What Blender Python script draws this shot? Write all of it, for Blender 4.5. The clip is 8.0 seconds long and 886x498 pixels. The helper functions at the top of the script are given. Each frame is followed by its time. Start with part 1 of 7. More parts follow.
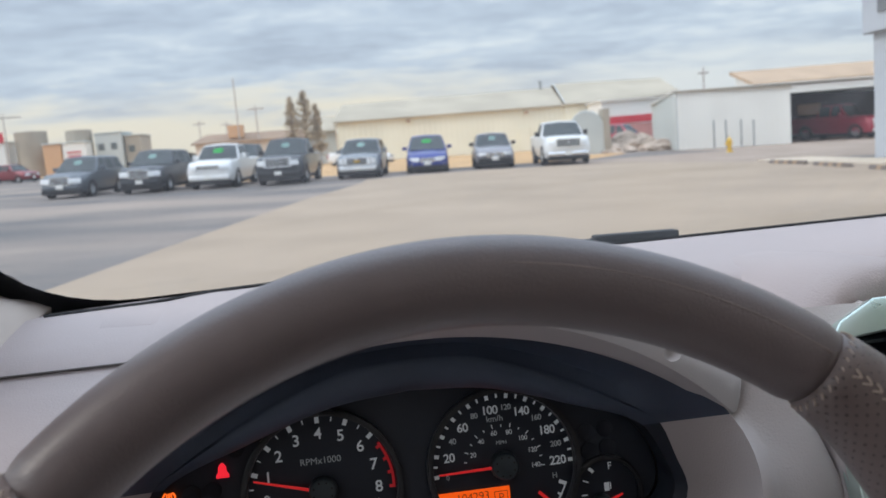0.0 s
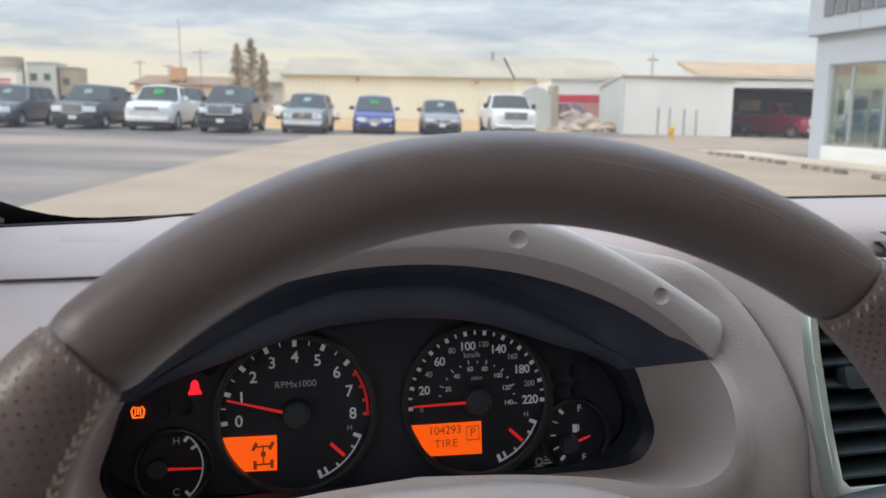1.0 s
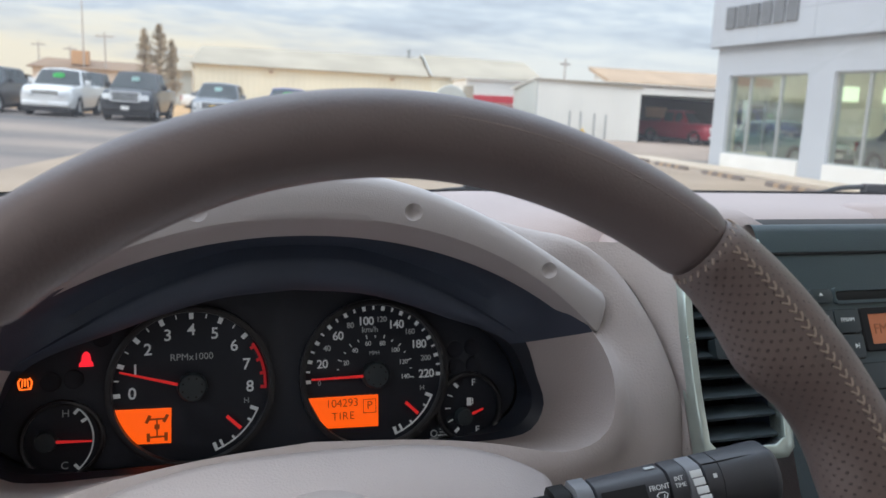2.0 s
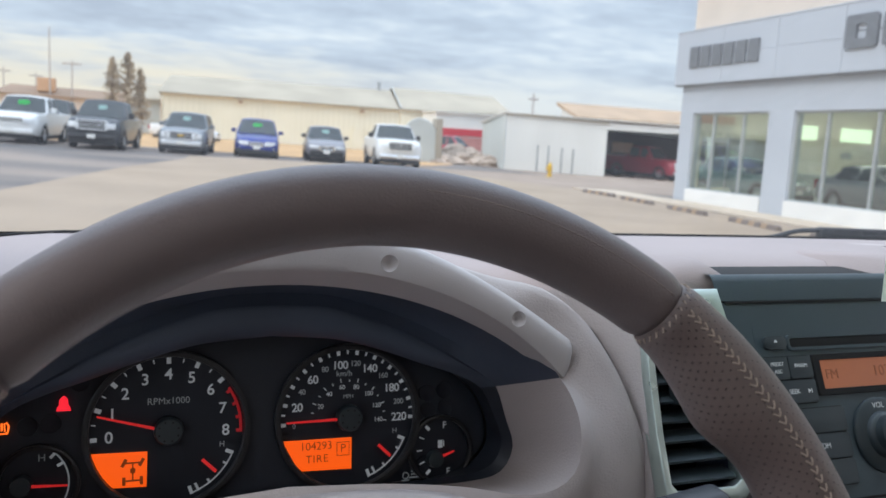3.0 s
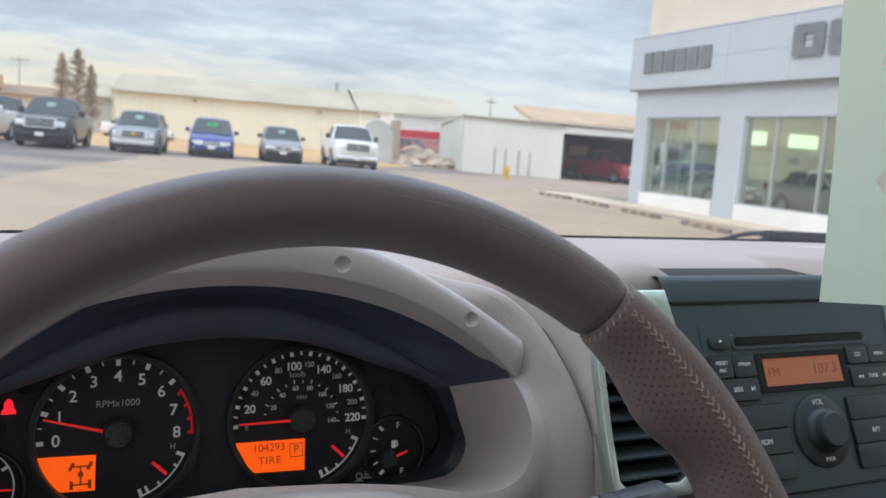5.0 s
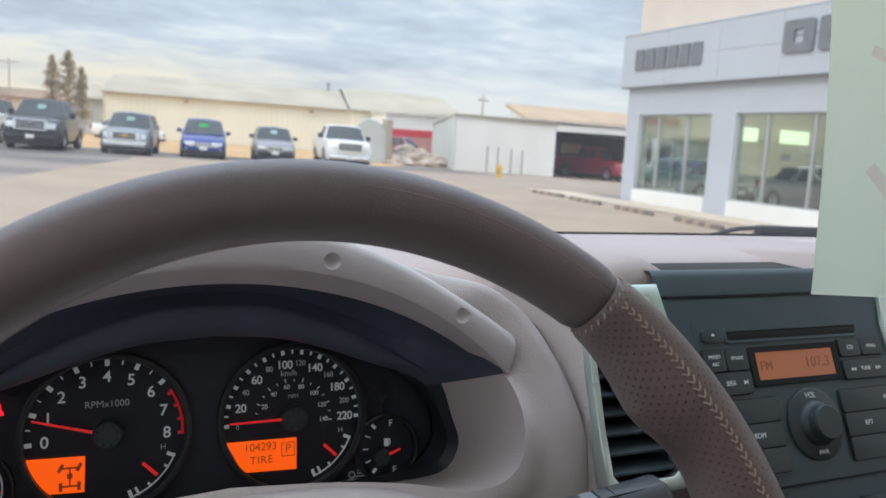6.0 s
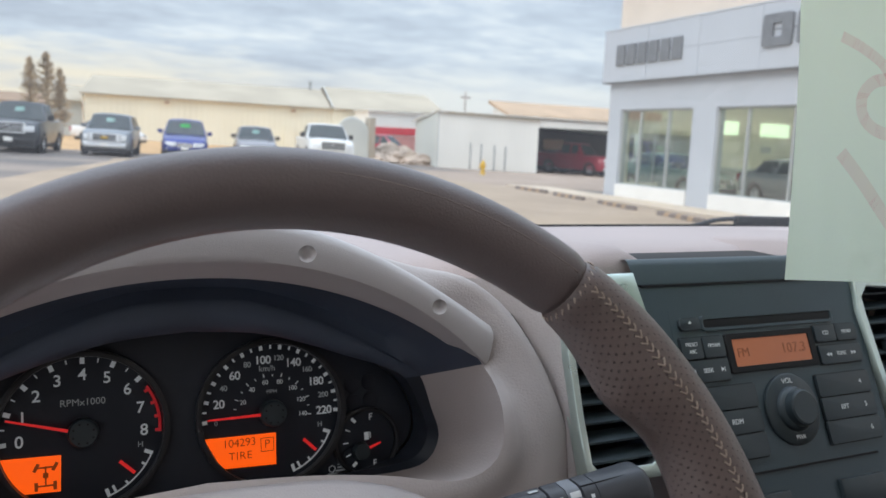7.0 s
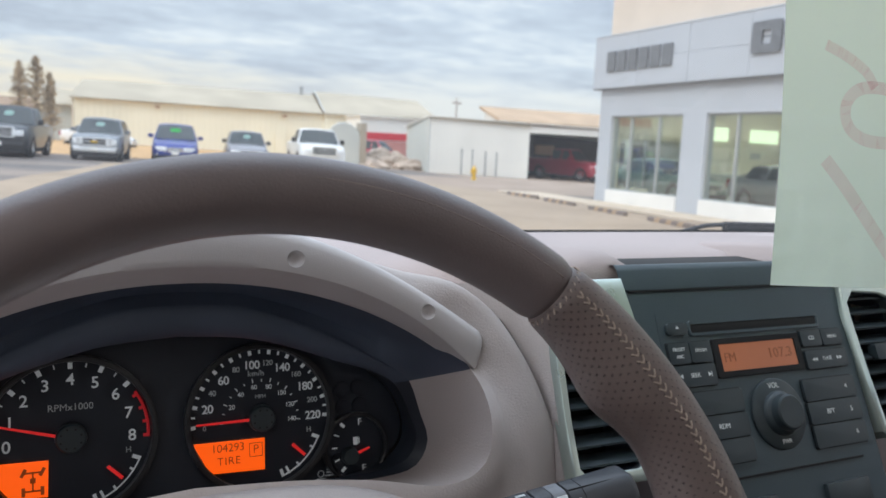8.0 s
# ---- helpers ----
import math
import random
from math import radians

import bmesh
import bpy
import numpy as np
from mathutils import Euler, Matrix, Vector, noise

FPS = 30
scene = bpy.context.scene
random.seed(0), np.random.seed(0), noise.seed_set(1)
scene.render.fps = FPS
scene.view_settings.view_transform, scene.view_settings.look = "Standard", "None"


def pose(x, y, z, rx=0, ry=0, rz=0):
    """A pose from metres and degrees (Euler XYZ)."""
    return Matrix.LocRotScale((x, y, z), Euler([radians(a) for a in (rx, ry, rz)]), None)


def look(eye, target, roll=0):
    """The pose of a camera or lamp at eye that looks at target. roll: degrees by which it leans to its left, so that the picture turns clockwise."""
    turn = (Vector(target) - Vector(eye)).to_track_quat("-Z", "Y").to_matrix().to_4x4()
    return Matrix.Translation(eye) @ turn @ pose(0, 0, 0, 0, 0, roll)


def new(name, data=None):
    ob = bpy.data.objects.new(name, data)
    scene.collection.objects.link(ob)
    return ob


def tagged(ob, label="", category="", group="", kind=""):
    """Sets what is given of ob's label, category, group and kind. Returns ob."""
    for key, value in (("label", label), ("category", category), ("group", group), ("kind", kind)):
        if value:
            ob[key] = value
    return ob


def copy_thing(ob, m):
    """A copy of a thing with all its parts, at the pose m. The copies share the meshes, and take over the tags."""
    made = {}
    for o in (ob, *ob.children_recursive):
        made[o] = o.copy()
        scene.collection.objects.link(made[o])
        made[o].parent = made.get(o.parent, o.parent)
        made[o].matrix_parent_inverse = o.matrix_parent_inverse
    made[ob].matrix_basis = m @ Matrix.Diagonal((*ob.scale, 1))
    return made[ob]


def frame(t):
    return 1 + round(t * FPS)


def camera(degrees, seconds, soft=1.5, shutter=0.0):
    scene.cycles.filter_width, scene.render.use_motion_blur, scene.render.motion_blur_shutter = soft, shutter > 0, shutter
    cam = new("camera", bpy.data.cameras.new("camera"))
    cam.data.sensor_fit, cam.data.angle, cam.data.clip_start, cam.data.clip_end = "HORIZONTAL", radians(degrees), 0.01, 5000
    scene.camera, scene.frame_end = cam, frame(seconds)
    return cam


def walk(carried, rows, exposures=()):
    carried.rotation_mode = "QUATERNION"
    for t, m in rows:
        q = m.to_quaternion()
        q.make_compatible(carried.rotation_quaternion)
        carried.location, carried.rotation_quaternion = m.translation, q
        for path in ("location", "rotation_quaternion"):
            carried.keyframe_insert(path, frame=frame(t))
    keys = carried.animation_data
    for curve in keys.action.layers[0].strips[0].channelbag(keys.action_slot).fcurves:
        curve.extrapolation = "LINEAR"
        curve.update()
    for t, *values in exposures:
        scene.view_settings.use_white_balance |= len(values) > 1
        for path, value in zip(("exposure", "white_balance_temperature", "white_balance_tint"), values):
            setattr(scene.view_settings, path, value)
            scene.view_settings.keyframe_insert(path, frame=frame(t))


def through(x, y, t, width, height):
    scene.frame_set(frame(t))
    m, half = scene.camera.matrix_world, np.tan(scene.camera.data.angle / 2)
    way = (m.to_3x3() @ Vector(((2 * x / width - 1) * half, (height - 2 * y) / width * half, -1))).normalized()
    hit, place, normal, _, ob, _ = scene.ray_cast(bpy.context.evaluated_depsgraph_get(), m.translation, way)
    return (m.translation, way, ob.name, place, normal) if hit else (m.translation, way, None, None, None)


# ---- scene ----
cam = camera(58.70, 8.0)

cam.data.dof.use_dof = True
cam.data.dof.focus_distance, cam.data.dof.aperture_fstop = 0.45, 16.5

PATH = [
    (0.0, pose(0.0000, 0.0000, 1.4500, 82.356, 4.930, -7.980)),
    (0.2, pose(-0.0088, -0.0049, 1.4464, 82.090, 3.508, -7.104)),
    (0.3, pose(-0.0144, -0.0079, 1.4409, 81.885, 3.017, -7.313)),
    (0.5, pose(-0.0244, -0.0027, 1.4292, 81.373, 1.651, -8.284)),
    (0.8, pose(-0.0378, 0.0090, 1.4274, 80.351, 0.310, -10.437)),
    (1.0, pose(-0.0373, 0.0062, 1.4278, 79.728, -0.265, -11.735)),
    (1.2, pose(-0.0347, 0.0050, 1.4222, 79.173, -0.705, -12.846)),
    (1.5, pose(-0.0323, 0.0055, 1.4150, 78.815, -1.433, -14.808)),
    (1.7, pose(-0.0299, -0.0022, 1.4143, 79.013, -1.805, -16.361)),
    (2.8, pose(-0.0409, -0.0237, 1.4282, 81.794, -3.093, -19.404)),
    (3.0, pose(-0.0415, -0.0290, 1.4306, 82.088, -3.182, -19.970)),
    (3.5, pose(-0.0409, -0.0315, 1.4309, 82.648, -3.187, -21.327)),
    (4.0, pose(-0.0397, -0.0330, 1.4306, 82.568, -3.392, -22.393)),
    (4.5, pose(-0.0399, -0.0343, 1.4313, 82.323, -3.649, -22.951)),
    (4.7, pose(-0.0407, -0.0346, 1.4312, 82.388, -3.772, -23.001)),
    (5.8, pose(-0.0398, -0.0328, 1.4297, 82.365, -3.445, -23.356)),
    (6.0, pose(-0.0376, -0.0325, 1.4288, 82.358, -3.281, -23.562)),
    (6.5, pose(-0.0335, -0.0332, 1.4256, 82.290, -2.803, -24.266)),
    (7.0, pose(-0.0320, -0.0350, 1.4249, 82.240, -2.551, -24.777)),
    (7.5, pose(-0.0323, -0.0386, 1.4267, 82.464, -2.608, -25.137)),
    (8.0, pose(-0.0316, -0.0379, 1.4253, 82.654, -2.714, -25.409)),
]
walk(cam, PATH, exposures=[(0.0, -0.12, 6350, 10), (0.5, -0.14, 6650, 10), (1.0, 0.0, 6680, 10), (1.5, 0.07, 6600, 10), (3.0, 0.02, 6300, 10), (3.5, 0.0, 6250, 10), (4.5, 0.02, 6450, 10), (6.0, 0.03, 6480, 10), (8.0, 0.05, 6500, 10)])

# ---- world, sun ----
scene.view_settings.exposure = 0.0
world = bpy.data.worlds.new("sky")
scene.world = world
world.use_nodes = True
wn, wl = world.node_tree.nodes, world.node_tree.links
wn.clear()
w_out = wn.new("ShaderNodeOutputWorld")
w_bg = wn.new("ShaderNodeBackground")
w_sky = wn.new("ShaderNodeTexSky")
w_sky.sky_type = "NISHITA"
w_sky.sun_disc = False
w_sky.sun_elevation = radians(40)
w_sky.sun_rotation = radians(251)
w_sky.air_density, w_sky.dust_density = 1.4, 2.0
SUN_FROM = Vector((-0.74, -0.26, 0.60))
w_co = wn.new("ShaderNodeTexCoord")
w_sep = wn.new("ShaderNodeSeparateXYZ")
wl.new(w_co.outputs["Generated"], w_sep.inputs[0])


def wmath(op, a, b=None):
    n = wn.new("ShaderNodeMath")
    n.operation = op
    for k, v in enumerate((a, b)):
        if v is None:
            continue
        if isinstance(v, (int, float)):
            n.inputs[k].default_value = v
        else:
            wl.new(v, n.inputs[k])
    return n.outputs[0]


# cloud deck seen in perspective: direction projected on a plane overhead
w_h = wmath("ADD", wmath("MAXIMUM", w_sep.outputs["Z"], 0.0), 0.11)
w_u = wmath("DIVIDE", w_sep.outputs["X"], w_h)
w_v = wmath("DIVIDE", w_sep.outputs["Y"], w_h)
w_comb = wn.new("ShaderNodeCombineXYZ")
wl.new(w_u, w_comb.inputs[0])
wl.new(wmath("MULTIPLY", w_v, 1.25), w_comb.inputs[1])
w_n1 = wn.new("ShaderNodeTexNoise")
w_n1.inputs["Scale"].default_value = 1.05
w_n1.inputs["Detail"].default_value = 9
w_n1.inputs["Roughness"].default_value = 0.6
w_n1.inputs["Distortion"].default_value = 0.15
wl.new(w_comb.outputs[0], w_n1.inputs["Vector"])
w_ramp = wn.new("ShaderNodeValToRGB")
w_ramp.color_ramp.elements[0].position, w_ramp.color_ramp.elements[0].color = 0.33, (0.330, 0.385, 0.470, 1)
w_ramp.color_ramp.elements[1].position, w_ramp.color_ramp.elements[1].color = 0.67, (0.580, 0.635, 0.680, 1)
w_e = w_ramp.color_ramp.elements.new(0.5)
w_e.color = (0.420, 0.488, 0.572, 1)
w_n2 = wn.new("ShaderNodeTexNoise")
w_n2.inputs["Scale"].default_value = 6.5
w_n2.inputs["Detail"].default_value = 5
w_n2.inputs["Roughness"].default_value = 0.66
wl.new(w_comb.outputs[0], w_n2.inputs["Vector"])
wl.new(wmath("ADD", w_n1.outputs["Fac"], wmath("MULTIPLY", wmath("SUBTRACT", w_n2.outputs["Fac"], 0.5), 0.38)), w_ramp.inputs[0])
# pale cream strip of clear air under the cloud deck
w_hz = wn.new("ShaderNodeValToRGB")
w_hz.color_ramp.elements[0].position, w_hz.color_ramp.elements[0].color = 0.045, (1, 1, 1, 1)
w_hz.color_ramp.elements[1].position, w_hz.color_ramp.elements[1].color = 0.100, (0, 0, 0, 1)
wl.new(wmath("ADD", w_sep.outputs["Z"], wmath("MULTIPLY", wmath("SUBTRACT", w_n1.outputs["Fac"], 0.5), -0.13)), w_hz.inputs[0])
w_mix = wn.new("ShaderNodeMixRGB")
wl.new(w_hz.outputs[0], w_mix.inputs[0])
wl.new(w_ramp.outputs[0], w_mix.inputs[1])
# the strip is cream towards the west and turns to plain pale cloud eastwards
w_side = wn.new("ShaderNodeMapRange")
w_side.interpolation_type = "SMOOTHSTEP"
w_side.inputs["From Min"].default_value, w_side.inputs["From Max"].default_value = 0.05, 0.48
wl.new(w_sep.outputs["X"], w_side.inputs[0])
w_strip = wn.new("ShaderNodeMixRGB")
w_strip.inputs[1].default_value = (0.64, 0.60, 0.50, 1)
w_strip.inputs[2].default_value = (0.565, 0.600, 0.615, 1)
wl.new(w_side.outputs[0], w_strip.inputs[0])
wl.new(w_strip.outputs[0], w_mix.inputs[2])
w_skys = wn.new("ShaderNodeMixRGB")
w_skys.blend_type = "MULTIPLY"
w_skys.inputs[0].default_value = 1.0
w_skys.inputs[2].default_value = (0.10, 0.10, 0.10, 1)
wl.new(w_sky.outputs[0], w_skys.inputs[1])
w_all = wn.new("ShaderNodeMixRGB")
w_all.inputs[0].default_value = 0.88
wl.new(w_skys.outputs[0], w_all.inputs[1])
wl.new(w_mix.outputs[0], w_all.inputs[2])
wl.new(w_all.outputs[0], w_bg.inputs["Color"])
wl.new(wmath("ADD", 1.42, wmath("MULTIPLY", wmath("MAXIMUM", wmath("SUBTRACT", w_sep.outputs["Z"], 0.20), 0.0), 4.3)), w_bg.inputs["Strength"])
wl.new(w_bg.outputs[0], w_out.inputs[0])

sun_data = bpy.data.lights.new("sun", "SUN")
sun_data.energy, sun_data.angle, sun_data.color = 0.9, radians(14), (1.0, 0.93, 0.82)
sun = new("sun", sun_data)
sun.matrix_basis = look(SUN_FROM * 40, (0, 0, 0))


# ---- materials ----
def mat(name, base, rough=0.5, metal=0.0, grain=0.0, scale=200.0, var=0.0, var_scale=6.0, emit=None, coat=0.0, stain=None, spec=0.5, stretch=None, rough_span=0.08):
    """Principled surface with fine grain (bump) and a slow drift of tone and gloss."""
    m = bpy.data.materials.new(name)
    m.use_nodes = True
    n, l = m.node_tree.nodes, m.node_tree.links
    p = n["Principled BSDF"]
    p.inputs["Base Color"].default_value = (*base, 1)
    p.inputs["Roughness"].default_value = rough
    p.inputs["Metallic"].default_value = metal
    p.inputs["Coat Weight"].default_value = coat
    p.inputs["Coat Roughness"].default_value = 0.08
    p.inputs["Specular IOR Level"].default_value = spec
    co = n.new("ShaderNodeTexCoord")
    if var or stain:
        t = n.new("ShaderNodeTexNoise")
        t.inputs["Scale"].default_value = var_scale
        t.inputs["Detail"].default_value = 6
        if stretch:
            mp = n.new("ShaderNodeMapping")
            mp.inputs["Scale"].default_value = stretch
            l.new(co.outputs["Object"], mp.inputs[0])
            l.new(mp.outputs[0], t.inputs["Vector"])
        else:
            l.new(co.outputs["Object"], t.inputs["Vector"])
        r = n.new("ShaderNodeValToRGB")
        r.color_ramp.elements[0].position, r.color_ramp.elements[1].position = 0.32, 0.68
        r.color_ramp.elements[0].color = (*[c * (1 - var) for c in base], 1)
        r.color_ramp.elements[1].color = (*[min(1, c * (1 + var)) for c in base], 1)
        if stain:
            r.color_ramp.elements[0].color = (*stain, 1)
        l.new(t.outputs["Fac"], r.inputs[0])
        l.new(r.outputs[0], p.inputs["Base Color"])
        q = n.new("ShaderNodeMapRange")
        q.inputs["To Min"].default_value, q.inputs["To Max"].default_value = max(0, rough - rough_span), min(1, rough + rough_span)
        l.new(t.outputs["Fac"], q.inputs[0])
        l.new(q.outputs[0], p.inputs["Roughness"])
    if grain:
        g = n.new("ShaderNodeTexNoise")
        g.inputs["Scale"].default_value = scale
        g.inputs["Detail"].default_value = 3
        l.new(co.outputs["Object"], g.inputs["Vector"])
        b = n.new("ShaderNodeBump")
        b.inputs["Strength"].default_value = grain
        b.inputs["Distance"].default_value = 0.3 / scale
        l.new(g.outputs["Fac"], b.inputs["Height"])
        l.new(b.outputs[0], p.inputs["Normal"])
    if emit:
        p.inputs["Emission Color"].default_value = (*emit[0], 1)
        p.inputs["Emission Strength"].default_value = emit[1]
    return m


def glass_mat(name, tint=(1, 1, 1), gloss=1.0):
    m = bpy.data.materials.new(name)
    m.use_nodes = True
    n, l = m.node_tree.nodes, m.node_tree.links
    n.clear()
    o = n.new("ShaderNodeOutputMaterial")
    mix = n.new("ShaderNodeMixShader")
    tr = n.new("ShaderNodeBsdfTransparent")
    tr.inputs["Color"].default_value = (*tint, 1)
    gl = n.new("ShaderNodeBsdfGlossy")
    gl.inputs["Roughness"].default_value = 0.02
    fr = n.new("ShaderNodeLayerWeight")
    pw = n.new("ShaderNodeMath")
    pw.operation = "POWER"
    pw.inputs[1].default_value = 5.0
    l.new(fr.outputs["Facing"], pw.inputs[0])
    mu = n.new("ShaderNodeMath")
    mu.operation = "MULTIPLY_ADD"
    mu.inputs[1].default_value, mu.inputs[2].default_value = 0.9 * gloss, 0.04 * gloss
    l.new(pw.outputs[0], mu.inputs[0])
    l.new(mu.outputs[0], mix.inputs[0])
    l.new(tr.outputs[0], mix.inputs[1])
    l.new(gl.outputs[0], mix.inputs[2])
    l.new(mix.outputs[0], o.inputs[0])
    return m


def film_mat(name, tint, gloss, dust):
    """Glass with a thin film of dust that scatters a little of the light passing through."""
    m = glass_mat(name, tint, gloss)
    n, l = m.node_tree.nodes, m.node_tree.links
    out = [k for k in n if k.type == "OUTPUT_MATERIAL"][0]
    clear = out.inputs[0].links[0].from_socket
    t = n.new("ShaderNodeBsdfTranslucent")
    t.inputs["Color"].default_value = (0.95, 0.96, 1.0, 1)
    mix = n.new("ShaderNodeMixShader")
    co = n.new("ShaderNodeTexCoord")
    no = n.new("ShaderNodeTexNoise")
    no.inputs["Scale"].default_value = 7.0
    no.inputs["Detail"].default_value = 5
    l.new(co.outputs["Object"], no.inputs["Vector"])
    mr = n.new("ShaderNodeMapRange")
    mr.inputs["From Min"].default_value, mr.inputs["From Max"].default_value = 0.3, 0.7
    mr.inputs["To Min"].default_value, mr.inputs["To Max"].default_value = dust * 0.75, dust * 1.25
    l.new(no.outputs["Fac"], mr.inputs[0])
    l.new(mr.outputs[0], mix.inputs[0])
    l.new(clear, mix.inputs[1])
    l.new(t.outputs[0], mix.inputs[2])
    l.new(mix.outputs[0], out.inputs[0])
    return m


def paper_mat(name, base, through):
    """Thin paper: part of the light passes through it."""
    m = mat(name, base, 0.8, grain=0.2, scale=500, var=0.03, var_scale=9)
    n, l = m.node_tree.nodes, m.node_tree.links
    t = n.new("ShaderNodeBsdfTranslucent")
    t.inputs["Color"].default_value = (*base, 1)
    mix = n.new("ShaderNodeMixShader")
    mix.inputs[0].default_value = through
    l.new(n["Principled BSDF"].outputs[0], mix.inputs[1])
    l.new(t.outputs[0], mix.inputs[2])
    l.new(mix.outputs[0], n["Material Output"].inputs[0])
    return m


def perforated_mat(name, base):
    """Leather punched with a diagonal grid of small holes; needs a UV map in metres."""
    m = mat(name, base, 0.42, grain=0.6, scale=900, var=0.10, var_scale=22, spec=0.8, coat=0.3)
    m.node_tree.nodes["Principled BSDF"].inputs["Coat Roughness"].default_value = 0.36
    n, l = m.node_tree.nodes, m.node_tree.links
    p = n["Principled BSDF"]
    uv = n.new("ShaderNodeUVMap")
    mp = n.new("ShaderNodeMapping")
    mp.inputs["Rotation"].default_value = (0, 0, radians(45))
    mp.inputs["Scale"].default_value = (345, 345, 345)
    l.new(uv.outputs[0], mp.inputs[0])
    fr = n.new("ShaderNodeVectorMath")
    fr.operation = "FRACTION"
    l.new(mp.outputs[0], fr.inputs[0])
    ds = n.new("ShaderNodeVectorMath")
    ds.operation = "DISTANCE"
    ds.inputs[1].default_value = (0.5, 0.5, 0)
    l.new(fr.outputs[0], ds.inputs[0])
    st = n.new("ShaderNodeMapRange")
    st.inputs["From Min"].default_value, st.inputs["From Max"].default_value = 0.05, 0.16
    l.new(ds.outputs["Value"], st.inputs[0])
    mx = n.new("ShaderNodeMixRGB")
    mx.inputs[1].default_value = (0.092, 0.070, 0.066, 1)
    l.new(st.outputs[0], mx.inputs[0])
    old = p.inputs["Base Color"].links[0].from_socket
    l.new(old, mx.inputs[2])
    l.new(mx.outputs[0], p.inputs["Base Color"])
    b = n.new("ShaderNodeBump")
    b.inputs["Strength"].default_value = 1.0
    b.inputs["Distance"].default_value = 0.0009
    l.new(st.outputs[0], b.inputs["Height"])
    oldn = p.inputs["Normal"].links[0].from_socket
    l.new(oldn, b.inputs["Normal"])
    l.new(b.outputs[0], p.inputs["Normal"])
    return m


M_DASH = mat("dash_vinyl", (0.482, 0.437, 0.43), 0.6, grain=0.9, scale=700, var=0.05, var_scale=5)
M_PAD = mat("pad_vinyl", (0.396, 0.335, 0.326), 0.62, grain=0.9, scale=700, var=0.05, var_scale=5)
M_DASH2 = mat("dash_plastic", (0.495, 0.445, 0.432), 0.55, grain=0.9, scale=650, var=0.05, var_scale=7)
M_VISOR = mat("visor_plastic", (0.545, 0.512, 0.508), 0.55, grain=0.8, scale=1300, var=0.04, var_scale=9)
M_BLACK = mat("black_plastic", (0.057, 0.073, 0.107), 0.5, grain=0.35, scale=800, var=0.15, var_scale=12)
M_FACE = mat("dial_face", (0.0085, 0.0130, 0.0225), 0.55, grain=0.15, scale=1200, var=0.1, var_scale=20)
M_MASK = mat("cluster_mask", (0.019, 0.025, 0.037), 0.5, grain=0.25, scale=900, var=0.1, var_scale=15)
M_RINGEDGE = mat("bezel_edge", (0.10, 0.105, 0.115), 0.35)
M_RINGB = mat("bezel_black", (0.02, 0.021, 0.024), 0.28)
M_LEATHER = mat("smooth_leather", (0.172, 0.138, 0.139), 0.42, grain=0.8, scale=1100, var=0.10, var_scale=14, spec=0.65, coat=0.30)
M_LEATHER.node_tree.nodes["Principled BSDF"].inputs["Coat Roughness"].default_value = 0.36
# lighter than the rim leather: the sheen on the fold is in the colour
M_CREASE = mat("crease_highlight", (0.235, 0.190, 0.176), 0.45, grain=0.8, scale=1100, var=0.2, var_scale=60)
M_PERF = perforated_mat("perforated_leather", (0.178, 0.133, 0.125))
M_STITCH = mat("stitch_thread", (0.56, 0.46, 0.39), 0.8)
M_PILLAR = mat("pillar_plastic", (0.49, 0.425, 0.38), 0.65, grain=0.6, scale=700, var=0.05, var_scale=6)
M_SEAM = mat("seam_edge", (0.055, 0.044, 0.04), 0.6)
M_STACK = mat("stack_plastic", (0.049, 0.073, 0.086), 0.42, grain=0.45, scale=900, var=0.1, var_scale=9)
M_BTN = mat("button_plastic", (0.033, 0.046, 0.053), 0.42, grain=0.25, scale=1000, var=0.08, var_scale=30)
M_STALK = mat("stalk_plastic", (0.058, 0.062, 0.072), 0.42, grain=0.2, scale=1200, var=0.08, var_scale=30)
M_STALK2 = mat("stalk_grey", (0.20, 0.21, 0.23), 0.5, grain=0.2, scale=1200, var=0.05, var_scale=30)
M_GAP = mat("deep_gap", (0.004, 0.004, 0.005), 0.7)
M_SILVER = mat("satin_silver_trim", (0.54, 0.63, 0.59), 0.30, metal=0.75, grain=0.1, scale=1500, var=0.04, var_scale=20)
M_CHROME = mat("chrome", (0.75, 0.76, 0.78), 0.12, metal=1.0)
# slight glow added to lift the print, also on the stalk and string
M_PRINT = mat("glow_white_print", (0.62, 0.65, 0.66), 0.6, emit=((0.8, 0.86, 0.9), 0.10))
M_PRINT_DIM = mat("glow_grey_print", (0.42, 0.45, 0.46), 0.6, emit=((0.8, 0.86, 0.9), 0.03))
M_REDPRINT = mat("red_print", (0.50, 0.02, 0.03), 0.5, emit=((1.0, 0.03, 0.04), 0.12))
M_NEEDLE = mat("needle_red", (0.65, 0.02, 0.02), 0.4, emit=((1.0, 0.03, 0.03), 0.30))
M_REDLAMP = mat("red_telltale", (0.5, 0.01, 0.01), 0.4, emit=((1.0, 0.02, 0.04), 0.9))
M_REDDIM = mat("red_telltale_dim", (0.09, 0.008, 0.01), 0.4, emit=((1.0, 0.02, 0.02), 0.05))
M_AMBER = mat("amber_telltale", (0.6, 0.2, 0.02), 0.4, emit=((1.0, 0.15, 0.015), 1.4))
M_LCD = mat("amber_lcd", (0.30, 0.05, 0.005), 0.35, var=0.06, var_scale=40, emit=((1.0, 0.105, 0.003), 0.88))
M_LCDINK = mat("lcd_segment", (0.12, 0.03, 0.008), 0.5, emit=((1.0, 0.16, 0.012), 0.11))
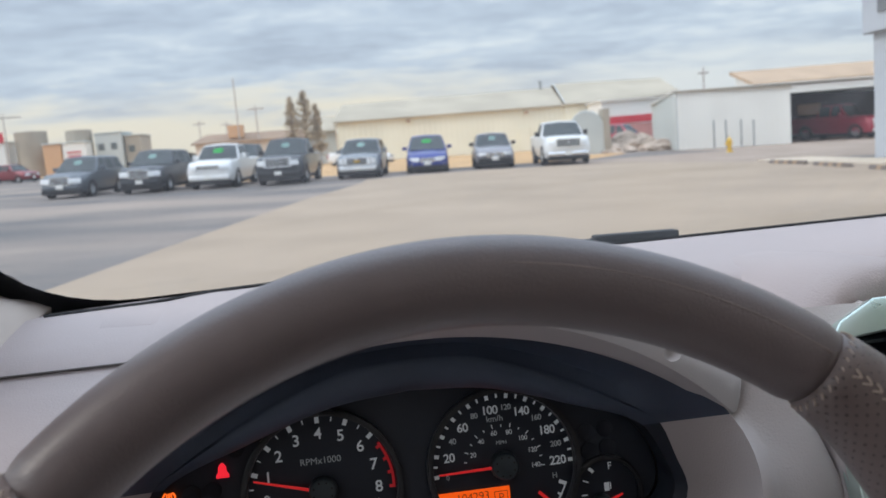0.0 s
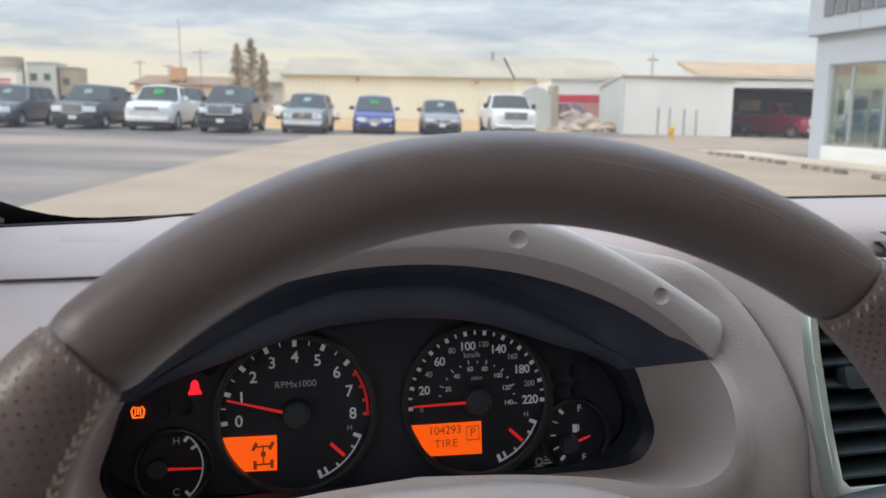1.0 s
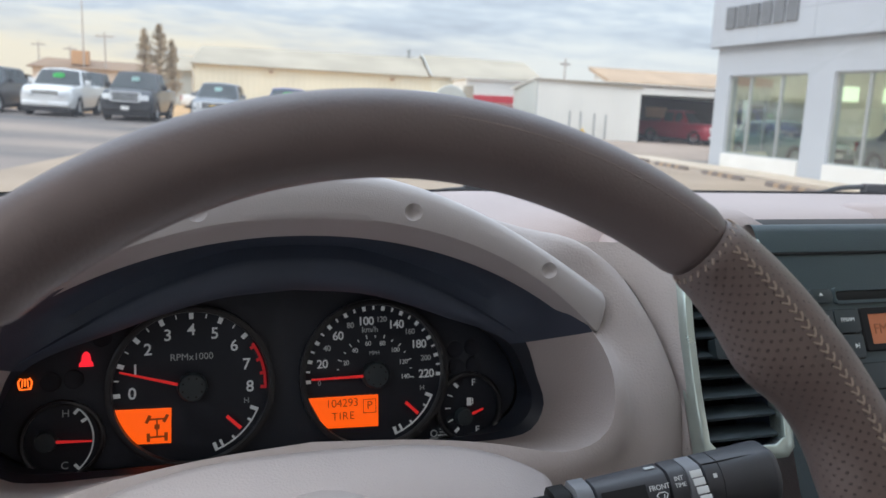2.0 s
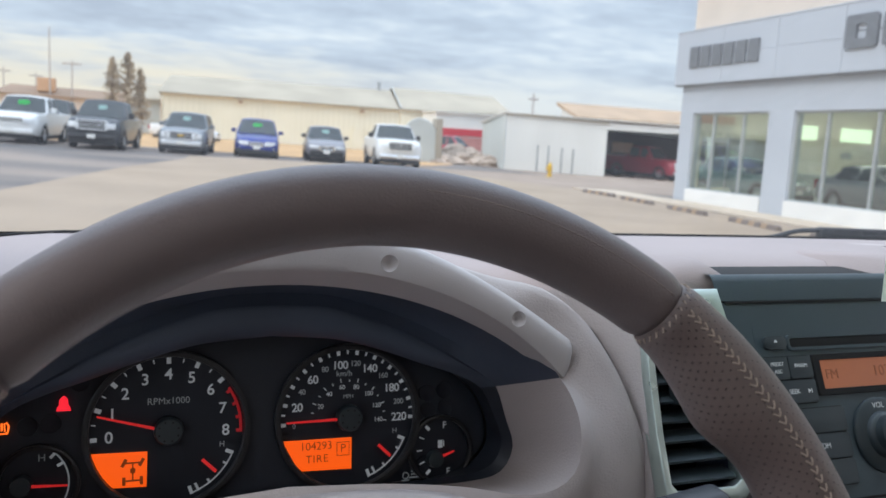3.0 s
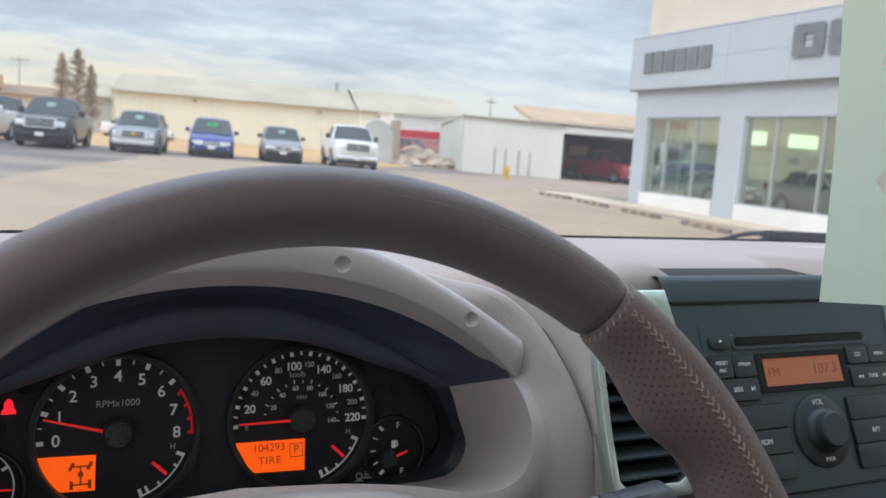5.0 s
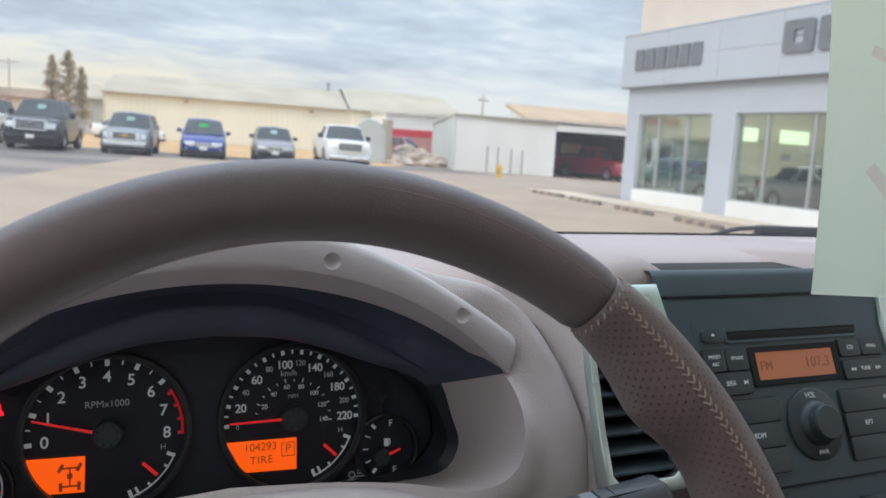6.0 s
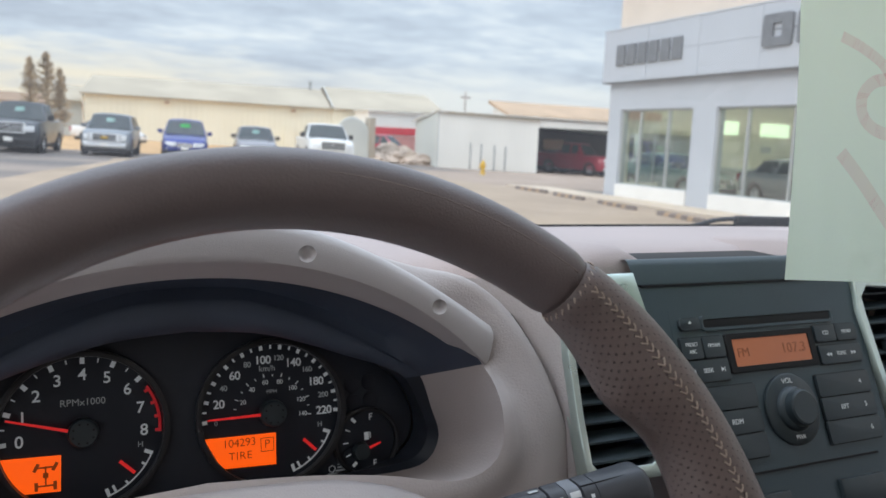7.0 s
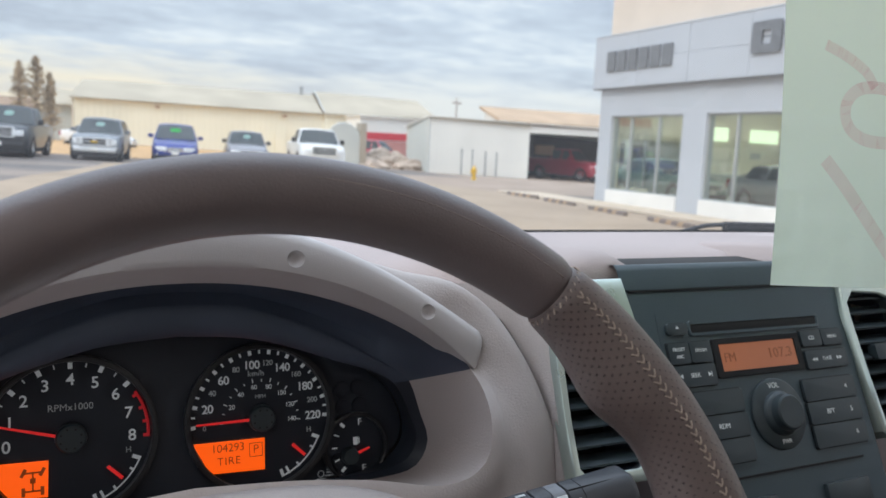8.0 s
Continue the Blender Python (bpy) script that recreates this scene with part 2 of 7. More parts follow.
M_LCDFAINT = mat("lcd_faint_segment", (0.24, 0.088, 0.042), 0.5, emit=((1.0, 0.27, 0.1), 0.05))
M_LCD2 = mat("radio_lcd", (0.36, 0.13, 0.06), 0.35, var=0.08, var_scale=30, emit=((1.0, 0.28, 0.11), 0.10))
M_PAPER = paper_mat("green_paper", (0.915, 0.955, 0.85), 0.92)
M_INK = glass_mat("marker_bleed", (0.97, 0.845, 0.865), 0.0)
M_GLASS = film_mat("windshield_glass", (0.985, 0.992, 0.99), 0.45, 0.031)
M_FRIT = mat("black_frit", (0.006, 0.006, 0.007), 0.5)
M_RUBBER = mat("rubber", (0.014, 0.014, 0.015), 0.7, grain=0.3, scale=300, var=0.2)
M_HEAD = mat("headliner", (0.66, 0.61, 0.56), 0.9, grain=0.5, scale=600, var=0.05)


# ---- mesh helpers ----
def thing(name, loc, label, category, group="", kind=""):
    ob = new(name)
    ob.empty_display_size = 0.05
    ob.location = loc
    return tagged(ob, label, category, group, kind)


def part(name, bm, material, parent, label="", smooth=True, angle=40):
    """Link a bmesh as one mesh under a thing or a part. Its coordinates are those of the world while the thing is built."""
    bmesh.ops.recalc_face_normals(bm, faces=bm.faces)
    me = bpy.data.meshes.new(name)
    bm.to_mesh(me)
    bm.free()
    me.materials.append(material)
    if smooth:
        for p in me.polygons:
            p.use_smooth = True
        me.set_sharp_from_angle(angle=radians(angle))
    ob = new(name, me)
    if parent is not None:
        ob.parent = parent
        if parent.type == "EMPTY":
            ob.matrix_parent_inverse = Matrix.Translation(parent.location).inverted()
    if label:
        tagged(ob, label)
    return ob


def solo(name, bm, material, label, category, group="", kind="", smooth=True, angle=40):
    return tagged(part(name, bm, material, None, "", smooth, angle), label, category, group, kind)


def box(x0, x1, y0, y1, z0, z1, bevel=0.0, seg=2, m=None):
    bm = bmesh.new()
    bmesh.ops.create_cube(bm, size=1)
    bmesh.ops.scale(bm, vec=(x1 - x0, y1 - y0, z1 - z0), verts=bm.verts)
    bmesh.ops.translate(bm, vec=((x0 + x1) / 2, (y0 + y1) / 2, (z0 + z1) / 2), verts=bm.verts)
    if bevel:
        bmesh.ops.bevel(bm, geom=list(bm.edges), offset=bevel, segments=seg, affect="EDGES", profile=0.6)
    if m is not None:
        bmesh.ops.transform(bm, matrix=m, verts=bm.verts)
    return bm


def join(*bms):
    out = bmesh.new()
    for b in bms:
        me = bpy.data.meshes.new("tmp")
        b.to_mesh(me)
        b.free()
        out.from_mesh(me)
        bpy.data.meshes.remove(me)
    return out


def loft(rings, closed_u=True, closed_v=False, caps=False):
    """Quads between rings of equal count."""
    bm = bmesh.new()
    vs = [[bm.verts.new(p) for p in r] for r in rings]
    n = len(rings[0])
    rows = list(zip(vs, vs[1:] + ([vs[0]] if closed_v else [])))
    if not closed_v:
        rows = rows[: len(vs) - 1]
    for a, b in rows:
        for i in range(n if closed_u else n - 1):
            j = (i + 1) % n
            bm.faces.new((a[i], a[j], b[j], b[i]))
    if caps:
        bm.faces.new(vs[0])
        bm.faces.new(list(reversed(vs[-1])))
    return bm


def spline(pts, n):
    """n points along a Catmull-Rom curve through pts (tuples of any size), even in arc length."""
    P = [np.array(p, float) for p in pts]
    P = [2 * P[0] - P[1]] + P + [2 * P[-1] - P[-2]]
    out = []
    for i in range(1, len(P) - 2):
        for s in np.linspace(0, 1, 24, endpoint=False):
            a, b, c, d = P[i - 1: i + 3]
            out.append(0.5 * ((2 * b) + (c - a) * s + (2 * a - 5 * b + 4 * c - d) * s ** 2 + (3 * b - a - 3 * c + d) * s ** 3))
    out.append(P[-2])
    out = np.array(out)
    L = np.concatenate([[0], np.cumsum(np.linalg.norm(np.diff(out, axis=0), axis=1))])
    t = np.linspace(0, L[-1], n)
    return np.stack([np.interp(t, L, out[:, k]) for k in range(out.shape[1])], 1)


def lathe(profile, seg=32, m=None, arc=None):
    """Turn (radius, height) pairs about the z axis."""
    full = arc is None
    a0, a1 = (0, 2 * math.pi) if full else arc
    k = seg if full else seg + 1
    rings = []
    for i in range(k):
        a = a0 + (a1 - a0) * i / seg
        rings.append([(r * math.cos(a), r * math.sin(a), h) for r, h in profile])
    bm = loft(rings, closed_u=False, closed_v=full)
    bmesh.ops.remove_doubles(bm, verts=bm.verts, dist=1e-6)
    if m is not None:
        bmesh.ops.transform(bm, matrix=m, verts=bm.verts)
    return bm


def prism(pts, z0, z1, bevel=0.0, m=None):
    """Solid from a flat outline (x, y) between two heights."""
    bm = bmesh.new()
    a = [bm.verts.new((x, y, z0)) for x, y in pts]
    b = [bm.verts.new((x, y, z1)) for x, y in pts]
    n = len(pts)
    for i in range(n):
        j = (i + 1) % n
        bm.faces.new((a[i], a[j], b[j], b[i]))
    bm.faces.new(list(reversed(a)))
    top = bm.faces.new(b)
    if bevel:
        bmesh.ops.bevel(bm, geom=list(top.edges), offset=bevel, segments=2, affect="EDGES", profile=0.6)
    if m is not None:
        bmesh.ops.transform(bm, matrix=m, verts=bm.verts)
    return bm


def tube(path, radius, seg=8, caps=True):
    """A round bar along a path; radius a number or one for each point."""
    P = [Vector(p) for p in path]
    rings = []
    for i, p in enumerate(P):
        d = (P[min(i + 1, len(P) - 1)] - P[max(i - 1, 0)]).normalized()
        u = d.orthogonal().normalized() if i == 0 else (u - d * u.dot(d)).normalized()
        v = d.cross(u)
        r = radius[i] if isinstance(radius, (list, tuple)) else radius
        rings.append([p + (u * math.cos(a) + v * math.sin(a)) * r for a in [2 * math.pi * k / seg for k in range(seg)]])
    return loft(rings, caps=caps)


def letters(text, size, m, depth=0.0002, align="CENTER", squeeze=1.0, bold=0.0):
    """Raised writing in the built-in font as a bmesh; m takes its plane (x right, y up, z out) to its place."""
    cu = bpy.data.curves.new("tmp_text", "FONT")
    cu.body, cu.size, cu.extrude, cu.align_x, cu.align_y = text, size, depth, align, "CENTER"
    cu.resolution_u = 3
    cu.offset = size * bold
    cu.space_character = squeeze
    ob = new("tmp_text", cu)
    me = bpy.data.meshes.new_from_object(ob.evaluated_get(bpy.context.evaluated_depsgraph_get()))
    bm = bmesh.new()
    bm.from_mesh(me)
    bpy.data.objects.remove(ob)
    bpy.data.curves.remove(cu)
    bpy.data.meshes.remove(me)
    bmesh.ops.transform(bm, matrix=m, verts=bm.verts)
    return bm


def plane_frame(p, back_tilt, turn=0.0):
    """Frame of an upright panel facing the driver: x right, y up the panel, z out of it. back_tilt: degrees its top leans away."""
    return Matrix.Translation(p) @ Matrix.Rotation(radians(turn), 4, "Z") @ Matrix.Rotation(radians(90 - back_tilt), 4, "X")
# ---- cab of the pickup: shell, windshield ----
CX = 0.40          # middle of the cab
WX = 0.0345        # middle of the wheel and the instruments


def cab_shell():
    roof = loft([[(x, y, 1.74 + 0.05 * (1 - ((x - CX) / 0.75) ** 2) - 0.03 * max(0, (y - 0.0) / 0.25) ** 2) for x in np.linspace(CX - 0.72, CX + 0.72, 13)] for y in np.linspace(0.24, -1.25, 10)], closed_u=False)
    bmesh.ops.solidify(roof, geom=list(roof.faces), thickness=-0.05)
    solo("ceiling", roof, M_HEAD, "beige woven headliner under the cab roof", "ceiling", kind="structure")
    back = box(CX - 0.82, CX + 0.82, -1.32, -1.24, 0.55, 1.80, 0.02)
    solo("wall_back", back, M_HEAD, "beige trimmed back wall of the cab", "wall", kind="structure")
    solo("floor", box(CX - 0.82, CX + 0.82, -1.25, 0.95, 0.50, 0.56, 0.01), M_RUBBER, "dark rubber floor of the cab", "floor", kind="structure")
    solo("wall_front", box(CX - 0.82, CX + 0.82, 0.95, 1.0, 0.5, 1.22, 0.01), M_BLACK, "dark bulkhead behind the dashboard", "wall", kind="structure")
    for name, s in (("wall_left", -1), ("wall_right", 1)):
        x0 = CX + s * 0.80
        low = box(min(x0, x0 + s * 0.08), max(x0, x0 + s * 0.08), -1.25, 0.86, 0.52, 1.22, 0.02)
        post = box(min(x0 - s * 0.04, x0 + s * 0.06), max(x0 - s * 0.04, x0 + s * 0.06), -0.52, -0.36, 1.2, 1.78, 0.02)
        rear = box(min(x0 - s * 0.04, x0 + s * 0.06), max(x0 - s * 0.04, x0 + s * 0.06), -1.26, -1.05, 1.2, 1.78, 0.02)
        # unseen plain wall over the rear side window, added to block fill light
        fill_block = box(min(x0 - s * 0.02, x0 + s * 0.05), max(x0 - s * 0.02, x0 + s * 0.05), -1.10, -0.46, 1.2, 1.76, 0.02)
        rail = box(min(x0 - s * 0.09, x0 + s * 0.02), max(x0 - s * 0.09, x0 + s * 0.02), -1.25, 0.26, 1.69, 1.76, 0.02)
        solo(name, join(low, post, rear, fill_block, rail), M_DASH2, "beige door trim and pillars, rear windows walled up against fill light", "wall", kind="structure")
        if s < 0:
            continue
        # windshield pillar of the far side
        path = spline([(x0 - s * 0.005, 0.95, 1.27), (x0 - s * 0.01, 0.80, 1.375), (x0 - s * 0.03, 0.55, 1.53), (x0 - s * 0.07, 0.22, 1.72)], 14)
        rings = []
        for p in path:
            rings.append([p + np.array(q) for q in ((s * 0.055, 0.05, 0.035), (s * 0.06, -0.03, -0.03), (s * 0.0, -0.06, -0.045), (-s * 0.028, -0.015, -0.01), (-s * 0.03, 0.02, 0.018), (-s * 0.01, 0.05, 0.035))])
        solo("trim_pillar", loft(rings, caps=True), M_DASH, "beige plastic trim on the windshield pillar", "trim", kind="structure")


# inner edge of the driver's pillar trim: down along the glass, then back round the end of the pad
PILLAR_EDGE = [(-0.255, 0.23, 1.72), (-0.271, 0.295, 1.69), (-0.312, 0.565, 1.534), (-0.3430, 0.8085, 1.375), (-0.3320, 0.8475, 1.352), (-0.3210, 0.8755, 1.328), (-0.3135, 0.888, 1.312)]
PAD_END = [(-0.3145, 0.845, 1.3085), (-0.313, 0.780, 1.3015), (-0.309, 0.735, 1.294), (-0.303, 0.692, 1.283), (-0.300, 0.660, 1.20)]


def driver_pillar():
    path = list(spline(PILLAR_EDGE, 26)) + list(spline([PILLAR_EDGE[-1]] + PAD_END, 16))[1:]
    along = ((-0.020, 0.020, -0.020), (-0.003, 0.006, -0.004), (0.0, 0.0, 0.0), (-0.004, -0.006, 0.001), (-0.025, -0.030, 0.004), (-0.075, -0.080, -0.004), (-0.14, -0.12, -0.02), (-0.15, 0.02, -0.03))
    beside = ((-0.012, 0.004, -0.020), (-0.004, 0.0, -0.006), (-0.002, 0.0, 0.0), (-0.004, -0.002, 0.005), (-0.016, -0.014, 0.024), (-0.050, -0.050, 0.050), (-0.13, -0.10, 0.05), (-0.14, 0.0, -0.03))
    rings = []
    for k, p in enumerate(path):
        s = max(0.0, min(1.0, (k - 21) / 8))
        s = s * s * (3 - 2 * s)
        rings.append([np.array(p) + (1 - s) * np.array(q) + s * np.array(r) for q, r in zip(along, beside)])
    solo("trim_pillar", loft(rings, caps=True), M_PILLAR, "beige plastic trim on the windshield pillar", "trim", kind="structure")


def windshield():
    w = thing("windshield", (CX, 0.93, 1.29), "clear laminated windshield with a black edge band", "windshield", kind="structure")

    def at(u, v):
        half = 0.80 - 0.11 * v
        bow = 0.07 * (1 - u * u)
        return Vector((CX + u * half, 0.915 - 0.68 * v + bow * (1 - 0.3 * v), 1.285 + 0.45 * v + 0.03 * math.sin(math.pi * v)))
    n = 28
    us, vs = np.linspace(-1, 1, n), np.linspace(0, 1, 14)
    pane = loft([[at(u, v) for u in us] for v in vs], closed_u=False)
    bmesh.ops.solidify(pane, geom=list(pane.faces), thickness=0.005)
    g = part("pane", pane, M_GLASS, w)
    g.visible_shadow = False
    # black printed band along the edge, rounder in the corners
    off = Vector((0, -0.004, -0.006))
    wide, tall = 1.60, 0.82

    def walk_round(m, r, k=16):
        pts = []
        for cx, cy, a in ((wide - m - r, tall - m - r, 0), (m + r, tall - m - r, 90), (m + r, m + r, 180), (wide - m - r, m + r, 270)):
            arc = [(cx + r * math.cos(radians(a + 90 * q / 8)), cy + r * math.sin(radians(a + 90 * q / 8))) for q in range(9)]
            if pts:
                p = pts[-1]
                pts += [(p[0] + (arc[0][0] - p[0]) * q / k, p[1] + (arc[0][1] - p[1]) * q / k) for q in range(1, k)]
            pts += arc
        p, q0 = pts[-1], pts[0]
        pts += [(p[0] + (q0[0] - p[0]) * q / k, p[1] + (q0[1] - p[1]) * q / k) for q in range(1, k)]
        return [at(2 * x / wide - 1, y / tall) + off for x, y in pts]
    outer, inner = walk_round(0.0, 0.01), walk_round(0.045, 0.125)
    band = loft([outer, inner])
    bmesh.ops.solidify(band, geom=list(band.faces), thickness=0.001)
    part("edge_band", band, M_FRIT, w, "black printed edge band")
    return w


cab_shell()
driver_pillar()
windshield()


# ---- dashboard ----
def dashboard():
    d = thing("dashboard", (CX, 0.75, 0.9), "taupe moulded vinyl dashboard under the windshield", "dashboard")
    left = [(0.95, 1.275), (0.93, 1.305), (0.86, 1.311), (0.76, 1.299), (0.695, 1.287), (0.692, 1.283), (0.66, 1.277), (0.60, 1.258), (0.53, 1.222), (0.49, 1.17), (0.475, 1.08), (0.49, 0.9), (0.55, 0.6)]
    mid = [(0.95, 1.275), (0.93, 1.305), (0.86, 1.315), (0.76, 1.312), (0.70, 1.305), (0.69, 1.302), (0.66, 1.30), (0.63, 1.28), (0.61, 1.24), (0.60, 1.17), (0.58, 1.08), (0.54, 0.9), (0.55, 0.6)]
    right = [(0.95, 1.275), (0.935, 1.305), (0.86, 1.318), (0.76, 1.328), (0.68, 1.332), (0.62, 1.333), (0.575, 1.331), (0.56, 1.322), (0.555, 1.29), (0.545, 1.2), (0.53, 1.1), (0.50, 0.9), (0.55, 0.6)]
    far = [(0.95, 1.275), (0.93, 1.305), (0.86, 1.318), (0.76, 1.328), (0.66, 1.332), (0.58, 1.325), (0.52, 1.305), (0.485, 1.27), (0.47, 1.22), (0.465, 1.15), (0.47, 1.05), (0.50, 0.9), (0.55, 0.6)]
    keys = [(-0.42, left), (-0.19, left), (-0.14, mid), (0.20, mid), (0.285, right), (0.64, right), (0.67, far), (1.22, far)]
    rings = []
    for x in sorted(set(list(np.linspace(-0.42, 1.22, 64)) + [k[0] for k in keys])):
        for (xa, pa), (xb, pb) in zip(keys, keys[1:]):
            if xa <= x <= xb:
                s = (x - xa) / (xb - xa)
                s = s * s * (3 - 2 * s)
                rings.append([(x, ya + (yb - ya) * s - 0.05 * ((x - CX) / 0.76) ** 4 * (0 if i > 3 else 1), za + (zb - za) * s) for i, ((ya, za), (yb, zb)) in enumerate(zip(pa, pb))])
                break
    body = loft(rings, closed_u=False)
    part("top_pad", body, M_PAD, d, angle=60)
    # dark defroster slot along the foot of the glass
    hs = [(-0.42, 1.3112), (-0.19, 1.3112), (-0.14, 1.3152), (0.20, 1.3152), (0.285, 1.3182), (1.20, 1.3182)]
    slit = tube([(x, 0.868 - 0.05 * ((x - CX) / 0.76) ** 4, float(np.interp(x, [h[0] for h in hs], [h[1] for h in hs]))) for x in np.linspace(-0.305, 1.18, 60)], 0.0022, 6)
    part("defroster_slot", slit, M_GAP, d)
    # shut line of the upper pad
    line = tube([(x, 0.6925, 1.2862) for x in np.linspace(-0.303, -0.17, 10)], 0.0013, 6)
    part("seam", line, M_SEAM, d)
    part("seam", tube(spline([(x + 0.0015, y, z) for x, y, z in PAD_END[:4]], 14), 0.0013, 6), M_SEAM, d)
    # raised defroster panel on the pad
    slot = box(-0.280, -0.02, 0.772, 0.826, 1.297, 1.3068, 0.0025)
    bmesh.ops.transform(slot, matrix=Matrix.Translation((0, 0.80, 1.3038)) @ Matrix.Rotation(radians(7), 4, "X") @ Matrix.Translation((0, -0.80, -1.3038)), verts=slot.verts)
    part("vent_panel", slot, M_PAD, d)
    # near-black block painting the shade of the recess behind the centre stack's head
    rec = box(0.366, 0.640, 0.50, 0.5600, 1.29, 1.3288, 0.004)
    part("tray_recess_shade", rec, M_GAP, d, "near-black block for the shade in the tray recess")
    return d


dashboard()


def ring(half, y, n=60, tilt=0.0, left=1.0):
    """Closed ring from its right half, top to bottom, (dx, z); tilt: forward lean of its top per metre of height."""
    h = spline(half, n)
    full = [(dx, z) for dx, z in h] + [(-dx * left, z) for dx, z in h[::-1][1:-1]]
    return [(WX + dx, y + tilt * (z - 1.25), z) for dx, z in full]


FACE = [(0, 1.284), (0.06, 1.280), (0.12, 1.262), (0.162, 1.236), (0.178, 1.206), (0.172, 1.182), (0.14, 1.168), (0.07, 1.164), (0, 1.163)]
# right halves, top to bottom: (dx, y, z)


def arch(z0, a, b, xs):
    """Even arch: height z0 in the middle, falling with the second and fourth power of the distance."""
    return [(x, z0 - a * x ** 2 - b * x ** 4) for x in xs]


LIP = [(x, 0.459 - 0.5 * x * x, z) for x, z in arch(1.3450, 1.577, 7.3, (0, 0.03, 0.06, 0.09, 0.12, 0.15, 0.175))] + [(0.188, 0.434, 1.272), (0.1910, 0.420, 1.261), (0.1915, 0.408, 1.245), (0.188, 0.402, 1.222), (0.174, 0.402, 1.2085), (0.150, 0.404, 1.2055), (0.108, 0.408, 1.2137), (0.06, 0.411, 1.2193), (0, 0.414, 1.2222)]
ARCH = [(0, 0.492, 1.3150), (0.024, 0.492, 1.3140), (0.045, 0.492, 1.3110), (0.086, 0.493, 1.2965), (0.125, 0.495, 1.277), (0.156, 0.497, 1.258), (0.170, 0.499, 1.246), (0.180, 0.500, 1.221), (0.188, 0.500, 1.197), (0.179, 0.500, 1.1775), (0.1555, 0.500, 1.172), (0.11, 0.500, 1.172), (0.06, 0.500, 1.172), (0, 0.500, 1.172)]
BROW = [(0, 0.499, 1.2920), (0.045, 0.499, 1.2880), (0.080, 0.500, 1.278), (0.108, 0.501, 1.2675), (0.135, 0.502, 1.2580), (0.152, 0.503, 1.2500), (0.163, 0.505, 1.240), (0.174, 0.507, 1.219), (0.182, 0.508, 1.197), (0.174, 0.508, 1.180), (0.153, 0.508, 1.174), (0.11, 0.508, 1.173), (0.06, 0.508, 1.173), (0, 0.508, 1.173)]
POD = [(0, 0.475, 1.366), (0.06, 0.475, 1.361), (0.10, 0.472, 1.350), (0.145, 0.464, 1.3370), (0.180, 0.456, 1.3300), (0.2055, 0.446, 1.3130), (0.2215, 0.434, 1.291), (0.2345, 0.421, 1.262), (0.245, 0.411, 1.228), (0.2515, 0.408, 1.190), (0.252, 0.40, 1.13), (0.2, 0.39, 1.09), (0.1, 0.39, 1.08), (0, 0.39, 1.08)]


def hoop(half, n=60, left=1.0):
    """Closed ring in space from its right half (dx, y, z), top to bottom."""
    h = spline(half, n)
    return [(WX + dx, y, z) for dx, y, z in h] + [(WX - dx * left, y, z) for dx, y, z in h[::-1][1:-1]]


def between(P, Q, s, dy=0.0, top=None):
    """Ring between two rings; dy moves it along y, above the height top only if that is given."""
    out = []
    for p, q in zip(P, Q):
        x, y, z = (a + (b - a) * s for a, b in zip(p, q))
        k = 1.0 if top is None else max(0.0, min(1.0, (z - top) / 0.02))
        out.append((x, y + dy * k, z))
    return out


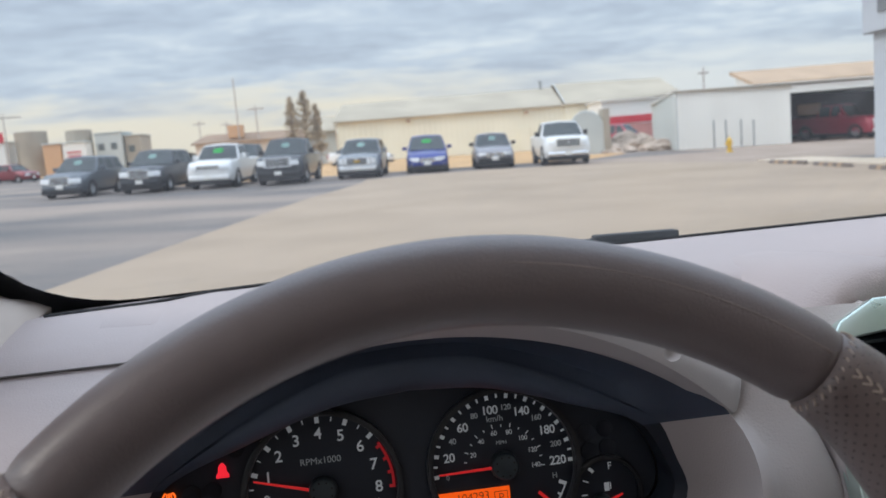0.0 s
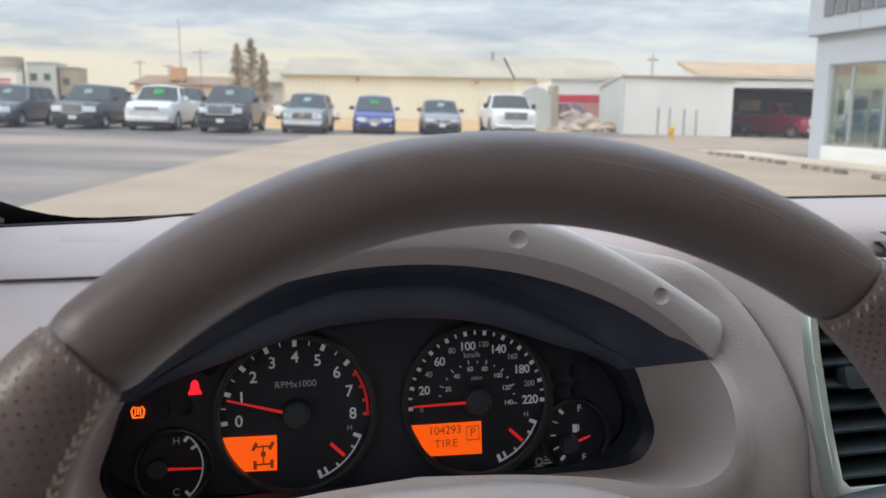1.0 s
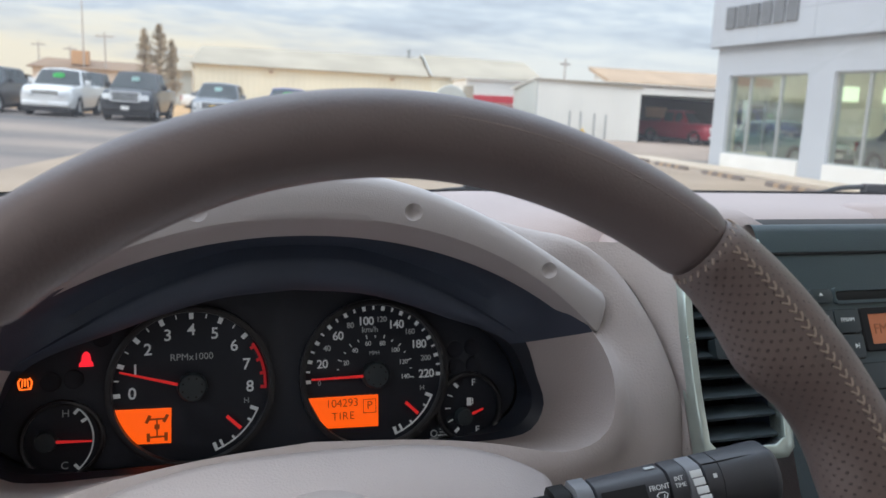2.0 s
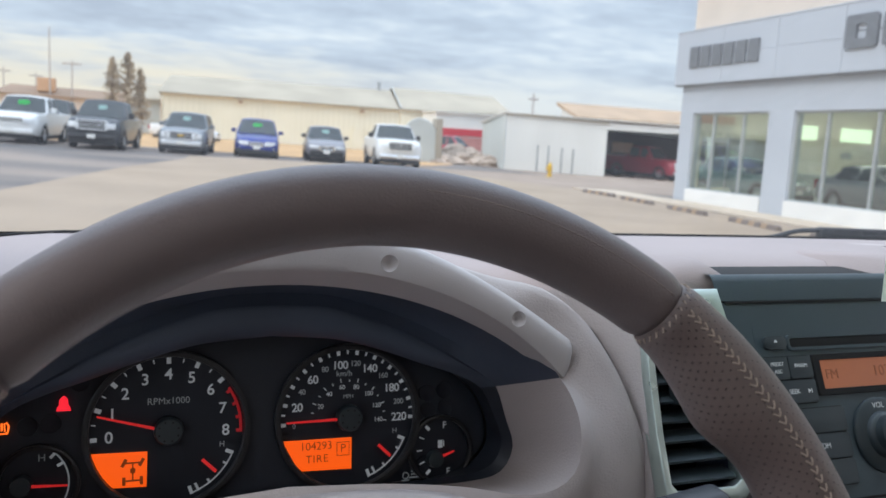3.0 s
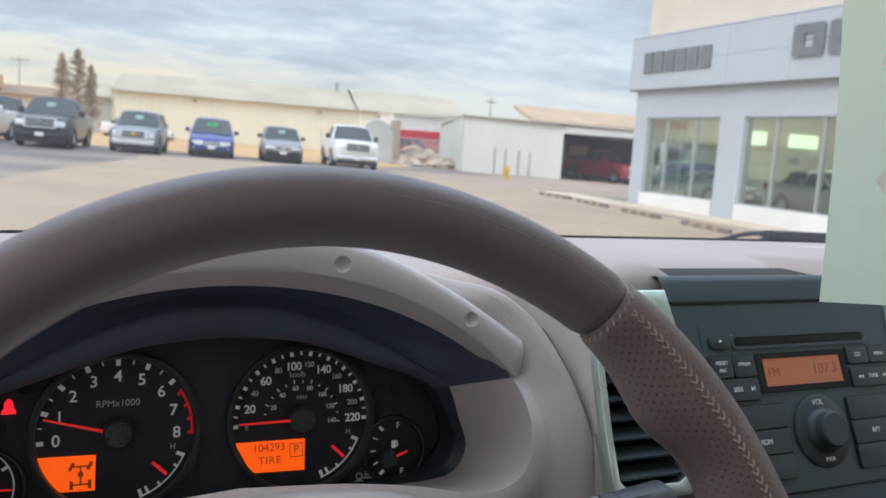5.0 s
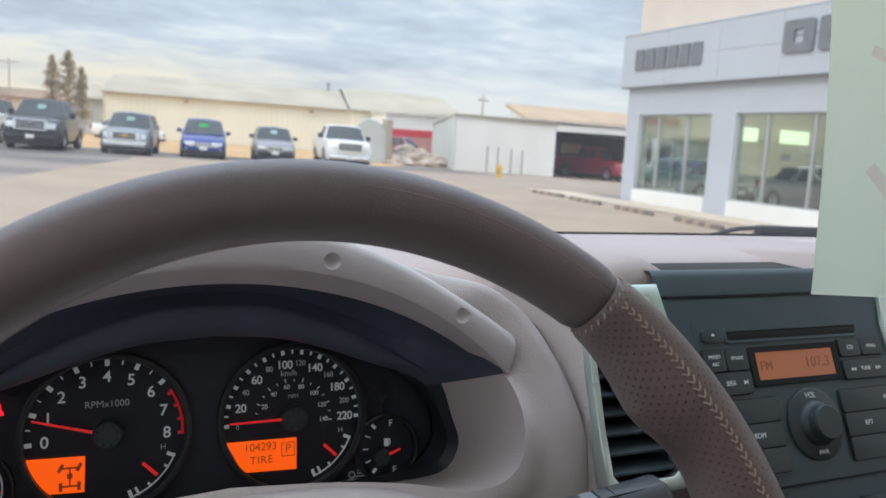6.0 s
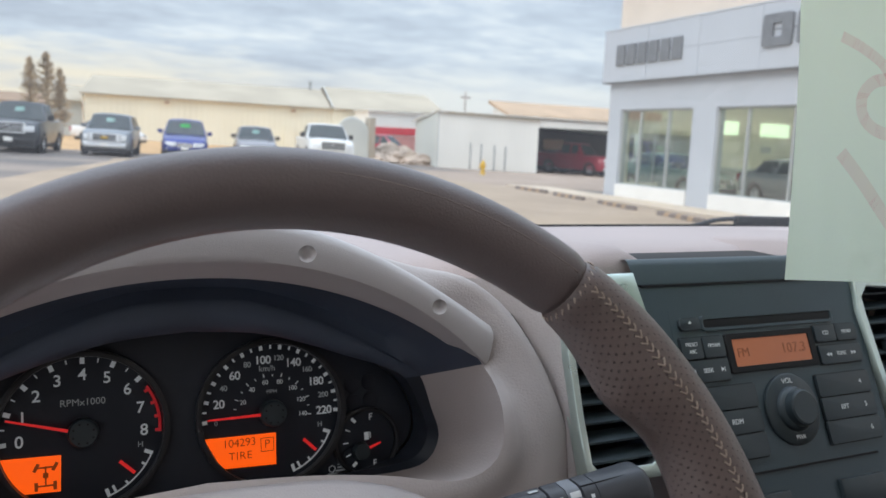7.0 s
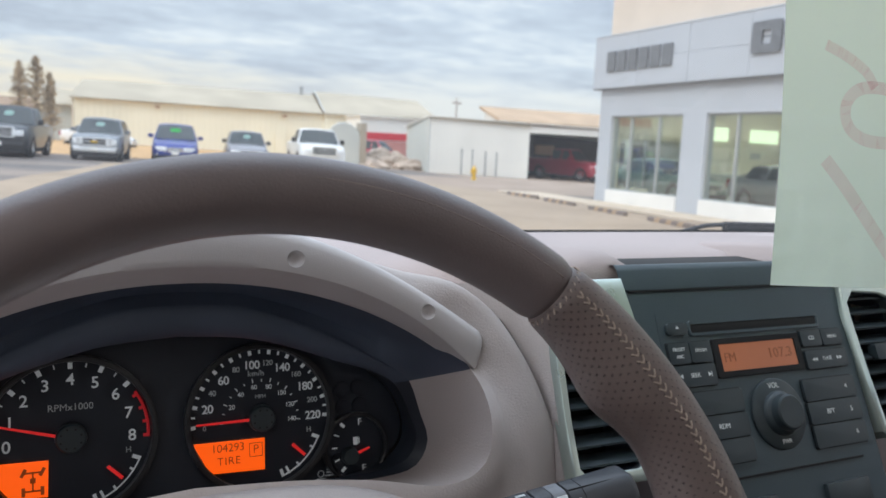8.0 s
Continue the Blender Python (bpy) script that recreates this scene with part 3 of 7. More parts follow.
def binnacle():
    b = thing("binnacle", (WX, 0.5, 1.08), "taupe moulded instrument binnacle on the dashboard", "instrument hood")
    n = 60
    A = ring(FACE, 0.541, n, 0.21, left=1.07)
    B = hoop(LIP, n, 0.96)
    M = hoop(ARCH, n, 1.0)
    N = hoop(BROW, n, 1.03)
    D = hoop(POD, n, 0.93)
    # rounded bead round the mouth, then a full cheek out to the edge of the pod; it steps back under the visor
    swell = [(0.05, -0.0018), (0.11, -0.0022), (0.17, -0.0012), (0.24, 0.0006), (0.42, -0.0035), (0.62, -0.0055), (0.85, -0.0040)]
    cheek = []
    for s, dy in swell:
        r = []
        for x, y, z in between(B, D, s):
            low = max(0.0, min(1.0, (1.272 - z) / 0.02))
            k = max(0.0, min(1.0, (z - 1.262) / 0.022)) * max(0.0, min(1.0, (0.199 - abs(x - WX)) / 0.020))
            r.append((x, y + dy * low + k * max(0.0, 0.453 - y), z))
        cheek.append(r)
    D1 = [(WX + (x - WX) * 1.008, y + 0.005, 1.25 + (z - 1.25) * 1.008) for x, y, z in D]
    E = [(WX + (x - WX) * 1.008, 0.575, 1.22 + (z - 1.22) * (0.86 if z > 1.22 else 1.0)) for x, y, z in D]
    F = [(x, 0.72, min(z, 1.22 + (z - 1.22) * 0.55)) for x, y, z in D]
    edge = [(WX + (x - WX) * 1.012, y + 0.010, z) for x, y, z in D[:n] if x - WX > 0.212 and z > 1.1]
    part("shut_line", tube(edge, 0.0016, 6), M_SEAM, b)
    part("surround", loft([B, *cheek, D, D1, E, F]), M_DASH2, b, angle=70)
    m = len(A)
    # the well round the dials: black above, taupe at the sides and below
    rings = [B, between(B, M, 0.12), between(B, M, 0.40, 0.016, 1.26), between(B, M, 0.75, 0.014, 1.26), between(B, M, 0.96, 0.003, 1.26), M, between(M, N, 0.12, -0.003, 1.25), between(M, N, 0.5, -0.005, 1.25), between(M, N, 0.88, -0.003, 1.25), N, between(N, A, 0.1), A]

    def funnel(ks):
        bm = bmesh.new()
        vs = [[bm.verts.new(p) for p in r] for r in rings]
        for k, (a, c) in enumerate(zip(vs, vs[1:])):
            if k in ks:
                for i in range(m):
                    bm.faces.new((a[i], a[(i + 1) % m], c[(i + 1) % m], c[i]))
        bmesh.ops.delete(bm, geom=[v for v in bm.verts if not v.link_faces], context="VERTS")
        return bm

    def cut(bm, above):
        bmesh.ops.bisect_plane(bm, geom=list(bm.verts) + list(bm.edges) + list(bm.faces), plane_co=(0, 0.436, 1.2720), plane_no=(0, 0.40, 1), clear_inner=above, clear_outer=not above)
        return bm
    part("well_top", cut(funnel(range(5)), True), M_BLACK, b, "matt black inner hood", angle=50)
    part("well", cut(funnel(range(5)), False), M_DASH2, b)
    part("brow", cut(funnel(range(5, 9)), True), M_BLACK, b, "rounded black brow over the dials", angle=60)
    part("side_liner", cut(funnel(range(5, 9)), False), M_MASK, b, "black liner beside the dials", angle=60)
    part("liner", funnel(range(9, 11)), M_MASK, b, "black liner round the dials", angle=50)
    # visor: arched lip with four screw recesses, its lower edge rolled under
    xs = np.linspace(0, 0.196, 12)
    U = spline(arch(1.377, 2.33, -7.5, xs), 44)
    K = spline(arch(1.3495, 1.60, 14.8, xs * 0.970), 44)
    L = spline(arch(1.3350, 1.577, 7.6, xs * 0.970), 44)
    half = []
    for (ux, uz), (kx, kz), (lx, lz) in zip(U, K, L):
        def on(s, y):
            return (ux + (kx - ux) * s, y, uz + (kz - uz) * s)

        def under(s, y):
            return (kx + (lx - kx) * s, y, kz + (lz - kz) * s)
        half.append([(ux * 0.99, 0.52, uz - 0.008), (ux, 0.456, uz - 0.002), (ux, 0.4445, uz - 0.0002), (ux, 0.4405, uz - 0.0008), on(0.10, 0.4368), on(0.25, 0.4345), on(0.55, 0.4335), on(0.85, 0.4337), on(0.97, 0.4343), under(0.07, 0.4365), under(0.40, 0.4465), under(0.80, 0.4555), under(1.0, 0.4600), (lx * 0.985, 0.472, lz + 0.003), (lx * 0.97, 0.52, lz + 0.008)])
    end = half[-1]
    cx, cy, cz = np.mean(np.array(end), axis=0)
    half.append([(x + (cx - x) * 0.10 + 0.0022, y + 0.0015, z + (cz - z) * 0.12 - 0.001) for x, y, z in end])
    half.append([(x + (cx - x) * 0.45 + 0.0026, y + 0.003, z + (cz - z) * 0.5 - 0.001) for x, y, z in end])
    strips = [[(WX - x, y, z) for x, y, z in h] for h in reversed(half[1:])] + [[(WX + x, y, z) for x, y, z in h] for h in half]
    vis = part("visor", loft(strips, caps=True), M_VISOR, b, "light taupe visor lip with screw recesses", angle=38)
    for dx, z in ((0.0615, 1.353), (0.153, 1.3155), (-0.0615, 1.353), (-0.153, 1.3155)):
        cut = bmesh.new()
        bmesh.ops.create_uvsphere(cut, u_segments=20, v_segments=12, radius=0.0064)
        me = bpy.data.meshes.new("cut")
        bmesh.ops.scale(cut, vec=(1, 1, 0.95), verts=cut.verts)
        bmesh.ops.translate(cut, vec=(WX + dx, 0.4308, z), verts=cut.verts)
        cut.to_mesh(me)
        cut.free()
        cob = new("cut", me)
        mod = vis.modifiers.new("recess", "BOOLEAN")
        mod.object, mod.operation, mod.solver = cob, "DIFFERENCE", "EXACT"
        data = bpy.data.meshes.new_from_object(vis.evaluated_get(bpy.context.evaluated_depsgraph_get()))
        vis.modifiers.clear()
        vis.data = data
        bpy.data.objects.remove(cob)
    data.set_sharp_from_angle(angle=radians(40))
    # lower cowl over the column
    rows = []
    for y, dz, s in ((0.412, -0.040, 1.02), (0.406, -0.012, 1.01), (0.398, -0.0015, 1.0), (0.388, 0.0, 0.99), (0.370, -0.007, 0.985), (0.350, -0.022, 0.98), (0.335, -0.05, 0.97), (0.325, -0.09, 0.96)):
        r = []
        for u in np.linspace(-1, 1, 40):
            r.append((WX - 0.008 + u * 0.158 * s, y, 1.2255 + dz - (0.036 if u > 0 else 0.046) * abs(u) ** (3.3 if u > 0 else 2.6) - (0.05 if abs(u) > 0.985 else 0)))
        rows.append(r)
    part("lower_cowl", loft(rows, closed_u=False), M_DASH, b, "taupe cowl over the steering column", angle=60)
    return b


binnacle()


# ---- instrument cluster ----
CF = plane_frame((WX, 0.535, 1.21), 12)


def cf(x, y, z=0.0):
    return CF @ Matrix.Translation((x, y, z))


def ring_bm(cx, cy, r0, r1, z0, z1, seg=64, arc=None):
    return lathe([(r0, z0), (r0, z1), ((r0 + r1) / 2, z1 + 0.0006), (r1, z1), (r1, z0)], seg, cf(cx, cy), arc)


def bar_on(cx, cy, ang, r0, r1, w, z=0.0012, w1=None):
    """Flat bar along a radius of a dial."""
    w1 = w if w1 is None else w1
    pts = [(r0, -w / 2), (r1, -w1 / 2), (r1, w1 / 2), (r0, w / 2)]
    return prism(pts, z - 0.0004, z, m=cf(cx, cy) @ Matrix.Rotation(radians(ang), 4, "Z"))


def cluster():
    c = thing("instrument_cluster", (WX, 0.53, 1.165), "black instrument cluster with lit orange displays", "instrument cluster")
    f = [(x - WX, (z - 1.21) / math.cos(radians(12))) for x, y, z in ring(FACE, 0, 50, left=1.07)]
    part("face_plate", prism([(x * 1.0, y * 1.0) for x, y in f], -0.012, -0.0015, m=CF), M_MASK, c)
    hy = 0.0063
    for name, hx in (("tachometer", -0.065), ("speedometer", 0.065)):
        dial = part(name, lathe([(0, -0.0012), (0.0525, -0.0012), (0.0525, 0.0)], 64, cf(hx, hy)), M_FACE, c, "black round dial with white figures")
        part("bezel", ring_bm(hx, hy, 0.0522, 0.0562, -0.002, 0.006), M_RINGB, dial, "glossy black bezel")
        part("bezel_line", ring_bm(hx, hy, 0.0518, 0.0523, -0.001, 0.0025), M_RINGEDGE, dial)
        part("hub_cap", lathe([(0, 0.0085), (0.0085, 0.0083), (0.0098, 0.007), (0.0103, 0.0)], 32, cf(hx, hy)), M_BTN, dial, "black needle cap")
        for q in range(8):
            e = radians(45 * q + 20)
            part("cap_dimple", lathe([(0, 0.0088), (0.0007, 0.0087), (0.0008, 0.0078)], 8, cf(hx + 0.0068 * math.cos(e), hy + 0.0068 * math.sin(e))), M_GAP, dial)
        if hx < 0:
            a0, step = 184, 23.5
            for k in range(9):
                a = a0 - step * k
                if k <= 6:
                    part("tick", bar_on(hx, hy, a, 0.0468, 0.0512, 0.0030, 0.0004), M_PRINT, dial)
                if k < 6:
                    part("tick", bar_on(hx, hy, a - step / 2, 0.0480, 0.0510, 0.0009, 0.0004), M_PRINT, dial)
                r = 0.0392
                part("figure", letters(str(k), 0.0112, cf(hx + r * math.cos(radians(a)), hy + r * math.sin(radians(a)), 0.0002), bold=0.012), M_PRINT, dial)
            part("red_zone", join(ring_bm(hx, hy, 0.0488, 0.0508, -0.001, -0.0002, 24, (radians(-4), radians(34))), *[bar_on(hx, hy, a0 - step * k, 0.0465, 0.0508, 0.0022, 0.0004) for k in (6.5, 7, 7.5, 8)]), M_REDPRINT, dial, "red limit arc")
            part("legend", letters("RPMx1000", 0.0066, cf(hx, hy + 0.0205, 0.0002)), M_PRINT_DIM, dial)
            part("needle", bar_on(hx, hy, a0 - step * 0.84, 0.006, 0.0485, 0.0022, 0.0055, 0.0013), M_NEEDLE, dial, "red needle")
            # transfer display with the running-gear sign
            lcd = part("display", prism([(-0.116, -0.0065), (-0.0790, -0.0075), (-0.0795, -0.0315), (-0.1065, -0.0305)], -0.0008, 0.0002, m=CF), M_LCD, dial, "lit orange display")
            def ink(x, y, w, hgt, turn=0):
                x, y, w, hgt = x * 0.92, y * 0.98, w * 0.95, hgt * 0.98
                m = cf(-0.0885 + x, -0.0205 + y, 0.0003) @ Matrix.Rotation(radians(turn), 4, "Z")
                part("sign_mark", box(-w / 2, w / 2, -hgt / 2, hgt / 2, 0, 0.0002, m=m), M_LCDINK, lcd)
            ink(0, 0.0005, 0.0012, 0.0130)
            ink(0, 0.0062, 0.0105, 0.0013)
            ink(0, -0.0062, 0.0105, 0.0013)
            ink(0, 0.0008, 0.0036, 0.0034)
            for sx in (-1, 1):
                ink(sx * 0.0062, 0.0064, 0.0024, 0.0060, -28)
                ink(sx * 0.0062, -0.0064, 0.0024, 0.0060)
        else:
            a0, step = 183, 8.45
            for k in range(23):
                big = k % 2 == 0
                part("tick", bar_on(hx, hy, a0 - step * k, 0.0478 if big else 0.0483, 0.0512, 0.0026 if big else 0.0014, 0.0004), M_PRINT, dial)
            for v in range(20, 221, 20):
                big = v % 40 == 20
                a = radians(a0 - step * v / 10)
                r = 0.0402 if big else 0.0412
                part("figure", letters(str(v), 0.0088 if big else 0.0058, cf(hx + r * math.cos(a), hy + r * math.sin(a), 0.0002), squeeze=0.92, bold=0.014), M_PRINT if big else M_PRINT_DIM, dial)
            part("figure", letters("0", 0.005, cf(hx - 0.0415, hy - 0.004, 0.0002)), M_PRINT_DIM, dial)
            for k in range(15):
                part("tick", bar_on(hx, hy, a0 - step * 1.609 * k, 0.0272, 0.0290 if k % 2 else 0.0302, 0.0007, 0.0004), M_PRINT, dial)
            for v in range(20, 141, 20):
                a = radians(a0 - step * 1.609 * v / 10)
                part("figure", letters(str(v), 0.0050, cf(hx + 0.0236 * math.cos(a), hy + 0.0236 * math.sin(a), 0.0002), squeeze=0.92), M_PRINT, dial)
            part("legend", letters("km/h", 0.0062, cf(hx - 0.003, hy + 0.0335, 0.0002)), M_PRINT_DIM, dial)
            part("legend", letters("MPH", 0.0040, cf(hx, hy + 0.0160, 0.0002)), M_PRINT_DIM, dial)
            part("needle", bar_on(hx, hy, a0 - 2.6, 0.006, 0.0480, 0.0022, 0.0055, 0.0013), M_NEEDLE, dial, "red needle")
            lcd = part("display", prism([(0.0150, -0.0082), (0.0672, -0.0088), (0.0668, -0.0322), (0.0270, -0.0310)], -0.0008, 0.0002, m=CF), M_LCD, dial, "lit orange display")
            part("figure", letters("104293", 0.0086, cf(0.0400, -0.0135, 0.0003), squeeze=0.95), M_LCDINK, lcd)
            part("message", letters("TIRE", 0.0082, cf(0.0405, -0.0230, 0.0003), squeeze=1.1), M_LCDINK, lcd)
            part("gear_sign", join(letters("P", 0.0088, cf(0.0605, -0.0165, 0.0003)), *[prism(q, 0, 0.0003, m=cf(0.0605, -0.0165, 0.0001)) for q in ([(-0.005, 0.005), (0.005, 0.005), (0.005, 0.0044), (-0.005, 0.0044)], [(-0.005, -0.0055), (0.005, -0.0055), (0.005, -0.0049), (-0.005, -0.0049)], [(-0.005, -0.005), (-0.0044, -0.005), (-0.0044, 0.0045), (-0.005, 0.0045)], [(0.0044, -0.005), (0.005, -0.005), (0.005, 0.0045), (0.0044, 0.0045)])]), M_LCDINK, lcd)
        # small gauge set into the lower right of the dial
        part("small_scale", join(ring_bm(hx, hy, 0.0474, 0.0484, -0.001, -0.0002, 24, (radians(-71), radians(-23))), *[bar_on(hx, hy, e, 0.0425, 0.0484, w, 0.0004) for e, w in ((-23.5, 0.0026), (-65, 0.0018), (-71, 0.0024))], *[bar_on(hx, hy, e, 0.0448, 0.0484, 0.0016, 0.0004) for e in (-34, -54)]), M_PRINT, dial)
        part("figure", letters("H", 0.0055, cf(hx + 0.0365, hy - 0.0125, 0.0002)), M_PRINT_DIM, dial)
        part("needle", bar_on(hx, hy, -44, 0.0315, 0.0448, 0.0024, 0.0030), M_NEEDLE, dial, "red needle")
    # temperature and fuel gauges
    for name, gx, gy, r in (("temperature_gauge", -0.1475, -0.0235, 0.0262), ("fuel_gauge", 0.1385, -0.0235, 0.0270)):
        g = part(name, lathe([(0, -0.0012), (r - 0.003, -0.0012), (r - 0.003, 0.0)], 48, cf(gx, gy)), M_FACE, c, "small black round gauge")
        part("bezel", ring_bm(gx, gy, r - 0.003, r, -0.002, 0.004, 48), M_RINGB, g, "glossy black bezel")
        part("hub_cap", lathe([(0, 0.006), (0.0062, 0.0058), (0.0072, 0.0)], 24, cf(gx - 0.010, gy) if gx < 0 else cf(gx - 0.0045, gy - 0.007)), M_BTN, g)
        if gx < 0:
            part("scale", join(ring_bm(gx - 0.008, gy, 0.0262, 0.0272, -0.001, -0.0002, 24, (radians(-48), radians(48))), *[bar_on(gx - 0.008, gy, a, 0.0225, 0.0272, 0.0020, 0.0004) for a in (48, 30, -48)]), M_PRINT, g)
            part("figure", letters("H", 0.0070, cf(gx + 0.002, gy + 0.0172, 0.0002)), M_PRINT_DIM, g)
            part("figure", letters("C", 0.0070, cf(gx + 0.001, gy - 0.0172, 0.0002)), M_PRINT_DIM, g)
            part("needle", bar_on(gx - 0.010, gy, -3, 0.004, 0.0285, 0.0022, 0.004, 0.0012), M_NEEDLE, g, "red needle")
        else:
            part("scale", join(*[bar_on(gx + 0.008, gy, a, 0.0225, 0.0268, w, 0.0004) for a, w in ((136, 0.0024), (157, 0.001), (180, 0.001), (203, 0.001), (224, 0.0024))]), M_PRINT, g)
            part("figure", letters("F", 0.0072, cf(gx + 0.0045, gy + 0.0185, 0.0004)), M_PRINT, g)
            part("figure", letters("E", 0.0072, cf(gx + 0.0070, gy - 0.0180, 0.0004)), M_PRINT, g)
            part("pump_sign", join(prism([(-0.0022, -0.003), (0.0016, -0.003), (0.0016, 0.003), (-0.0022, 0.003)], 0, 0.0003, m=cf(gx + 0.001, gy + 0.004)), prism([(0.0022, -0.002), (0.003, -0.002), (0.003, 0.0022), (0.0022, 0.003)], 0, 0.0003, m=cf(gx + 0.001, gy + 0.004))), M_PRINT, g)
            part("needle", bar_on(gx - 0.0045, gy - 0.007, 19, 0.004, 0.0165, 0.0024, 0.004, 0.0014), M_NEEDLE, g, "red needle")
    # warning lamps
    part("lamp_lens", prism([(-0.0045, -0.0048), (0.0045, -0.0048), (0.0042, -0.0025), (0.003, -0.001), (0.0026, 0.003), (0.0012, 0.0048), (0, 0.0054), (-0.0012, 0.0048), (-0.0026, 0.003), (-0.003, -0.001), (-0.0042, -0.0025)], 0, 0.0005, m=cf(-0.1325, 0.0290)), M_REDLAMP, c, "lit red warning lamp")
    tp = []
    for s in (-1, 1):
        tp.append(tube([(s * 0.0030, 0.0045, 0), (s * 0.0050, 0.0015, 0), (s * 0.0044, -0.0030, 0), (s * 0.0030, -0.0042, 0)], 0.0007, 6))
    tp += [box(-0.0044, 0.0044, -0.0050, -0.0040, -0.0004, 0.0004), box(-0.0007, 0.0007, -0.0022, 0.0040, -0.0004, 0.0004), tube([(-0.0018, 0.004, 0), (-0.0022, -0.003, 0)], 0.0005, 6), tube([(0.0018, 0.004, 0), (0.0022, -0.003, 0)], 0.0005, 6)]
    tp = join(*tp)
    bmesh.ops.transform(tp, matrix=cf(-0.1695, 0.0152, 0.0003) @ Matrix.Scale(0.82, 4), verts=tp.verts)
    part("lamp_lens", tp, M_AMBER, c, "lit amber tyre pressure lamp")
    for lx, ly, lw, lh in ((-0.1395, 0.0520, 0.0032, 0.0050), (-0.1780, 0.0400, 0.0036, 0.0036), (-0.186, 0.018, 0.003, 0.003)):
        part("lamp_lens", prism([(lw * math.cos(a), lh * math.sin(a)) for a in [2 * math.pi * k / 12 for k in range(12)]], 0, 0.0004, m=cf(lx, ly)), M_REDDIM, c, "faint red warning lamp")
    for lx, ly in ((-0.1225, 0.0430), (-0.1405, 0.0160), (-0.1545, 0.0150), (0.1290, 0.0215), (0.1430, 0.0225), (0.1300, 0.0075), (0.1440, 0.0085), (0.1265, -0.0335)):
        part("blank_lamp", lathe([(0, 0.0004), (0.0055, 0.0004), (0.0064, 0.0008), (0.0066, -0.0008)], 20, cf(lx, ly, -0.0014)), M_FACE, c, "unlit lamp window")
    part("towing_sign", join(ring_bm(0.1105, -0.0420, 0.0020, 0.0028, -0.0015, -0.0010, 16), *[box(x0, x1, y0, y1, -0.0015, -0.0008, m=cf(0.1105, -0.0420)) for x0, x1, y0, y1 in ((0.0030, 0.0105, -0.0022, -0.0012), (0.0045, 0.0105, 0.0002, 0.0012), (-0.0034, 0.0034, -0.0040, -0.0032), (0.0045, 0.0095, 0.0026, 0.0034))]), M_PRINT_DIM, c)
    return c


cluster()


# ---- steering wheel ----
WF = plane_frame((WX - 0.003, 0.171, 1.247), 25) @ Matrix.Rotation(radians(0.7), 4, "Z")
RC, RT = 0.1759, 0.0151


def rim_sweep(a0, a1, radial, axial, seg, nsec=28):
    """Piece of the rim from angle a0 to a1 (degrees right of the top). radial, axial: half thickness as functions of the angle; radial gives (outward, inward)."""
    bm = bmesh.new()
    uvl = bm.loops.layers.uv.new("UVMap")
    rows = []
    for i in range(seg + 1):
        a = a0 + (a1 - a0) * i / seg
        e = Vector((math.sin(radians(a)), math.cos(radians(a)), 0))
        ro, ri = radial(a)
        ax = axial(a)
        row = []
        for k in range(nsec):
            t = 2 * math.pi * k / nsec
            c, s = math.cos(t), math.sin(t)
            rr = ro if c > 0 else ri
            p = e * (RC + rr * c) + Vector((0, 0, ax * s))
            row.append(bm.verts.new(WF @ p))
        rows.append((a, row))
    for (aa, ra), (ab, rb) in zip(rows, rows[1:]):
        for k in range(nsec):
            j = (k + 1) % nsec
            f = bm.faces.new((ra[k], ra[j], rb[j], rb[k]))
            va, vb = k / nsec * 2 * math.pi * RT, (k + 1) / nsec * 2 * math.pi * RT
            for lp, (u, v) in zip(f.loops, ((aa, va), (aa, vb), (ab, vb), (ab, va))):
                lp[uvl].uv = (radians(u) * RC, v)
    bm.faces.new(rows[0][1])
    bm.faces.new(list(reversed(rows[-1][1])))
    return bm


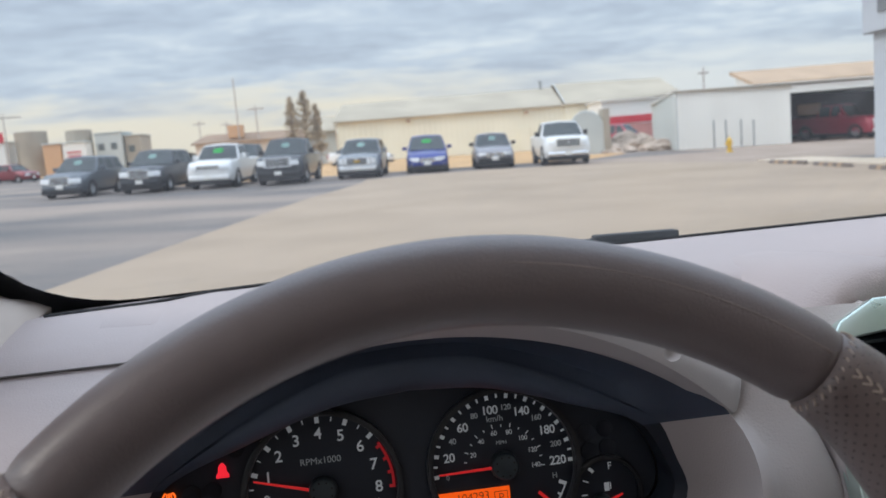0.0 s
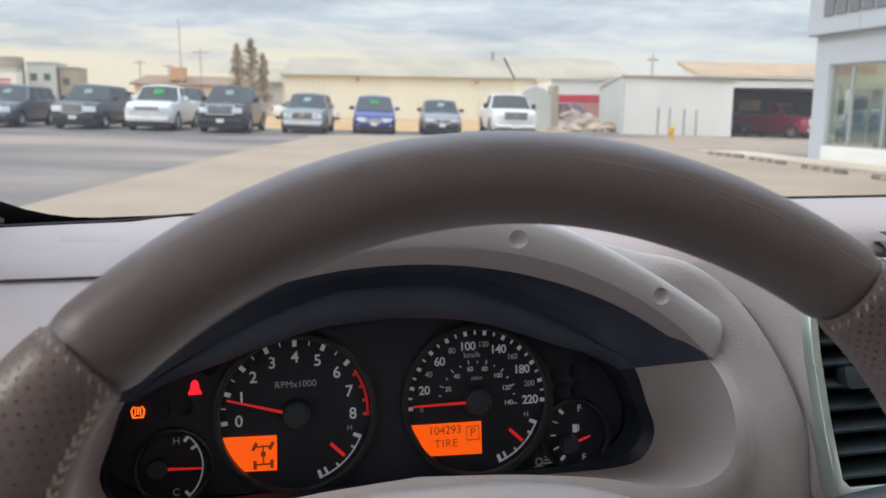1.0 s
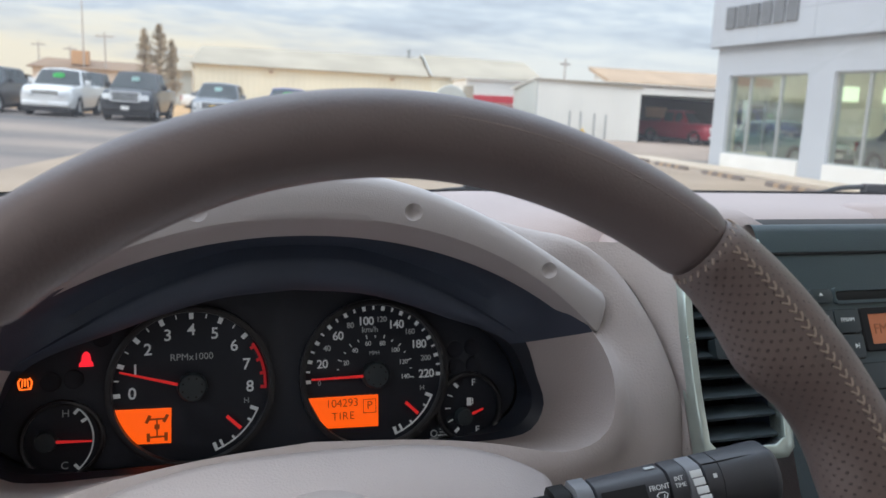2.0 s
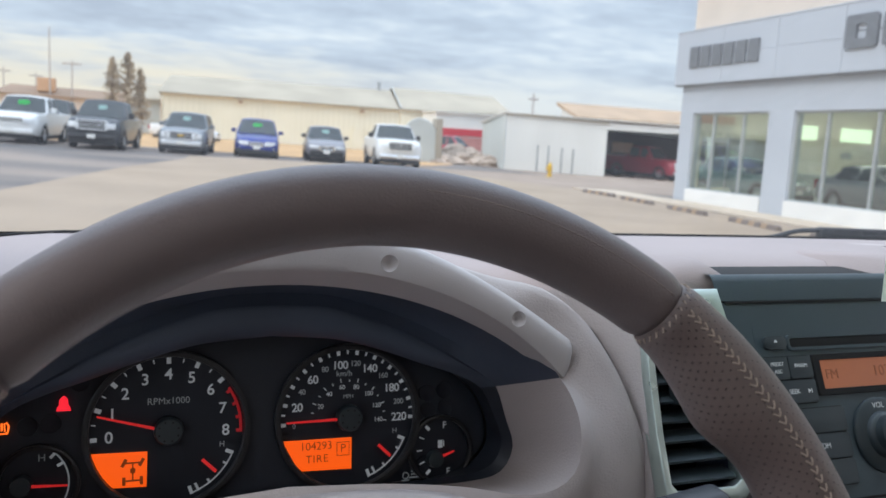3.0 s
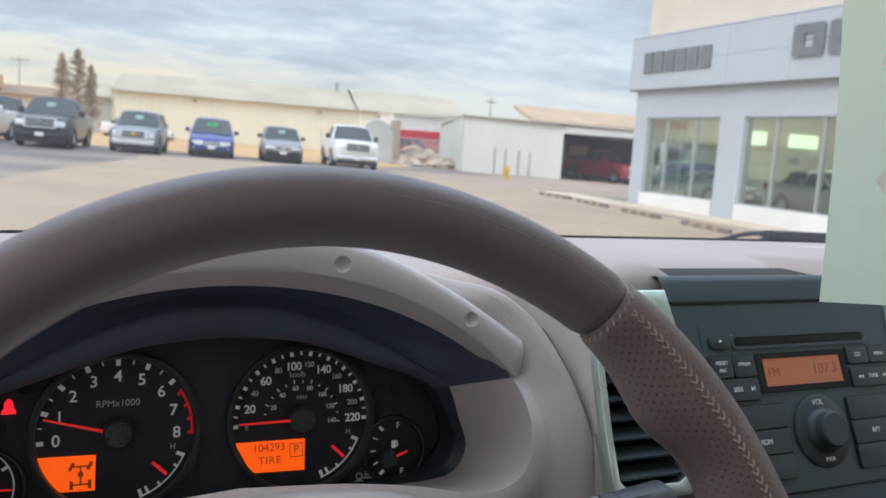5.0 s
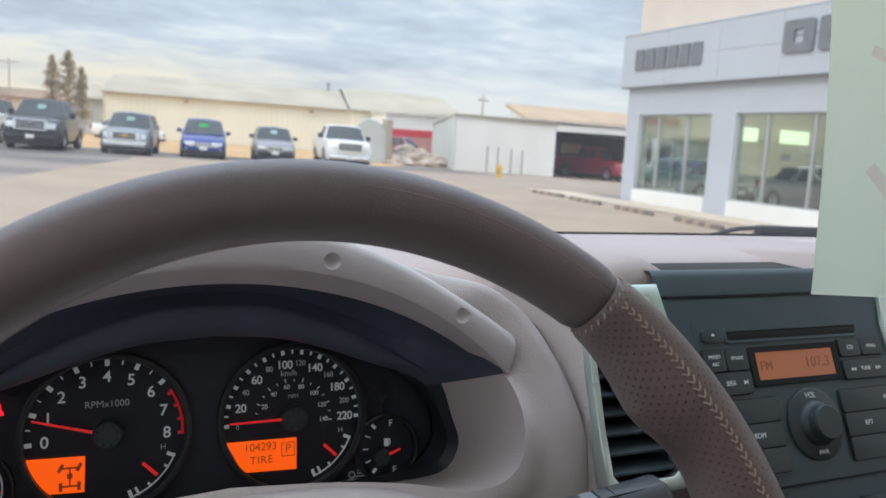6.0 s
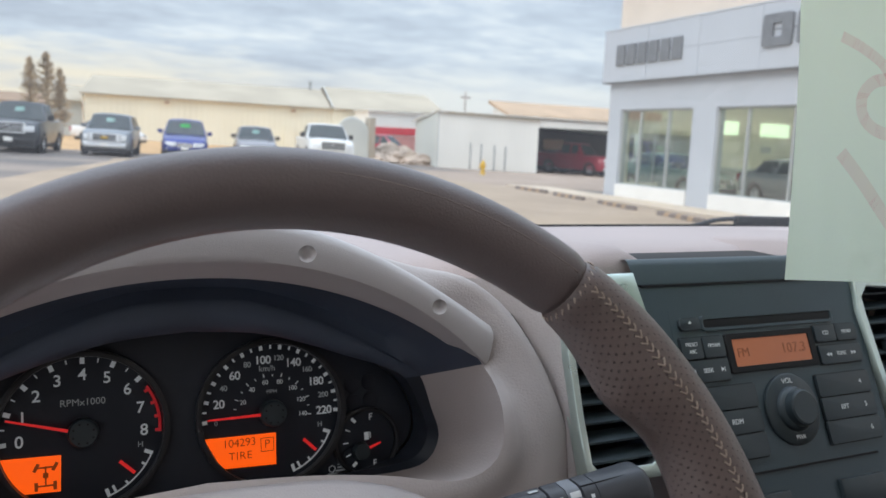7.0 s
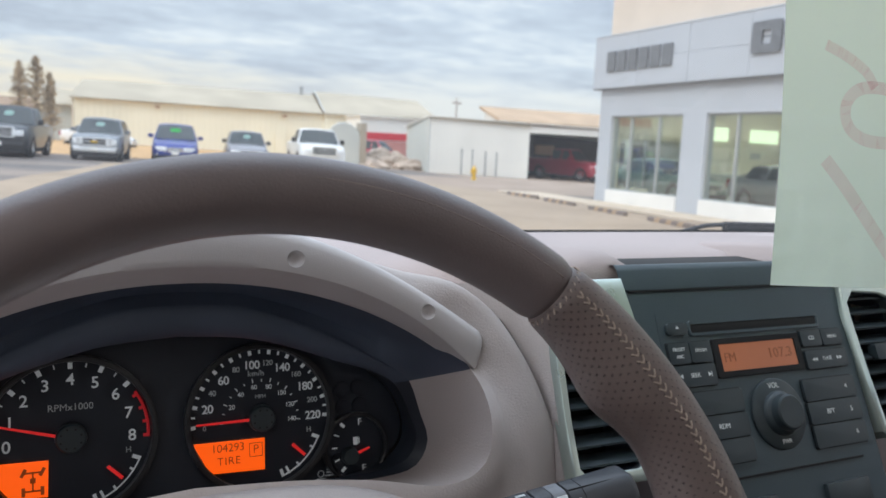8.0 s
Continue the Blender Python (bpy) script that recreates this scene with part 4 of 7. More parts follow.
def steering_wheel():
    w = thing("steering_wheel", WF @ Vector((0, 0, 0)), "taupe leather steering wheel with perforated stitched grips", "steering wheel")
    SR, SL = 41.0, 43.3

    def dip(a):
        return min(1.0, 0.90 + 0.10 * min(1, abs(abs(a) - (SR if a > 0 else SL)) / 1.4))

    def outward(a):
        return float(np.interp(a, (-80, -60, -48, -42, -20, 0, 20, 41, 48, 80), (0.0150, 0.0145, 0.0130, 0.0123, 0.0131, 0.0138, 0.0140, 0.0147, 0.0157, 0.0165)))

    def inward(a):
        """Half thickness towards the hub, with a thumb swell on each grip."""
        if -44 <= a <= 42:
            return float(np.interp(a, (-44, -25, 0, 20, 42), (0.0160, 0.0162, 0.0153, 0.0149, 0.0140)))
        b = abs(a)
        k = spline([(41, 0.0139), (45, 0.0157), (50, 0.0195), (54.5, 0.0229), (58, 0.0223), (62, 0.0185), (66, 0.0165), (70, 0.0173), (75, 0.0195), (82, 0.0198), (112, 0.0165)], 80)
        return float(np.interp(b, k[:, 0], k[:, 1]))

    part("rim_top", rim_sweep(-SL, SR, lambda a: (outward(a) * dip(a), inward(a) * dip(a)), lambda a: (RT + 0.0006) * dip(a), 96), M_LEATHER, w, "smooth taupe leather rim", angle=70)
    for s in (-1, 1):
        SA = SR if s > 0 else SL
        lo, hi = sorted((s * SA, s * 112))
        part("grip", rim_sweep(lo, hi, lambda a: (outward(a) * dip(a) * 1.01, inward(a) * dip(a) * 1.01), lambda a: (RT + 0.0008) * dip(a) + 0.00045, 110), M_PERF, w, "perforated taupe leather grip", angle=70)
        # baseball stitching along the front of the grip
        st = []
        for k in range(58):
            a = SA + 1.6 + k * 1.17
            th = radians(96 if s > 0 else 150)
            for d in (-1, 1):
                q = []
                for u in (0.0, 0.5, 1.0):
                    aa = radians(s * (a + u * 0.80))
                    t = th + d * 0.085 * (1 - u) + 0.02
                    ro = (outward(s * a) if math.cos(t) > 0 else inward(s * a)) * 1.01 * dip(s * a) + 0.0005 + 0.0004 * (u == 0.5)
                    ax = (RT + 0.0008) * dip(s * a) + 0.00045 + 0.0005 + 0.0004 * (u == 0.5)
                    q.append(WF @ (Vector((math.sin(aa), math.cos(aa), 0)) * (RC + ro * math.cos(t)) + Vector((0, 0, ax * math.sin(t)))))
                st.append(tube(q, 0.00038, 5))
        part("stitching", join(*st), M_STITCH, w, "pale thread stitching")
        # stitched edge across the rim at the join
        st = []
        for k in range(26):
            t0 = 2 * math.pi * k / 26
            q = []
            for u in (0, 1):
                aa = radians(s * (SA + 0.5 + 0.55 * u))
                t = t0 + 0.10 * u
                rr = (outward(s * (SA + 1)) if math.cos(t) > 0 else inward(s * (SA + 1))) * (0.955 + 0.02 * u) + 0.0004
                ra = RT * (0.975 + 0.02 * u) + 0.0004
                q.append(WF @ (Vector((math.sin(aa), math.cos(aa), 0)) * (RC + rr * math.cos(t)) + Vector((0, 0, ra * math.sin(t)))))
            st.append(tube(q, 0.0004, 5))
        part("stitching", join(*st), M_STITCH, w, "pale thread stitching at the join")
    # raised seam along the smooth leather; lighter colour paints its highlight
    part("crease", tube([WF @ (Vector((math.sin(radians(a)), math.cos(radians(a)), 0)) * (RC + 0.0138 * math.cos(radians(88))) + Vector((0, 0, (RT + 0.0003) * math.sin(radians(88))))) for a in np.linspace(6, 40.0, 50)], 0.0004, 6), M_CREASE, w, "raised crease with its highlight painted in")
    part("rim_bottom", rim_sweep(112, 248, lambda a: (RT, RT), lambda a: RT, 90), M_LEATHER, w)
    hub = lathe([(0, 0.0), (0.045, -0.002), (0.062, -0.012), (0.066, -0.05), (0, -0.05)], 40, WF @ Matrix.Translation((0, -0.02, -0.01)) @ Matrix.Diagonal((1.1, 0.75, 1, 1)))
    part("horn_pad", hub, M_DASH2, w)
    for a in (100, -100, 150, -150):
        e = Vector((math.sin(radians(a)), math.cos(radians(a)), 0))
        path = [WF @ (e * r + Vector((0, -0.02 * (1 - r / RC), -0.03 * (1 - r / RC)))) for r in np.linspace(0.03, RC - 0.005, 8)]
        part("spoke", tube(path, [0.016, 0.015, 0.014, 0.013, 0.013, 0.013, 0.014, 0.016], 12), M_DASH2, w)
    return w


steering_wheel()


# ---- steering column and wiper stalk ----
def column():
    ax = WF.to_3x3() @ Vector((0, 0, -1))
    c0 = WF @ Vector((0, 0, -0.05))
    rings = []
    for s, r in ((0.0, 0.03), (0.004, 0.042), (0.05, 0.05), (0.14, 0.055), (0.25, 0.055)):
        c = c0 + ax * s
        u, v = Vector((1, 0, 0)), ax.cross(Vector((1, 0, 0)))
        rings.append([c + (u * math.cos(t) + v * math.sin(t)) * r for t in np.linspace(0, 2 * math.pi, 32, endpoint=False)])
    solo("steering_column", loft(rings, caps=True), M_DASH2, "taupe plastic shroud round the steering column", "steering column")


def stalk():
    a, b = Vector((0.150, 0.318, 1.2280)), Vector((0.2705, 0.316, 1.2390))
    d = (b - a).normalized()
    fwd = (Vector((0, -1, 0)) - d * Vector((0, -1, 0)).dot(d)).normalized()
    up = fwd.cross(d) if fwd.cross(d).z > 0 else d.cross(fwd)
    s = thing("wiper_stalk", a, "black wiper control stalk with white print", "control stalk")
    # flat-topped section: (towards the driver, up)
    sec = [(-0.0105, -0.0008), (-0.0095, 0.0), (0.0012, 0.0), (0.0030, -0.0007), (0.0062, -0.0030), (0.0095, -0.0078), (0.0115, -0.0145), (0.0115, -0.0215), (0.0085, -0.0280), (0.0, -0.0305), (-0.0085, -0.0285), (-0.0130, -0.0220), (-0.0135, -0.0060)]

    def at(along, u, v):
        return a + d * along + fwd * u + up * v

    def sleeve(stops):
        """Loft of the section along the stalk: (along, size, drop of the top)."""
        rings = []
        for q, k, dv in stops:
            rings.append([at(q, u * k, v * k - dv) for u, v in sec])
        return loft(rings, caps=True)
    part("collar", sleeve([(-0.030, 0.55, 0.004), (-0.010, 0.55, 0.004), (-0.0095, 0.80, 0.001), (-0.001, 0.80, 0.001), (0.0, 0.70, 0.002)]), M_GAP, s, "dark boot at the column")
    part("base_ring", sleeve([(0.001, 0.78, 0.002), (0.002, 0.84, 0.0), (0.0105, 0.84, 0.0), (0.0115, 0.78, 0.002)]), M_STALK2, s, "grey base ring")
    part("arm", sleeve([(0.0120, 0.74, 0.0022), (0.0128, 0.80, 0.0010), (0.0525, 0.86, 0.0), (0.0530, 0.80, 0.0015)]), M_STALK, s)
    part("sleeve", sleeve([(0.0538, 0.82, 0.0012), (0.0543, 0.88, 0.0), (0.0640, 0.91, 0.0), (0.0645, 0.86, 0.0015)]), M_STALK, s)
    part("ring_switch", sleeve([(0.0646, 0.88, 0.0008), (0.0650, 0.91, 0.0), (0.0735, 0.93, 0.0), (0.0738, 0.88, 0.0012)]), M_STALK2, s, "grey setting ring")
    part("knob", sleeve([(0.0746, 0.90, 0.0015), (0.0752, 0.96, 0.0), (0.0840, 0.99, 0.0), (0.0842, 0.97, 0.0006), (0.0846, 0.97, 0.0006), (0.0848, 0.99, 0.0), (0.1160, 1.07, -0.0010), (0.1195, 1.02, 0.0006), (0.1210, 0.90, 0.0035)]), M_STALK, s, "rounded black end knob")
    # joint line between top facet and front of the knob
    part("joint", tube([at(q, 0.0022 * (0.99 + 0.1 * (q - 0.0752) / 0.045), -0.0002) for q in np.linspace(0.0752, 0.1165, 12)], 0.00045, 6), M_GAP, s)
    # print on the front, between two points of the section
    def face(k):
        p, q = Vector((0.0062 * k, -0.0030 * k)), Vector((0.0095 * k, -0.0078 * k))
        y = (fwd * (p.x - q.x) + up * (p.y - q.y)).normalized()
        z = d.cross(y)
        return Matrix((d, y, z)).transposed().to_4x4(), (p + q) / 2

    def put(bm, along, dv, k, m=None):
        R, c = face(k)
        return Matrix.Translation(at(along, c.x, c.y)) @ R @ Matrix.Translation((0, dv, 0.0004))
    for text, size, along, dv in (("MIST", 0.0034, 0.0310, -0.0010), ("FRONT", 0.0038, 0.0470, -0.0006), ("INT", 0.0034, 0.0590, 0.0018), ("TIME", 0.0032, 0.0592, -0.0016)):
        part("print", letters(text, size, put(None, along, dv, 0.87), 0.0001, squeeze=0.95), M_PRINT, s)
    R, c = face(0.86)
    win = box(-0.0125, 0.0125, -0.0125, 0.0022, -0.0004, 0.0002, 0.0002)
    bmesh.ops.transform(win, matrix=put(None, 0.0270, 0.0, 0.85), verts=win.verts)
    part("window", win, M_GAP, s, "dark setting window")
    t = [tube([(-0.0032, 0.0014, 0), (-0.0016, 0.0026, 0), (0.0016, 0.0026, 0), (0.0032, 0.0014, 0)], 0.00028, 5), tube([(-0.0032, 0.0014, 0), (-0.0012, -0.0016, 0), (0.0012, -0.0016, 0), (0.0032, 0.0014, 0)], 0.00028, 5), tube([(0, -0.0024, 0), (0.0012, 0.0016, 0)], 0.00028, 5)]
    t = join(*t)
    bmesh.ops.transform(t, matrix=put(None, 0.0475, -0.0058, 0.87), verts=t.verts)
    part("print", t, M_PRINT, s)
    mark = box(-0.0011, 0.0011, -0.0011, 0.0011, -0.0002, 0.0002)
    bmesh.ops.transform(mark, matrix=put(None, 0.0800, 0.0006, 0.99), verts=mark.verts)
    part("print", mark, M_PRINT, s)
    spray = box(-0.0030, 0.0030, -0.0012, 0.0012, 0, 0.0002)
    bmesh.ops.transform(spray, matrix=Matrix.Translation(at(0.0475, -0.0040, 0.0002)) @ Matrix((d, -fwd, up)).transposed().to_4x4(), verts=spray.verts)
    part("print", spray, M_PRINT_DIM, s)
    # pale blocks on the setting ring
    for i, dv in enumerate((0.0030, -0.0012, -0.0056, -0.0100)):
        blk = box(-0.0034, 0.0034, -0.0018, 0.0018, -0.0003, 0.0003, 0.0002)
        bmesh.ops.transform(blk, matrix=put(None, 0.0695 + 0.0006 * i, dv, 0.93), verts=blk.verts)
        part("print", blk, M_PRINT, s, "pale setting mark")


column()
stalk()


# ---- centre stack ----
SF = plane_frame((0.48, 0.42, 1.276), 25)


def sf(x=0, y=0, z=0):
    return SF @ Matrix.Translation((x, y, z))


def sbox(x0, x1, y0, y1, z0, z1, bevel=0.0012):
    return box(x0, x1, y0, y1, z0, z1, bevel, 2, SF)


def rounded(x0, x1, y0, y1, r, n=5):
    pts = []
    for cx, cy, a in ((x1 - r, y1 - r, 0), (x0 + r, y1 - r, 90), (x0 + r, y0 + r, 180), (x1 - r, y0 + r, 270)):
        pts += [(cx + r * math.cos(radians(a + 90 * k / n)), cy + r * math.sin(radians(a + 90 * k / n))) for k in range(n + 1)]
    return pts


def frame_bm(outer, inner, z0, z1, m):
    """Flat frame between two outlines of equal count, rounded a little."""
    def r(p, z, k=0.0):
        c = np.mean(np.array(p), axis=0)
        return [(x + (c[0] - x) * k, y + (c[1] - y) * k, z) for x, y in p]
    bm = loft([r(outer, z0), r(outer, z1 - 0.001), r(outer, z1, 0.02), r(inner, z1, -0.02), r(inner, z1 - 0.001), r(inner, z0)], closed_v=True)
    bmesh.ops.transform(bm, matrix=m, verts=bm.verts)
    return bm


def centre_stack():
    c = thing("centre_stack", (0.474, 0.45, 0.95), "dark green-grey plastic centre stack panel", "console")
    # head of the panel rolls back over the top
    prof = [(-0.30, -0.010), (-0.16, 0.0), (0.0497, 0.0), (0.0500, -0.0015), (0.0512, 0.0), (0.066, 0.0004), (0.0708, -0.0006), (0.0724, -0.0022), (0.0765, -0.0180), (0.0764, -0.0215), (0.0735, -0.026), (0.062, -0.04)]
    rings = []

    def edge(y):
        return -0.0063 - float(np.interp(y, (-0.30, -0.083, -0.03, 0.02, 0.062, 0.08), (0.126, 0.1235, 0.118, 0.114, 0.1205, 0.122)))
    for u in np.linspace(0, 1, 12):
        rings.append([SF @ Vector((edge(y) + u * (0.110 - edge(y)), y, z)) for y, z in prof])
    part("panel", loft(rings, closed_u=False), M_STACK, c, angle=35)
    part("lid_gap", sbox(-0.120, 0.108, 0.0488, 0.0506, -0.004, 0.0012, 0.0003), M_GAP, c)
    part("tray_line", sbox(-0.075, 0.088, -0.1003, -0.0985, -0.004, 0.0015, 0.0004), M_GAP, c)
    for x0 in (-0.07, 0.035):
        part("climate_button", sbox(x0, x0 + 0.05, -0.135, -0.115, -0.004, 0.004, 0.002), M_BTN, c, "black climate button")
    return c


RF = SF @ Matrix.Translation((0, 0, -0.0030))


def rf(x=0, y=0, z=0):
    return RF @ Matrix.Translation((x, y, z))


def rbox(x0, x1, y0, y1, z0, z1, bevel=0.0012):
    return box(x0, x1, y0, y1, z0, z1, bevel, 2, RF)


def radio():
    r = thing("car_radio", RF @ Vector((0, -0.04, 0)), "dark car radio with lit orange display", "radio")
    part("fascia", prism(rounded(-0.099, 0.1035, -0.090, 0.0335, 0.004), -0.003, 0.0032, 0.0, RF), M_STACK, r, smooth=False)
    part("disc_slot", rbox(-0.067, 0.0745, 0.0140, 0.0212, 0.0015, 0.0040, 0.0008), M_GAP, r, "black disc slot")
    part("slot_lip", frame_bm(rounded(-0.0700, 0.0775, 0.0115, 0.0238, 0.003), rounded(-0.0665, 0.0740, 0.0142, 0.0210, 0.002), 0.002, 0.0046, RF), M_STACK, r)
    e = part("eject_button", prism(rounded(-0.0925, -0.0715, 0.0130, 0.0228, 0.0035), 0.002, 0.0058, 0.0012, RF), M_BTN, r)
    part("print", prism([(-0.0018, 0), (0.0018, 0), (0, 0.0022)], 0, 0.0002, m=rf(-0.082, 0.0180, 0.0059)), M_PRINT, e)
    part("disc_sign", prism(rounded(0.0840, 0.0925, 0.0130, 0.0195, 0.0008), 0.0028, 0.0031, m=RF), M_PRINT_DIM, r)
    lcd = part("display", prism(rounded(-0.0425, 0.0405, -0.0185, 0.0032, 0.001), 0.001, 0.0044, m=RF), M_LCD2, r, "orange lit radio display")
    part("display_frame", frame_bm(rounded(-0.0500, 0.0480, -0.0235, 0.0080, 0.002), rounded(-0.0425, 0.0405, -0.0185, 0.0032, 0.001), 0.002, 0.0052, RF), M_GAP, r)
    part("figure", letters("FM", 0.0105, rf(-0.0330, -0.0080, 0.0045), align="CENTER"), M_LCDFAINT, lcd)
    part("figure", letters("107.3", 0.0120, rf(0.0225, -0.0075, 0.0045), align="CENTER", squeeze=1.05), M_LCDFAINT, lcd)

    def button(x0, x1, y0, y1, label=(), size=0.0052, z=0.0058):
        b = part("button", prism(rounded(x0, x1, y0, y1, 0.0014), 0.002, z, 0.0011, RF), M_BTN, r)
        part("button_gap", prism(rounded(x0 - 0.0007, x1 + 0.0007, y0 - 0.0009, y1 + 0.0006, 0.0016), 0.002, 0.0034, 0.0, RF), M_GAP, b, smooth=False)
        for text, dx, dy in label:
            part("print", letters(text, size, rf((x0 + x1) / 2 + dx, (y0 + y1) / 2 + dy, z + 0.0001), 0.0001, squeeze=0.95), M_PRINT, b)
        return b
    button(-0.0950, -0.0745, -0.0095, 0.0072, [("PRESET", 0, 0.0028), ("ABC", 0, -0.0028)], 0.0040)
    button(-0.0735, -0.0520, -0.0095, 0.0072, [("FM/AM", 0, 0.001)], 0.0042)
    b = button(-0.0950, -0.0520, -0.0275, -0.0108, [("SEEK", 0, 0)], 0.0050)
    for s in (-1, 1):
        part("print", join(prism([(s * 0.0018, 0), (-s * 0.0012, 0.0018), (-s * 0.0012, -0.0018)], 0, 0.0002, m=rf(-0.0735 + s * 0.0140, -0.0190, 0.0059)), prism([(s * 0.0020, -0.0018), (s * 0.0026, -0.0018), (s * 0.0026, 0.0018), (s * 0.0020, 0.0018)], 0, 0.0002, m=rf(-0.0735 + s * 0.0140, -0.0190, 0.0059))), M_PRINT, b)
    button(0.0495, 0.0735, -0.0050, 0.0090, [("CD", 0, 0)], 0.0050)
    button(0.0745, 0.0990, -0.0050, 0.0090, [("MENU", 0, 0)], 0.0042)
    b = button(0.0495, 0.0990, -0.0240, -0.0085, [("TUNE", 0, 0)], 0.0046)
    for s in (-1, 1):
        part("print", join(*[prism([(s * 0.0018 + k, 0), (-s * 0.0012 + k, 0.0016), (-s * 0.0012 + k, -0.0016)], 0, 0.0002, m=rf(0.0743 + s * 0.0145, -0.0163, 0.0059)) for k in (-0.0016, 0.0016)]), M_PRINT, b)
    for k, (num, left, extra) in enumerate((("1", "1", ""), ("2", "2", "RDM"), ("3", "3", ""))):
        y1 = -0.0320 - k * 0.0190
        button(-0.0900, -0.0305, y1 - 0.0180, y1, ([(extra, 0.004, 0)] if extra else []) + [(num, -0.022, 0)], 0.0056)
        button(0.0375, 0.0990, y1 - 0.0180, y1, [(str(4 + k), 0.019, 0)] + ([("RPT", -0.006, 0)] if k == 1 else []), 0.0056)
    # volume dial
    dx, dy = 0.0045, -0.0560
    d = part("volume_plate", lathe([(0, 0.0062), (0.0268, 0.0062), (0.0284, 0.0050), (0.0288, 0.001)], 56, rf(dx, dy)), M_BTN, r)
    part("print", letters("VOL", 0.0062, rf(dx - 0.001, dy + 0.0222, 0.0064), 0.0001), M_PRINT, d)
    part("print", letters("PWR", 0.0048, rf(dx, dy - 0.0222, 0.0064), 0.0001), M_PRINT, d)
    part("volume_knob", lathe([(0, 0.0180), (0.0125, 0.0180), (0.0139, 0.0168), (0.0146, 0.0110), (0.0168, 0.0095), (0.0176, 0.0082), (0.0180, 0.0060)], 56, rf(dx, dy)), M_BTN, r, "round black volume knob")
    return r


def air_vent(s):
    """Silver framed air vent; s = -1 on the driver's side of the radio, 1 on the other."""
    def X(a):
        return -0.0065 + s * a
    v = thing("air_vent", sf(X(0.16), -0.02) @ Vector((0, 0, 0)), "black slatted air vent in a satin silver frame", "air vent", "centre air vents")
    outer = [(X(a), y) for a, y in ((0.1205, 0.0600), (0.150, 0.0600), (0.176, 0.0480), (0.1885, 0.034), (0.1925, 0.000), (0.1940, -0.04), (0.1940, -0.082), (0.190, -0.0885), (0.130, -0.0890), (0.1235, -0.083), (0.118, -0.03), (0.114, 0.02))]
    inner = [(X(a), y) for a, y in ((0.1225, 0.0300), (0.133, 0.0400), (0.168, 0.0370), (0.1825, 0.031), (0.1860, 0.000), (0.1880, -0.04), (0.1880, -0.074), (0.184, -0.079), (0.138, -0.0800), (0.1305, -0.076), (0.1255, -0.03), (0.1225, 0.015))]
    part("frame", frame_bm(outer, inner, -0.009, 0.0045, SF), M_SILVER, v, "satin silver frame")
    part("collar", loft([[SF @ Vector((x, y, z)) for x, y in outer] for z in (-0.055, -0.0085)]), M_DASH2, v, "taupe collar behind the frame")
    part("duct", prism([(x, y) for x, y in inner], -0.060, -0.045, m=SF), M_GAP, v)
    part("sleeve", loft([[SF @ Vector((x, y, z)) for x, y in inner] for z in (-0.05, 0.002)]), M_BLACK, v)
    for k in range(9):
        y = -0.070 + k * 0.0135
        x0, x1 = sorted((X(0.124), X(0.187)))
        blade = box(x0, x1, -0.008, 0.008, -0.0012, 0.0012, 0.0008)
        bmesh.ops.transform(blade, matrix=sf(0, y, -0.009) @ Matrix.Rotation(radians(122), 4, "X"), verts=blade.verts)
        part("slat", blade, M_BTN, v)
    part("slide_tab", prism(rounded(X(0.158) - 0.013, X(0.158) + 0.013, -0.022, -0.008, 0.002), -0.006, 0.003, 0.001, SF), M_BTN, v)
    return v


centre_stack()
radio()
air_vent(-1)
air_vent(1)


